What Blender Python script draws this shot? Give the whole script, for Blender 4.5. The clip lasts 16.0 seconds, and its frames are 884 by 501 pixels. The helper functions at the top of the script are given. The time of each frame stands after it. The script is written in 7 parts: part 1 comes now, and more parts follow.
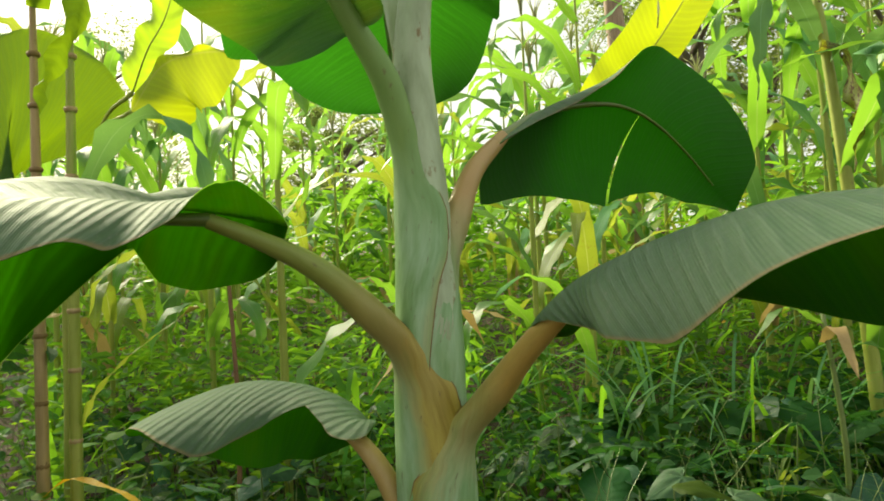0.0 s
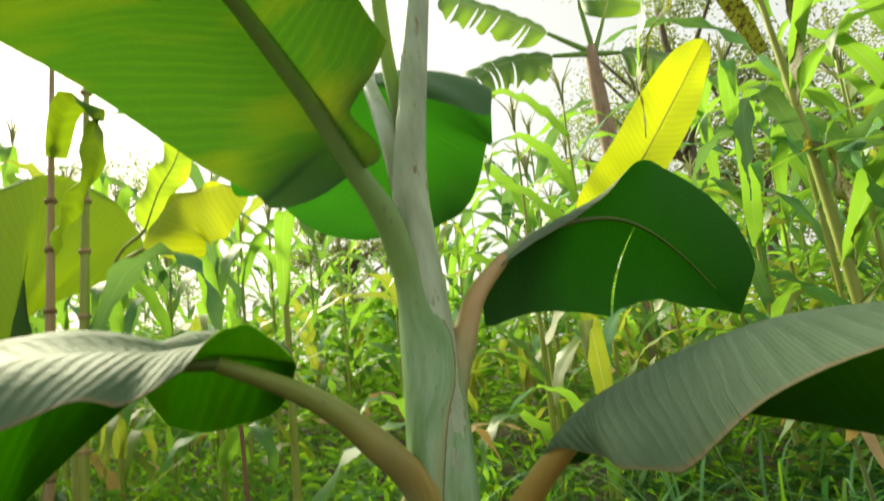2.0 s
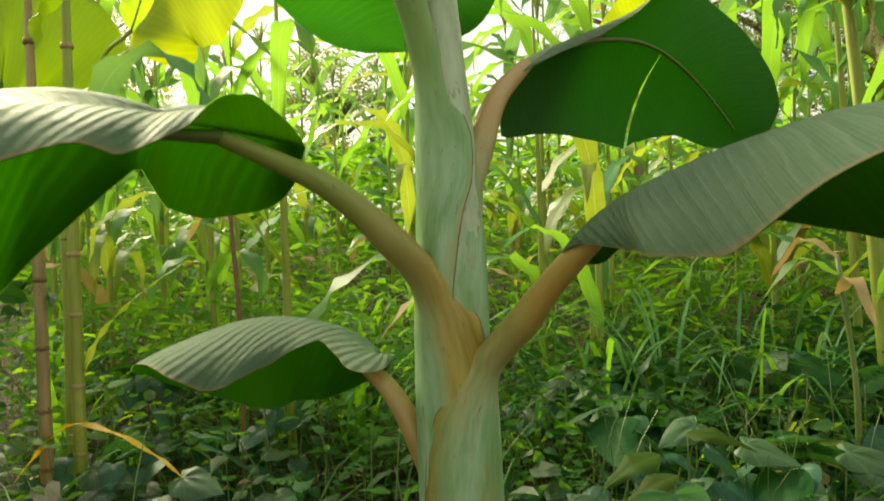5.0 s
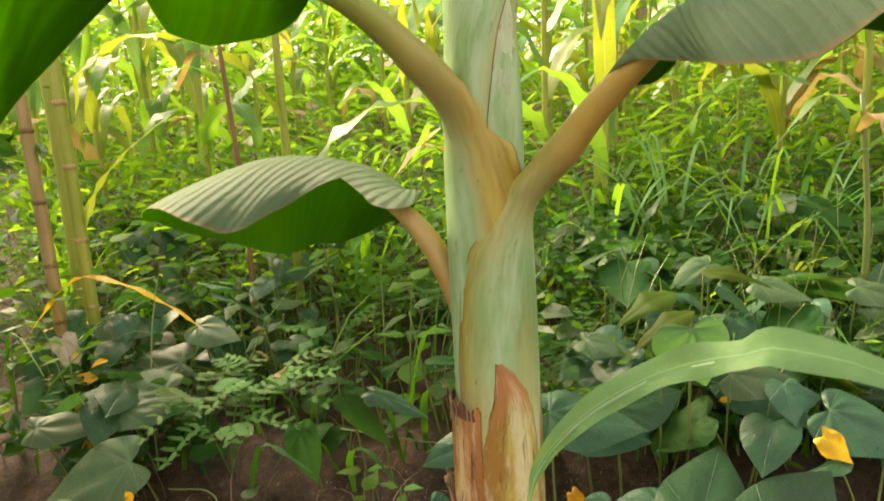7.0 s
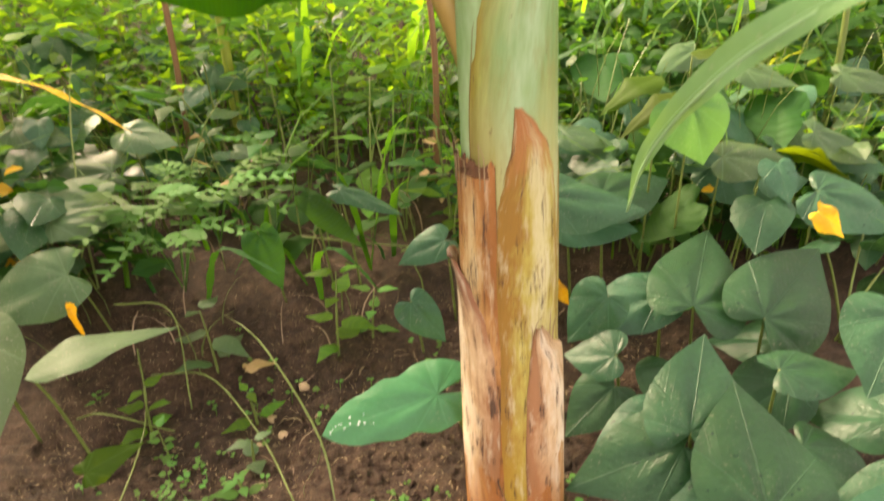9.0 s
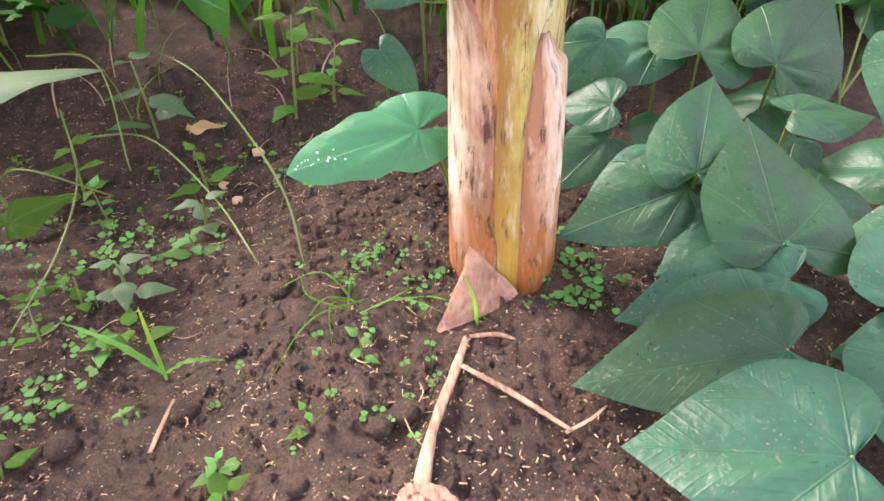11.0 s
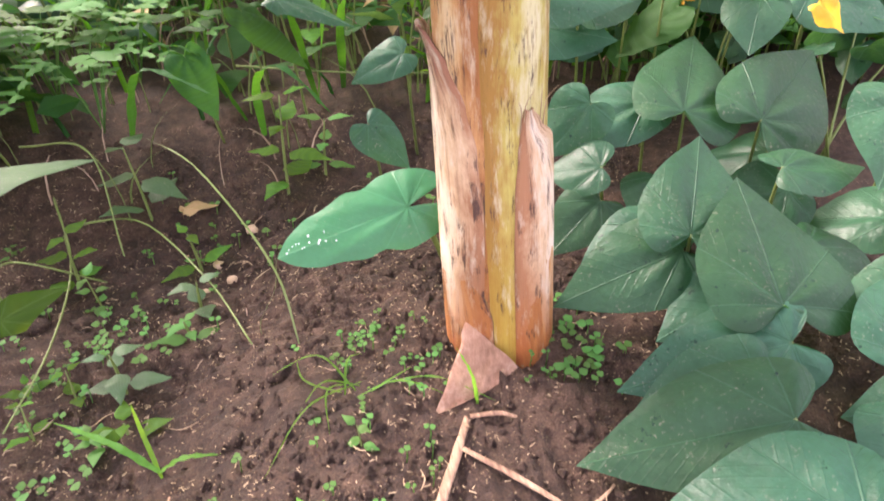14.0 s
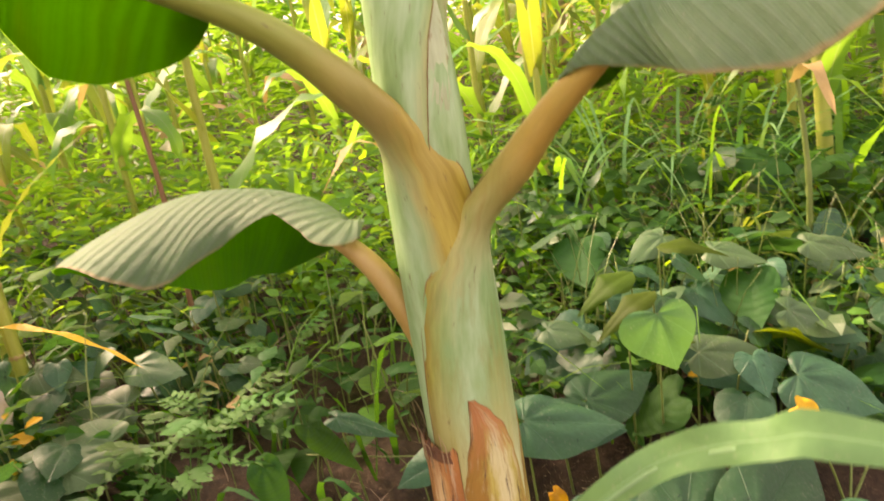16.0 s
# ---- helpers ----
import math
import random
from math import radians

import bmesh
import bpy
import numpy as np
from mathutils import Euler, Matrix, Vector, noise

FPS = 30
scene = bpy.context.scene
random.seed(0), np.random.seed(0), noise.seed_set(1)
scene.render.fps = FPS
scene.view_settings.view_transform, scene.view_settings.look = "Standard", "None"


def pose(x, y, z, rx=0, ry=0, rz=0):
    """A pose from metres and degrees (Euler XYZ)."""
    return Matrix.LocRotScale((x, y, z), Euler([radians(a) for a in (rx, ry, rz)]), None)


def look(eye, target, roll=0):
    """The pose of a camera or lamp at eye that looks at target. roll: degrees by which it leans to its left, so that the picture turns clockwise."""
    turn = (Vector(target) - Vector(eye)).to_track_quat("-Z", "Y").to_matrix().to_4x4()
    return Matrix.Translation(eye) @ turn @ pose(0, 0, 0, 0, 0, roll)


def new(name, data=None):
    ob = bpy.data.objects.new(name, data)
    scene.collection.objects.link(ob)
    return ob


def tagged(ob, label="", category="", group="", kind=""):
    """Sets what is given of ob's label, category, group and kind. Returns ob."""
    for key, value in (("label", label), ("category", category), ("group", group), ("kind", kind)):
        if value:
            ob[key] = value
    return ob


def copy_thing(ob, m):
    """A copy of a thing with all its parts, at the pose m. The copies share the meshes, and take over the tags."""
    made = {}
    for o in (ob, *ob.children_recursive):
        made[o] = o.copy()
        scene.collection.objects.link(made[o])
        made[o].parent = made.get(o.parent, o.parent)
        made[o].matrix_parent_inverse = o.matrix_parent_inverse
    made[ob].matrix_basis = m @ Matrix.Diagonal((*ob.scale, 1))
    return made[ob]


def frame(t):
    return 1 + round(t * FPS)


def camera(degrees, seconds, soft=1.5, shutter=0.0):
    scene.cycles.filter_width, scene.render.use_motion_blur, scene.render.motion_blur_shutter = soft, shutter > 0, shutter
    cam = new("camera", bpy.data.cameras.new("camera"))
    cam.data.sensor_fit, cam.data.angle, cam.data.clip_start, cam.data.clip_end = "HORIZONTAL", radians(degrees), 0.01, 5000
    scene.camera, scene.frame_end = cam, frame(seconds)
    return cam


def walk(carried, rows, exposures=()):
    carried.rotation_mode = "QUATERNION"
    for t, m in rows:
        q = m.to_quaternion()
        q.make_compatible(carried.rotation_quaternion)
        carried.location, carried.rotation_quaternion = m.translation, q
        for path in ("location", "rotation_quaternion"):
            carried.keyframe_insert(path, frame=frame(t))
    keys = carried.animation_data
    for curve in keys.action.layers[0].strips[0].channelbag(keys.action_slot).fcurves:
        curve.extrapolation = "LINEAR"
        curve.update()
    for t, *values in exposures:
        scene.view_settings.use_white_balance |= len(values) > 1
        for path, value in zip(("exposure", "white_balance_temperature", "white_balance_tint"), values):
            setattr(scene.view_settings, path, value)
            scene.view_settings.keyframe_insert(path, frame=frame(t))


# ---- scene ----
cam = camera(65.5, 16.0, 1.7, 0.4)
PATH = [
    (0, (0.092, -0.901, 0.987), (-0.04, 1.093, 1.067), -2.7),
    (0.5, (0.103, -0.893, 0.99), (0.008, 1.102, 1.095), -3.6),
    (1, (0.105, -0.891, 0.988), (-0.016, 1.102, 1.1), -3.8),
    (1.5, (0.098, -0.904, 0.986), (-0.042, 1.085, 1.139), -3.0),
    (2, (0.104, -0.924, 1.016), (-0.029, 1.033, 1.403), -6.1),
    (2.5, (0.116, -0.944, 1.03), (-0.026, 0.985, 1.539), -8.0),
    (3, (0.107, -0.939, 1.022), (-0.053, 1.005, 1.463), -7.1),
    (3.5, (0.092, -0.915, 1.004), (-0.044, 1.06, 1.291), -5.6),
    (4, (0.076, -0.895, 0.982), (-0.051, 1.094, 1.149), -3.5),
    (4.5, (0.06, -0.882, 0.963), (-0.074, 1.111, 1.061), -2.2),
    (5, (0.049, -0.859, 0.936), (-0.074, 1.137, 0.918), -2.1),
    (5.2, (0.048, -0.848, 0.926), (-0.063, 1.148, 0.858), -1.7),
    (7.3, (-0.034, -0.797, 0.886), (-0.138, 1.134, 0.375), -3.2),
    (7.5, (-0.049, -0.774, 0.863), (-0.115, 1.141, 0.29), -1.9),
    (8, (-0.071, -0.757, 0.837), (-0.066, 1.139, 0.201), -0.2),
    (8.5, (-0.101, -0.755, 0.808), (-0.088, 1.12, 0.112), 0.8),
    (9, (-0.12, -0.724, 0.744), (-0.02, 1.091, -0.09), -2.4),
    (9.5, (-0.159, -0.704, 0.66), (-0.012, 1.001, -0.374), 0.2),
    (10, (-0.171, -0.698, 0.604), (0.017, 0.935, -0.536), 1.4),
    (10.2, (-0.171, -0.697, 0.592), (0.039, 0.903, -0.589), 1.5),
    (12.3, (-0.158, -0.665, 0.538), (0.07, 0.894, -0.693), -0.2),
    (12.5, (-0.158, -0.664, 0.539), (0.09, 0.9, -0.682), 0.0),
    (13, (-0.155, -0.662, 0.537), (0.116, 0.911, -0.668), 0.3),
    (13.5, (-0.155, -0.66, 0.555), (0.11, 0.938, -0.618), -1.1),
    (14, (-0.153, -0.662, 0.581), (0.078, 0.988, -0.525), -2.4),
    (14.5, (-0.142, -0.663, 0.63), (0.097, 1.061, -0.357), -3.7),
    (15, (-0.127, -0.684, 0.738), (0.034, 1.145, -0.055), -5.4),
    (15.5, (-0.058, -0.711, 0.852), (0.096, 1.189, 0.246), -8.4),
    (16, (-0.018, -0.721, 0.958), (0.034, 1.201, 0.424), -8.8),
]
EXPOSURES = [(0, 1.05, 7000, 2), (1.0, 1.10, 7000, 3), (1.5, 1.13, 6900, 4), (2.1, 0.88, 6900, 4), (2.8, 0.69, 6900, 4), (4.0, 0.97, 7200, 0), (5.2, 1.10, 7500, 0), (7.3, 2.08, 8200, 22), (9.0, 2.46, 8300, 24), (9.5, 2.60, 8200, 25), (10.0, 2.73, 7200, 32), (12.3, 2.70, 5900, 38), (13.5, 2.70, 6000, 38), (14.3, 2.81, 6600, 40), (15.0, 2.61, 7700, 34), (16.0, 2.24, 8400, 34)]
walk(cam, [(t, look(eye, target, roll)) for t, eye, target, roll in PATH], EXPOSURES)

# ---- light: hazy bright sky, low soft sun behind the field on the left ----
SUN_AZ, SUN_EL = -42.0, 37.0      # degrees from +y towards +x, and above the horizon
world = bpy.data.worlds.new("hazy_sky")
scene.world = world
world.use_nodes = True
wn, wl = world.node_tree.nodes, world.node_tree.links
wn.clear()
w_out = wn.new("ShaderNodeOutputWorld")
w_bg = wn.new("ShaderNodeBackground")
w_sky = wn.new("ShaderNodeTexSky")
w_sky.sky_type = 'NISHITA'
w_sky.sun_disc = False
w_sky.sun_elevation = radians(SUN_EL)
w_sky.sun_rotation = radians(SUN_AZ)
w_sky.air_density, w_sky.dust_density, w_sky.ozone_density = 1.0, 6.0, 1.0
w_mix = wn.new("ShaderNodeMixRGB")
w_mix.inputs[0].default_value = 0.6
w_mix.inputs[2].default_value = (9.0, 9.0, 8.6, 1)
w_bg.inputs[1].default_value = 0.072
wl.new(w_sky.outputs[0], w_mix.inputs[1])
wl.new(w_mix.outputs[0], w_bg.inputs[0])
wl.new(w_bg.outputs[0], w_out.inputs[0])

sun_data = bpy.data.lights.new("sun", 'SUN')
sun_data.energy, sun_data.angle, sun_data.color = 5.0, radians(20), (1.0, 0.92, 0.70)
sun = new("sun", sun_data)
sun_from = Vector((math.sin(radians(SUN_AZ)) * math.cos(radians(SUN_EL)), math.cos(radians(SUN_AZ)) * math.cos(radians(SUN_EL)), math.sin(radians(SUN_EL))))
sun.matrix_world = look(sun_from * 30, (0, 0, 0))


# ---- materials ----
def nodes_of(name):
    m = bpy.data.materials.new(name)
    m.use_nodes = True
    t = m.node_tree
    t.nodes.clear()
    return m, t.nodes, t.links


def ramp(n, stops):
    r = n.new("ShaderNodeValToRGB")
    e = r.color_ramp.elements
    while len(e) < len(stops):
        e.new(0.5)
    for k, (p, c) in enumerate(stops):
        e[k].position, e[k].color = p, (*c, 1)
    return r


def maths(n, l, op, a, b=None, c=None):
    k = n.new("ShaderNodeMath")
    k.operation = op
    for i, v in enumerate((a, b, c)):
        if v is None:
            continue
        if isinstance(v, (int, float)):
            k.inputs[i].default_value = v
        else:
            l.new(v, k.inputs[i])
    return k.outputs[0]


def mixrgb(n, l, fac, a, b, mode='MIX'):
    k = n.new("ShaderNodeMixRGB")
    k.blend_type = mode
    for i, v in enumerate((fac, a, b)):
        if isinstance(v, (int, float)):
            k.inputs[i].default_value = v
        elif isinstance(v, tuple):
            k.inputs[i].default_value = (*v, 1)
        else:
            l.new(v, k.inputs[i])
    return k.outputs[0]


def noise_of(n, l, vec, scale, detail=3.0, rough=0.55):
    k = n.new("ShaderNodeTexNoise")
    k.inputs["Scale"].default_value, k.inputs["Detail"].default_value, k.inputs["Roughness"].default_value = scale, detail, rough
    if vec is not None:
        l.new(vec, k.inputs["Vector"])
    return k.outputs[0]


def stretched(n, l, source, sx, sy, sz):
    k = n.new("ShaderNodeMapping")
    k.inputs["Scale"].default_value = (sx, sy, sz)
    l.new(source, k.inputs["Vector"])
    return k.outputs[0]


def leaf_material(name, base, dark, through_colour, through_share, rough=0.45, veins=0.0, vein_bump=0.3, rib=None, vary=0.35, spots=None, spot_at=0.64, gloss=0.5, dust=0.0, blush=None, palmate=0.0, margin=0.0):
    """A leaf: base and darker green, light that shines through, veins across the blade by its UVs (x: metres along, y: -1 to 1 across)."""
    m, n, l = nodes_of(name)
    out, bsdf, tr, mix = n.new("ShaderNodeOutputMaterial"), n.new("ShaderNodeBsdfPrincipled"), n.new("ShaderNodeBsdfTranslucent"), n.new("ShaderNodeMixShader")
    uv = n.new("ShaderNodeUVMap")
    sep = n.new("ShaderNodeSeparateXYZ")
    l.new(uv.outputs[0], sep.inputs[0])
    co = n.new("ShaderNodeTexCoord").outputs["Object"]
    info = n.new("ShaderNodeObjectInfo")
    big = noise_of(n, l, co, 9.0, 3)
    fine = noise_of(n, l, co, 140.0, 3)
    blotch = maths(n, l, 'MULTIPLY_ADD', fine, 0.45, maths(n, l, 'MULTIPLY', big, 0.75))
    col = mixrgb(n, l, ramp_fac(n, l, blotch, 0.35, 0.8), dark, base)
    h = n.new("ShaderNodeHueSaturation")
    l.new(col, h.inputs["Color"])
    l.new(maths(n, l, 'MULTIPLY_ADD', info.outputs["Random"], vary, 1.0 - vary / 2), h.inputs["Value"])
    l.new(maths(n, l, 'MULTIPLY_ADD', info.outputs["Random"], 0.04, 0.48), h.inputs["Hue"])
    col = h.outputs[0]
    tcol = through_colour
    middle = noise_of(n, l, co, 42.0, 3)
    across = maths(n, l, 'ABSOLUTE', sep.outputs[1])
    if veins:
        along = maths(n, l, 'MULTIPLY_ADD', noise_of(n, l, co, 5.0, 2), 0.05, sep.outputs[0])
        wave = maths(n, l, 'SINE', maths(n, l, 'MULTIPLY', along, veins * 6.2832))
        fold = maths(n, l, 'MULTIPLY_ADD', wave, 0.5, 0.5)
        sharp = maths(n, l, 'POWER', fold, 9.0)
        thin = maths(n, l, 'SINE', maths(n, l, 'MULTIPLY', sep.outputs[0], veins * 6.2832 * 5.3))
        col = mixrgb(n, l, maths(n, l, 'MULTIPLY', sharp, 0.3), col, tuple(min(1, c * 1.5 + 0.02) for c in base))
        tcol = mixrgb(n, l, maths(n, l, 'MULTIPLY', fold, 0.32), through_colour, tuple(c * 0.45 for c in through_colour))
        relief = maths(n, l, 'ADD', maths(n, l, 'MULTIPLY_ADD', thin, 0.12, fold), maths(n, l, 'MULTIPLY_ADD', middle, 1.6, maths(n, l, 'MULTIPLY', fine, 0.3)))
    else:
        relief = maths(n, l, 'MULTIPLY_ADD', middle, 1.2, maths(n, l, 'MULTIPLY', fine, 0.5))
    if blush:
        patch = ramp_fac(n, l, noise_of(n, l, stretched(n, l, uv.outputs[0], 8.0, 0.8, 1.0), 1.0, 3), 0.48, 0.70)
        tcol = mixrgb(n, l, patch, tcol, blush)
    if palmate:
        turn = maths(n, l, 'MULTIPLY', maths(n, l, 'FRACT', maths(n, l, 'MULTIPLY_ADD', sep.outputs[1], 4.0, 4.5)), 1.0)
        off = maths(n, l, 'ABSOLUTE', maths(n, l, 'SUBTRACT', turn, 0.5))
        gap = maths(n, l, 'MULTIPLY', maths(n, l, 'MULTIPLY', off, sep.outputs[0]), 0.785)
        real = ramp_fac(n, l, sep.outputs[0], 0.001, 0.004)
        ray = maths(n, l, 'MULTIPLY', ramp_fac(n, l, gap, 0.0013, 0.0004), real)
        side = maths(n, l, 'SINE', maths(n, l, 'MULTIPLY_ADD', gap, -520.0, maths(n, l, 'MULTIPLY', sep.outputs[0], 420.0)))
        side = maths(n, l, 'POWER', maths(n, l, 'MULTIPLY_ADD', side, 0.5, 0.5), 14.0)
        col = mixrgb(n, l, maths(n, l, 'MULTIPLY', ray, palmate), col, tuple(min(1, c * 2.0 + 0.035) for c in base))
        col = mixrgb(n, l, maths(n, l, 'MULTIPLY', side, palmate * 0.3), col, dark)
        relief = maths(n, l, 'ADD', maths(n, l, 'MULTIPLY', ray, -1.2), maths(n, l, 'MULTIPLY_ADD', side, -0.12, relief))
    if rib:
        near = ramp_fac(n, l, across, 0.045, 0.012)
        col = mixrgb(n, l, near, col, rib)
        tcol = mixrgb(n, l, near, tcol, tuple(min(1.0, c * 1.3) for c in rib))
    if dust:
        specks = ramp_fac(n, l, noise_of(n, l, co, 260.0, 2), 0.61, 0.70)
        patches = ramp_fac(n, l, noise_of(n, l, co, 14.0, 3), 0.45, 0.7)
        col = mixrgb(n, l, maths(n, l, 'MULTIPLY', maths(n, l, 'MULTIPLY', specks, patches), dust), col, (0.42, 0.38, 0.28))
    if margin:
        dry = maths(n, l, 'MULTIPLY', ramp_fac(n, l, maths(n, l, 'MULTIPLY_ADD', middle, 0.05, across), 0.985, 1.01), margin)
        col = mixrgb(n, l, dry, col, (0.36, 0.27, 0.15))
    if spots:
        s = ramp_fac(n, l, noise_of(n, l, co, 55.0, 4, 0.7), spot_at, spot_at + 0.06)
        col = mixrgb(n, l, s, col, spots)
        tcol = mixrgb(n, l, s, tcol, tuple(c * 0.7 for c in spots))
    bump = n.new("ShaderNodeBump")
    bump.inputs["Strength"].default_value, bump.inputs["Distance"].default_value = vein_bump, 0.004
    l.new(relief, bump.inputs["Height"])
    l.new(bump.outputs[0], bsdf.inputs["Normal"])
    l.new(col, bsdf.inputs["Base Color"])
    bsdf.inputs["Specular IOR Level"].default_value = gloss
    l.new(maths(n, l, 'MULTIPLY_ADD', big, 0.25, rough - 0.12), bsdf.inputs["Roughness"])
    if isinstance(tcol, tuple):
        tr.inputs[0].default_value = (*tcol, 1)
    else:
        l.new(tcol, tr.inputs[0])
    mix.inputs[0].default_value = through_share
    l.new(bsdf.outputs[0], mix.inputs[1])
    l.new(tr.outputs[0], mix.inputs[2])
    l.new(mix.outputs[0], out.inputs[0])
    return m


def ramp_fac(n, l, value, lo, hi):
    k = n.new("ShaderNodeMapRange")
    k.inputs[1].default_value, k.inputs[2].default_value = lo, hi
    l.new(value, k.inputs[0])
    return k.outputs[0]


def streaky(name, colours, across=60.0, along=3.0, rough=0.5, bump=0.4, stains=None, stain_at=0.62, wax=None, low=None, low_z=(0, 1), span=(0.3, 0.7), lying=False):
    """Fibrous skin with streaks along z (or along the UV's x), and dark stains of their own shape."""
    m, n, l = nodes_of(name)
    out, bsdf = n.new("ShaderNodeOutputMaterial"), n.new("ShaderNodeBsdfPrincipled")
    co = n.new("ShaderNodeTexCoord").outputs["Object"]
    vec = stretched(n, l, co, across, along if lying else across, across if lying else along)
    streak = noise_of(n, l, vec, 1.0, 8, 0.72)
    patch = noise_of(n, l, stretched(n, l, co, 14, 14, 5), 1.0, 4, 0.6)
    f = maths(n, l, 'ADD', maths(n, l, 'MULTIPLY', streak, 0.5), maths(n, l, 'MULTIPLY', patch, 0.5))
    r = ramp(n, [(span[0] + (span[1] - span[0]) * k / max(1, len(colours) - 1), c) for k, c in enumerate(colours)])
    l.new(f, r.inputs[0])
    col = r.outputs[0]
    if wax:
        col = mixrgb(n, l, ramp_fac(n, l, noise_of(n, l, stretched(n, l, co, 22, 22, 7), 1.0, 4, 0.6), 0.4, 0.65), col, wax)
    if low:
        sep = n.new("ShaderNodeSeparateXYZ")
        l.new(co, sep.inputs[0])
        height = maths(n, l, 'MULTIPLY_ADD', patch, 0.12, sep.outputs[2])
        col = mixrgb(n, l, ramp_fac(n, l, height, low_z[1] + 0.06, low_z[0] + 0.06), col, mixrgb(n, l, ramp_fac(n, l, f, 0.4, 0.6), low[0], low[1]))
    if stains:
        s = ramp_fac(n, l, noise_of(n, l, stretched(n, l, co, 42, 42, 20), 1.0, 5, 0.7), stain_at, stain_at + 0.08)
        col = mixrgb(n, l, s, col, stains)
    b = n.new("ShaderNodeBump")
    b.inputs["Strength"].default_value, b.inputs["Distance"].default_value = bump, 0.003
    l.new(streak, b.inputs["Height"])
    l.new(b.outputs[0], bsdf.inputs["Normal"])
    l.new(col, bsdf.inputs["Base Color"])
    bsdf.inputs["Roughness"].default_value = rough
    l.new(bsdf.outputs[0], out.inputs[0])
    return m


def soil_material():
    m, n, l = nodes_of("damp_soil")
    out, bsdf = n.new("ShaderNodeOutputMaterial"), n.new("ShaderNodeBsdfPrincipled")
    co = n.new("ShaderNodeTexCoord").outputs["Object"]
    a, b, c = noise_of(n, l, co, 4.0, 4), noise_of(n, l, co, 38.0, 5, 0.65), noise_of(n, l, co, 330.0, 5, 0.75)
    f = maths(n, l, 'MULTIPLY_ADD', a, 0.22, maths(n, l, 'MULTIPLY_ADD', b, 0.38, maths(n, l, 'MULTIPLY', c, 0.45)))
    r = ramp(n, [(0.38, (0.020, 0.010, 0.006)), (0.50, (0.054, 0.028, 0.017)), (0.59, (0.106, 0.058, 0.036)), (0.70, (0.25, 0.155, 0.105))])
    l.new(f, r.inputs[0])
    v = n.new("ShaderNodeTexVoronoi")
    v.inputs["Scale"].default_value = 190.0
    l.new(co, v.inputs["Vector"])
    chip = maths(n, l, 'MULTIPLY', ramp_fac(n, l, v.outputs["Distance"], 0.26, 0.16), ramp_fac(n, l, noise_of(n, l, co, 30.0, 2), 0.50, 0.60))
    col = mixrgb(n, l, maths(n, l, 'MULTIPLY', chip, 0.8), r.outputs[0], (0.36, 0.25, 0.14))
    l.new(col, bsdf.inputs["Base Color"])
    bsdf.inputs["Roughness"].default_value = 0.85
    h = maths(n, l, 'MULTIPLY_ADD', b, 1.0, maths(n, l, 'MULTIPLY', c, 0.5))
    k = n.new("ShaderNodeBump")
    k.inputs["Strength"].default_value, k.inputs["Distance"].default_value = 1.0, 0.02
    l.new(h, k.inputs["Height"])
    l.new(k.outputs[0], bsdf.inputs["Normal"])
    l.new(bsdf.outputs[0], out.inputs[0])
    return m


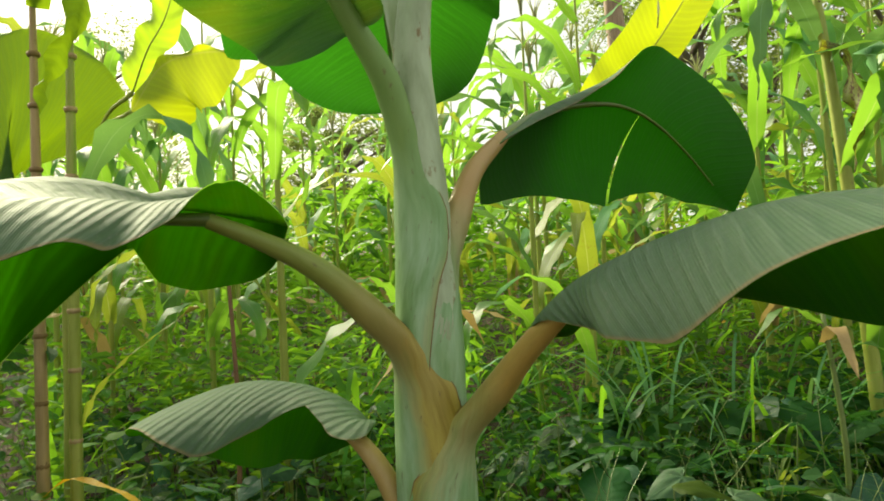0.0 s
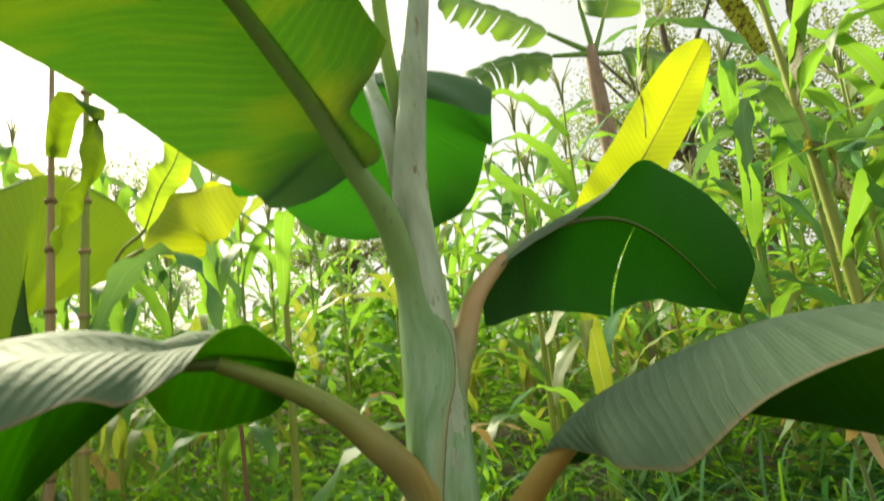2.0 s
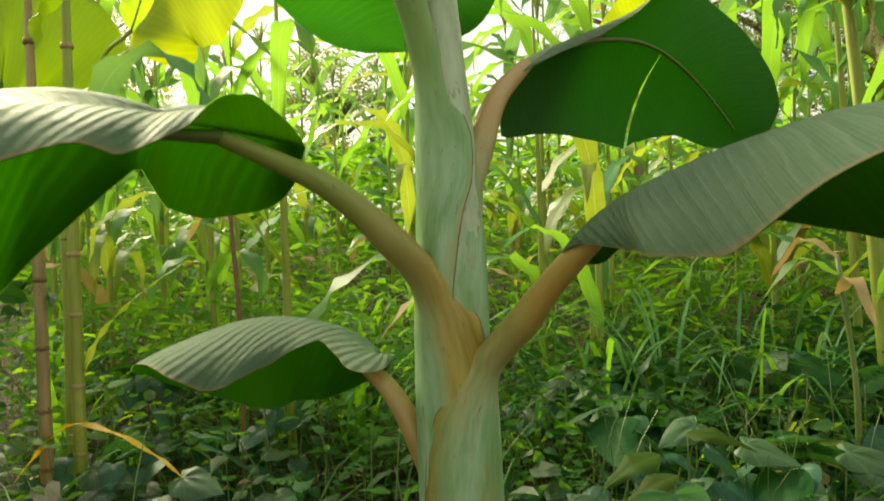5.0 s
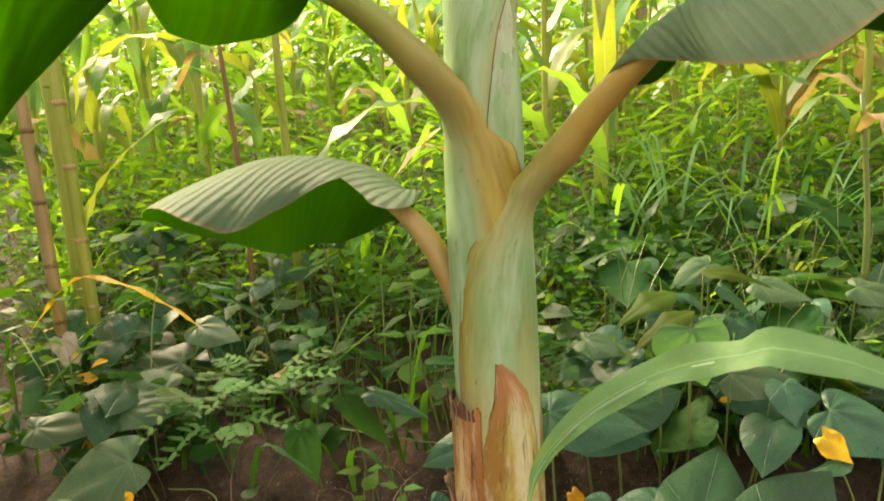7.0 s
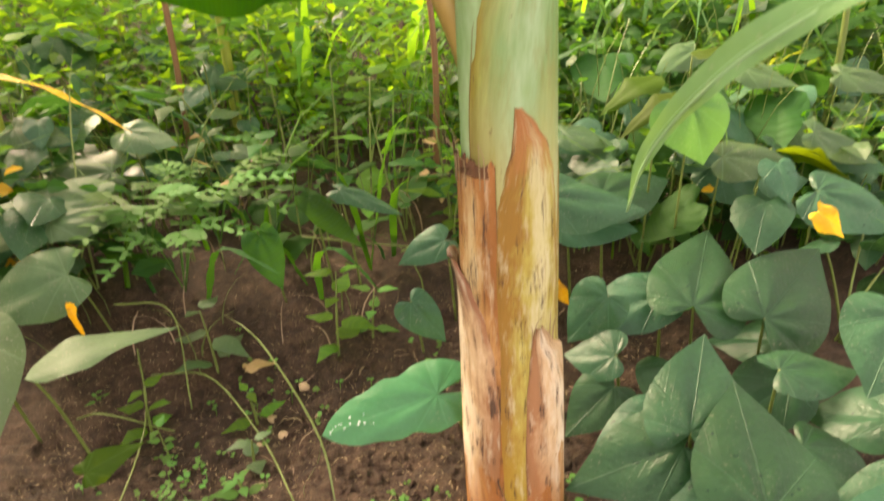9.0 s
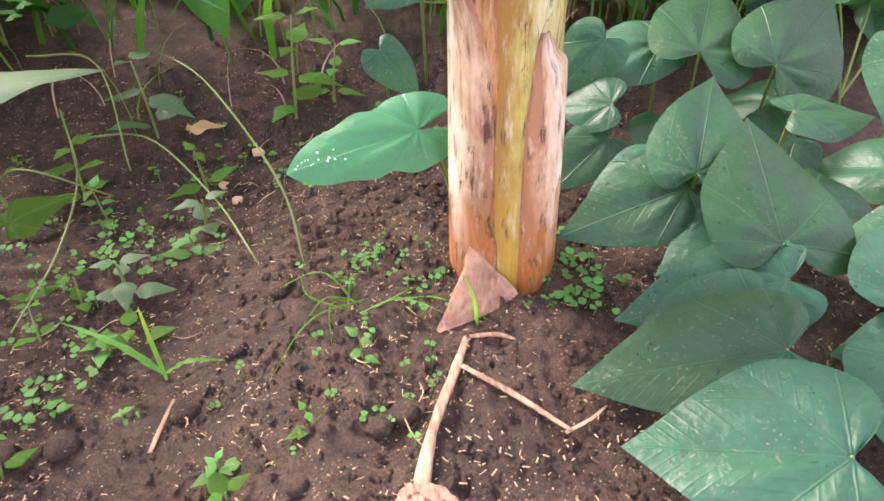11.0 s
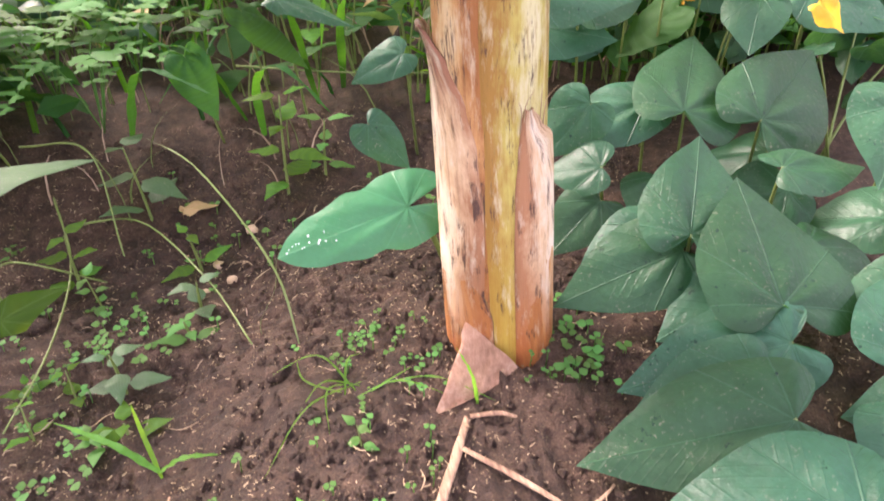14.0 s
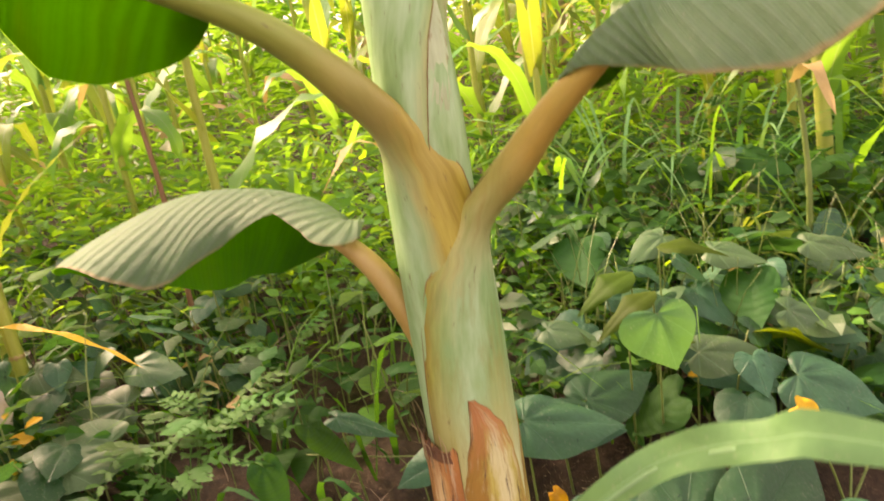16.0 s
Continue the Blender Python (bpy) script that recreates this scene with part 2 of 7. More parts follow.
def sheath_material(name, bronze_z=9.0, tone=((0.215, 0.175, 0.045), (0.33, 0.275, 0.095)), worn=0.5, foot=0.0, rust=0.0, gold=None, fresh=None):
    """Waxy green sheath that turns olive and brown towards its margins (UV x: across)."""
    m, n, l = nodes_of(name)
    out, bsdf = n.new("ShaderNodeOutputMaterial"), n.new("ShaderNodeBsdfPrincipled")
    sep = n.new("ShaderNodeSeparateXYZ")
    along = n.new("ShaderNodeUVMap").outputs[0]
    l.new(along, sep.inputs[0])
    streak = noise_of(n, l, stretched(n, l, along, 14, 7, 1), 1.0, 5, 0.65)
    patch = noise_of(n, l, stretched(n, l, along, 4.5, 6, 1), 1.0, 4, 0.6)
    green = mixrgb(n, l, ramp_fac(n, l, streak, 0.25, 0.75), (0.14, 0.28, 0.09), (0.23, 0.40, 0.18))
    wax = mixrgb(n, l, ramp_fac(n, l, patch, 0.42, 0.68), green, (0.36, 0.53, 0.33))
    edge = maths(n, l, 'ABSOLUTE', maths(n, l, 'MULTIPLY_ADD', sep.outputs[0], 2.0, -1.0))
    edge = maths(n, l, 'ADD', edge, maths(n, l, 'MULTIPLY_ADD', patch, 0.9, -0.45 + rust))
    olive = mixrgb(n, l, ramp_fac(n, l, edge, 0.48, 1.0), wax, mixrgb(n, l, ramp_fac(n, l, streak, 0.4, 0.6), (0.24, 0.19, 0.02), (0.38, 0.33, 0.05)))
    if gold:
        ripe = maths(n, l, 'MULTIPLY', ramp_fac(n, l, maths(n, l, 'MULTIPLY_ADD', patch, 0.3, sep.outputs[0]), gold[0], gold[1]), ramp_fac(n, l, maths(n, l, 'MULTIPLY_ADD', patch, 0.14, sep.outputs[1]), gold[2], gold[2] + 0.12))
        olive = mixrgb(n, l, ripe, olive, mixrgb(n, l, ramp_fac(n, l, streak, 0.35, 0.65), (0.25, 0.19, 0.02), (0.40, 0.34, 0.06)))
    rise = ramp_fac(n, l, maths(n, l, 'MULTIPLY_ADD', patch, 0.16, sep.outputs[1]), bronze_z, bronze_z + 0.16)
    olive = mixrgb(n, l, rise, olive, mixrgb(n, l, ramp_fac(n, l, maths(n, l, 'MULTIPLY_ADD', streak, 0.4, maths(n, l, 'MULTIPLY', patch, 0.6)), 0.3, 0.7), *tone))
    if fresh:
        olive = mixrgb(n, l, ramp_fac(n, l, maths(n, l, 'MULTIPLY_ADD', patch, 0.1, sep.outputs[1]), fresh, fresh + 0.10), olive, mixrgb(n, l, ramp_fac(n, l, streak, 0.3, 0.7), (0.20, 0.255, 0.04), (0.29, 0.34, 0.08)))
    if foot:
        aged = ramp_fac(n, l, maths(n, l, 'MULTIPLY_ADD', patch, 0.3, sep.outputs[1]), foot + 0.12, foot)
        olive = mixrgb(n, l, aged, olive, mixrgb(n, l, ramp_fac(n, l, maths(n, l, 'MULTIPLY_ADD', streak, 0.4, maths(n, l, 'MULTIPLY', patch, 0.6)), 0.36, 0.62), (0.36, 0.36, 0.13), (0.50, 0.55, 0.34)))
        olive = mixrgb(n, l, maths(n, l, 'MULTIPLY', aged, ramp_fac(n, l, edge, 0.45, 0.85)), olive, (0.25, 0.205, 0.035))
    margin = ramp_fac(n, l, edge, 0.86, 1.15)
    olive = mixrgb(n, l, maths(n, l, 'MULTIPLY', margin, 0.75), olive, (0.17, 0.10, 0.035))
    mottle = ramp_fac(n, l, noise_of(n, l, stretched(n, l, along, 9, 9, 1), 1.0, 5, 0.7), 0.5, 0.7)
    olive = mixrgb(n, l, maths(n, l, 'MULTIPLY', mottle, worn), olive, (0.24, 0.19, 0.04))
    s = ramp_fac(n, l, noise_of(n, l, stretched(n, l, along, 15, 26, 1), 1.0, 5, 0.7), 0.62, 0.70)
    col = mixrgb(n, l, maths(n, l, 'MULTIPLY', s, 0.8), olive, (0.13, 0.08, 0.035))
    l.new(col, bsdf.inputs["Base Color"])
    bsdf.inputs["Roughness"].default_value = 0.5
    b = n.new("ShaderNodeBump")
    b.inputs["Strength"].default_value, b.inputs["Distance"].default_value = 0.25, 0.003
    l.new(streak, b.inputs["Height"])
    l.new(b.outputs[0], bsdf.inputs["Normal"])
    l.new(bsdf.outputs[0], out.inputs[0])
    return m


def old_sheath(name, centre, middle, edge, foot, foot_z, tip=None, tip_z=(9.0, 10.0), stain_at=0.60, fibre=0.7, lean=0.0):
    """A dying sheath: paler along its middle, browner to its margins, at its foot and at its tip, with torn fibres and dark blots (UV x: across, y: height)."""
    m, n, l = nodes_of(name)
    out, bsdf = n.new("ShaderNodeOutputMaterial"), n.new("ShaderNodeBsdfPrincipled")
    uv = n.new("ShaderNodeUVMap").outputs[0]
    sep = n.new("ShaderNodeSeparateXYZ")
    l.new(uv, sep.inputs[0])
    streak = noise_of(n, l, stretched(n, l, uv, 11, 9, 1), 1.0, 6, 0.7)
    fine = noise_of(n, l, stretched(n, l, uv, 70, 7, 1), 1.0, 5, 0.7)
    patch = noise_of(n, l, stretched(n, l, uv, 2.6, 13, 1), 1.0, 5, 0.65)
    blot = noise_of(n, l, stretched(n, l, uv, 9, 15, 1), 1.0, 6, 0.75)
    e = maths(n, l, 'ABSOLUTE', maths(n, l, 'MULTIPLY_ADD', sep.outputs[0], 2.0, -1.0 + lean))
    e = maths(n, l, 'ADD', maths(n, l, 'ADD', e, maths(n, l, 'MULTIPLY_ADD', patch, 1.7, -0.85)), maths(n, l, 'MULTIPLY_ADD', streak, 0.8, -0.4))
    r = ramp(n, [(0.06, centre), (0.40, middle), (0.80, edge)])
    l.new(e, r.inputs[0])
    col = r.outputs[0]
    level = maths(n, l, 'ADD', sep.outputs[1], maths(n, l, 'ADD', maths(n, l, 'MULTIPLY_ADD', patch, 0.16, -0.08), maths(n, l, 'MULTIPLY_ADD', streak, 0.10, -0.05)))
    col = mixrgb(n, l, ramp_fac(n, l, level, foot_z[1], foot_z[0]), col, mixrgb(n, l, ramp_fac(n, l, streak, 0.38, 0.62), *foot))
    if tip:
        col = mixrgb(n, l, ramp_fac(n, l, level, *tip_z), col, tip)
    torn = ramp_fac(n, l, maths(n, l, 'MULTIPLY_ADD', fine, 0.5, maths(n, l, 'MULTIPLY', streak, 0.5)), 0.53, 0.66)
    col = mixrgb(n, l, maths(n, l, 'MULTIPLY', torn, fibre * 0.7), col, tuple(c * 0.38 for c in edge))
    bleach = noise_of(n, l, stretched(n, l, uv, 5, 11, 1), 1.3, 6, 0.7)
    col = mixrgb(n, l, maths(n, l, 'MULTIPLY', ramp_fac(n, l, bleach, 0.53, 0.66), 0.6), col, tuple(0.35 * c + 0.65 * v for c, v in zip(centre, (0.66, 0.60, 0.46))))
    rusty = noise_of(n, l, stretched(n, l, uv, 4, 7, 1), 2.1, 6, 0.75)
    col = mixrgb(n, l, maths(n, l, 'MULTIPLY', ramp_fac(n, l, rusty, 0.55, 0.68), 0.7), col, tuple(c * 0.75 for c in edge))
    col = mixrgb(n, l, ramp_fac(n, l, blot, stain_at, stain_at + 0.09), col, (0.075, 0.035, 0.022))
    l.new(col, bsdf.inputs["Base Color"])
    bsdf.inputs["Roughness"].default_value = 0.62
    b = n.new("ShaderNodeBump")
    b.inputs["Strength"].default_value, b.inputs["Distance"].default_value = 0.8, 0.004
    l.new(maths(n, l, 'MULTIPLY_ADD', fine, 0.5, streak), b.inputs["Height"])
    l.new(b.outputs[0], bsdf.inputs["Normal"])
    l.new(bsdf.outputs[0], out.inputs[0])
    return m


SOIL = soil_material()
BANANA = leaf_material("banana_leaf_green", (0.052, 0.150, 0.048), (0.032, 0.105, 0.030), (0.09, 0.29, 0.008), 0.25, 0.46, 60.0, 0.2, None, 0.1, gloss=0.35, dust=0.3, blush=(0.27, 0.38, 0.008))
BANANA_BACK = leaf_material("banana_leaf_backlit", (0.05, 0.16, 0.035), (0.03, 0.11, 0.022), (0.05, 0.30, 0.012), 0.28, 0.5, 50.0, 0.12, None, 0.1, gloss=0.35)
# Shade under the leaves and sky sheen on top are put into these greens.
BANANA_UNDER_SHADED = leaf_material("banana_leaf_shaded_underside", (0.024, 0.088, 0.012), (0.014, 0.056, 0.008), (0.05, 0.27, 0.004), 0.28, 0.6, 50.0, 0.10, None, 0.1, gloss=0.12)
BANANA_THIN = leaf_material("banana_leaf_thin_shaded_underside", (0.034, 0.110, 0.012), (0.022, 0.080, 0.008), (0.14, 0.40, 0.006), 0.4, 0.6, 50.0, 0.10, None, 0.1, gloss=0.12, blush=(0.24, 0.36, 0.008))
BANANA_TOP_LIT = leaf_material("banana_leaf_waxy_lit_top", (0.19, 0.27, 0.17), (0.12, 0.20, 0.11), (0.30, 0.66, 0.04), 0.42, 0.62, 46.0, 0.45, None, 0.1, gloss=0.2, dust=0.8, margin=0.9)
BANANA_FAR = leaf_material("banana_leaf_pale", (0.13, 0.28, 0.04), (0.09, 0.21, 0.03), (0.52, 0.74, 0.03), 0.6, 0.45, 30.0, 0.25, (0.25, 0.35, 0.1), 0.15)
BANANA_YELLOW = leaf_material("banana_leaf_yellow", (0.33, 0.36, 0.03), (0.22, 0.28, 0.03), (0.56, 0.64, 0.015), 0.55, 0.45, 46.0, 0.2, (0.4, 0.42, 0.06), 0.15)
BANANA_HANG = leaf_material("banana_leaf_hanging", (0.06, 0.16, 0.025), (0.04, 0.11, 0.018), (0.24, 0.37, 0.01), 0.42, 0.6, 30.0, 0.15, None, 0.1, gloss=0.15)
BANANA_TORN = leaf_material("banana_leaf_torn", (0.10, 0.21, 0.05), (0.06, 0.15, 0.035), (0.24, 0.42, 0.03), 0.4, 0.45, 30.0, 0.2, (0.25, 0.32, 0.1), 0.2)
CORN = leaf_material("maize_leaf_green", (0.085, 0.25, 0.05), (0.05, 0.17, 0.035), (0.32, 0.60, 0.05), 0.5, 0.42, 0.0, 0.25, (0.28, 0.38, 0.14), 0.6)
CORN_PALE = leaf_material("maize_leaf_pale", (0.14, 0.32, 0.13), (0.10, 0.25, 0.10), (0.3, 0.56, 0.12), 0.25, 0.55, 0.0, 0.2, (0.24, 0.42, 0.2), 0.1, dust=0.4, gloss=0.15)
CORN_YELLOW = leaf_material("maize_leaf_yellowing", (0.20, 0.27, 0.045), (0.12, 0.20, 0.035), (0.46, 0.55, 0.05), 0.45, 0.5, 0.0, 0.25, (0.4, 0.42, 0.18), 0.4, (0.30, 0.17, 0.05), 0.62)
CORN_SPECKLED = leaf_material("maize_leaf_speckled", (0.12, 0.16, 0.03), (0.06, 0.09, 0.02), (0.35, 0.38, 0.03), 0.4, 0.6, 0.0, 0.3, (0.22, 0.24, 0.08), 0.3, (0.09, 0.05, 0.015), 0.5)
DRY_LEAF = leaf_material("dry_leaf_straw", (0.46, 0.33, 0.15), (0.28, 0.18, 0.08), (0.6, 0.42, 0.14), 0.3, 0.7, 0.0, 0.3, None, 0.4)
DEAD_PALE = leaf_material("dead_leaf_whitish", (0.52, 0.48, 0.42), (0.30, 0.25, 0.20), (0.5, 0.45, 0.35), 0.2, 0.7, 0.0, 0.5, None, 0.2)
HEART = leaf_material("vine_leaf_green", (0.029, 0.106, 0.054), (0.011, 0.050, 0.025), (0.12, 0.38, 0.05), 0.2, 0.45, 0.0, 0.5, None, 0.5, (0.010, 0.050, 0.022), 0.645, gloss=0.3, dust=0.45, palmate=0.2)
HEART_PALE = leaf_material("vine_leaf_dusty", (0.052, 0.118, 0.05), (0.03, 0.072, 0.03), (0.3, 0.5, 0.08), 0.25, 0.5, 0.0, 0.25, None, 0.6, gloss=0.4, dust=0.9, palmate=0.4)
HEART_OLIVE = leaf_material("vine_leaf_olive", (0.045, 0.088, 0.010), (0.03, 0.06, 0.008), (0.20, 0.29, 0.01), 0.35, 0.55, 0.0, 0.2, None, 0.5, (0.10, 0.06, 0.02), 0.68, gloss=0.1, palmate=0.4)
HEART_WHITE = leaf_material("leaf_silvery_dusty", (0.095, 0.175, 0.085), (0.05, 0.105, 0.048), (0.30, 0.46, 0.08), 0.25, 0.5, 0.0, 0.25, None, 0.5, gloss=0.3, dust=0.9, palmate=0.35)
TARO = leaf_material("taro_leaf_green", (0.045, 0.235, 0.105), (0.032, 0.165, 0.07), (0.15, 0.5, 0.08), 0.25, 0.36, 0.0, 0.25, None, 0.05, gloss=0.4, dust=0.3, palmate=0.16)
ROUND = leaf_material("leaf_round_fresh", (0.058, 0.185, 0.072), (0.04, 0.13, 0.05), (0.2, 0.5, 0.06), 0.25, 0.5, 0.0, 0.25, None, 0.1, gloss=0.25, dust=0.5, palmate=0.2)
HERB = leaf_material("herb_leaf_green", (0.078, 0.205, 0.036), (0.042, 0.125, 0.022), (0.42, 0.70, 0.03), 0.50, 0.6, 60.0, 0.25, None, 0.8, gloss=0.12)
# Darker copy of the weed green; shade under the canopy is in its colour.
HERB_SHADED = leaf_material("weed_leaf_shaded", (0.022, 0.090, 0.020), (0.013, 0.058, 0.012), (0.12, 0.36, 0.015), 0.30, 0.6, 60.0, 0.25, None, 0.7, gloss=0.12)
# Tree green greyed and lightened: the haze of distance is in the colour.
TREE_LEAF = leaf_material("tree_leaf_hazy", (0.10, 0.15, 0.06), (0.06, 0.10, 0.04), (0.34, 0.44, 0.10), 0.45, 0.6, 0.0, 0.0, None, 0.5, gloss=0.1)
CLOVER = leaf_material("seedling_leaf_bright", (0.085, 0.215, 0.055), (0.05, 0.145, 0.035), (0.28, 0.5, 0.05), 0.28, 0.6, 0.0, 0.1, None, 0.6, gloss=0.15)
GRASS = leaf_material("grass_blade_green", (0.08, 0.24, 0.04), (0.05, 0.17, 0.03), (0.27, 0.55, 0.03), 0.5, 0.55, 0.0, 0.1, None, 0.5, gloss=0.2)
ORANGE_LEAF = leaf_material("fallen_leaf_yellow", (0.75, 0.42, 0.02), (0.6, 0.28, 0.02), (0.8, 0.45, 0.02), 0.4, 0.55, 40.0, 0.2, None, 0.2)
STEM_PALE = streaky("pseudostem_waxy_green", [(0.20, 0.27, 0.13), (0.30, 0.37, 0.22), (0.42, 0.48, 0.36)], 50, 3, 0.5, 0.25, (0.22, 0.17, 0.07), 0.60, (0.43, 0.53, 0.34))
SHEATH_UPPER = sheath_material("sheath_green_to_bronze_upper", 1.03, ((0.33, 0.20, 0.06), (0.44, 0.30, 0.12)), 0.15, 0.0, -0.25)
SHEATH_LEFT = sheath_material("sheath_green_to_bronze", 0.88, ((0.26, 0.20, 0.05), (0.40, 0.29, 0.09)), 0.2, 0.0, -0.12, (0.66, 0.82, 0.70), 0.96)
SHEATH_TOP = sheath_material("sheath_green_to_olive_top", 1.12, ((0.13, 0.25, 0.05), (0.21, 0.35, 0.09)), 0.05, 0.0, -0.3)
SHEATH_RIGHT = sheath_material("sheath_olive_to_bronze", 0.78, ((0.36, 0.23, 0.04), (0.48, 0.34, 0.085)), 0.5, 0.62, 0.0)
RIM = streaky("sheath_rim_brown", [(0.15, 0.085, 0.03), (0.27, 0.18, 0.065)], 60, 12, 0.7, 0.4)
SCAR = streaky("sheath_scar_dark", [(0.07, 0.03, 0.02), (0.16, 0.07, 0.035), (0.27, 0.14, 0.07)], 120, 60, 0.8, 0.8)
STEM_WAXY = streaky("sheath_waxy_green", [(0.17, 0.24, 0.09), (0.27, 0.34, 0.17), (0.38, 0.44, 0.28)], 45, 3, 0.45, 0.2, (0.20, 0.13, 0.06), 0.70, (0.40, 0.49, 0.37))
STEM_OLIVE = old_sheath("sheath_olive", (0.50, 0.50, 0.24), (0.38, 0.32, 0.08), (0.27, 0.17, 0.035), ((0.26, 0.10, 0.03), (0.42, 0.20, 0.05)), (0.08, 0.2), stain_at=0.63, fibre=0.5)
STEM_YELLOW = old_sheath("sheath_yellow", (0.60, 0.56, 0.31), (0.45, 0.38, 0.09), (0.32, 0.17, 0.03), ((0.40, 0.23, 0.03), (0.50, 0.36, 0.06)), (0.06, 0.2), (0.50, 0.21, 0.08), (0.49, 0.55), 0.57, 0.7, -0.25)
STEM_BROWN = old_sheath("sheath_dry_orange", (0.66, 0.49, 0.27), (0.54, 0.29, 0.11), (0.33, 0.13, 0.035), ((0.30, 0.09, 0.025), (0.50, 0.20, 0.05)), (0.02, 0.2), (0.42, 0.17, 0.05), (0.42, 0.5), 0.545, 0.8)
STEM_PINK = old_sheath("sheath_dry_pinkish", (0.76, 0.66, 0.52), (0.62, 0.43, 0.26), (0.36, 0.17, 0.08), ((0.34, 0.095, 0.025), (0.54, 0.21, 0.05)), (0.02, 0.14), (0.27, 0.11, 0.07), (0.30, 0.40), 0.545, 0.85)
PETIOLE = streaky("petiole_green_bronze", [(0.31, 0.195, 0.05), (0.41, 0.28, 0.09), (0.48, 0.36, 0.15)], 20, 6, 0.42, 0.15)
PETIOLE_GREEN = streaky("petiole_green", [(0.13, 0.27, 0.045), (0.19, 0.34, 0.07), (0.26, 0.42, 0.11)], 20, 6, 0.42, 0.15)
MIDRIB = streaky("midrib_olive", [(0.07, 0.13, 0.02), (0.15, 0.19, 0.03)], 20, 6, 0.45, 0.1)
STALK = streaky("maize_stalk_green", [(0.19, 0.24, 0.03), (0.31, 0.35, 0.06), (0.42, 0.44, 0.12)], 70, 2, 0.5, 0.3, (0.20, 0.12, 0.04), 0.66)
STALK_DRY = streaky("maize_stalk_dry", [(0.24, 0.15, 0.06), (0.40, 0.28, 0.13), (0.55, 0.42, 0.24)], 70, 2, 0.65, 0.4, (0.14, 0.08, 0.03), 0.62)
VINE = streaky("vine_stem_green", [(0.10, 0.15, 0.03), (0.19, 0.25, 0.07)], 60, 12, 0.5, 0.2)
RED_STEM = streaky("herb_stem_red", [(0.16, 0.07, 0.035), (0.26, 0.14, 0.07)], 60, 12, 0.5, 0.2)
STRAW = streaky("dead_stick", [(0.17, 0.11, 0.07), (0.34, 0.23, 0.16), (0.48, 0.36, 0.27)], 90, 4, 0.8, 0.6)
STRAW_LYING = streaky("dead_stalk_lying", [(0.09, 0.05, 0.035), (0.24, 0.14, 0.09), (0.40, 0.26, 0.17), (0.52, 0.38, 0.28)], 220, 14, 0.85, 1.0, span=(0.36, 0.64), lying=True)
BARK = streaky("tree_bark_grey", [(0.10, 0.08, 0.06), (0.22, 0.18, 0.14)], 20, 4, 0.85, 0.8)
CHAFF = streaky("chaff_straw", [(0.24, 0.15, 0.08), (0.52, 0.40, 0.25)], 200, 200, 0.8, 0.2)
FLAP = streaky("sheath_flap_pink", [(0.34, 0.18, 0.11), (0.58, 0.36, 0.25), (0.76, 0.56, 0.44)], 150, 30, 0.8, 0.8, span=(0.36, 0.64), lying=True)
def drop_material():
    m, n, l = nodes_of("water_drop")
    out, bsdf = n.new("ShaderNodeOutputMaterial"), n.new("ShaderNodeBsdfPrincipled")
    bsdf.inputs["Base Color"].default_value = (0.75, 0.85, 0.8, 1)
    bsdf.inputs["Roughness"].default_value = 0.08
    l.new(bsdf.outputs[0], out.inputs[0])
    return m


DROP = drop_material()
STONE = streaky("pebble_tan", [(0.34, 0.22, 0.13), (0.56, 0.42, 0.28)], 120, 120, 0.8, 0.4)


# ---- geometry helpers ----
def thing(name, place, label, category, group="", kind=""):
    ob = new(name)
    ob.location = place
    ob.empty_display_size = 0.02
    return tagged(ob, label, category, group, kind)


def part(name, bm, material, parent, label="", smooth=True):
    """Links a bmesh, in world places, as one mesh object under a thing or a part."""
    me = bpy.data.meshes.new(name)
    if parent is not None:
        base = parent.matrix_basis.translation.copy()
        if parent.parent is not None:
            base += parent.parent.matrix_basis.translation
        bmesh.ops.translate(bm, verts=bm.verts, vec=-base)
    bm.to_mesh(me)
    bm.free()
    if smooth:
        me.polygons.foreach_set("use_smooth", [True] * len(me.polygons))
    me.materials.append(material)
    ob = new(name, me)
    ob.parent = parent
    if label:
        tagged(ob, label)
    return ob


def curve(points, n):
    """n + 1 places along a smooth line through the points (Catmull-Rom)."""
    p = [Vector(q) for q in points]
    p = [p[0] * 2 - p[1]] + p + [p[-1] * 2 - p[-2]]
    out = []
    for k in range(n + 1):
        f = k / n * (len(p) - 3)
        i = min(int(f), len(p) - 4)
        t = f - i
        a, b, c, d = p[i:i + 4]
        out.append(0.5 * ((2 * b) + (c - a) * t + (2 * a - 5 * b + 4 * c - d) * t * t + (3 * b - a - 3 * c + d) * t ** 3))
    return out


def lerp_list(values, f):
    g = max(0.0, min(1.0, f)) * (len(values) - 1)
    i = min(int(g), len(values) - 2) if len(values) > 1 else 0
    return values[i] + (values[i + 1] - values[i]) * (g - i) if len(values) > 1 else values[0]


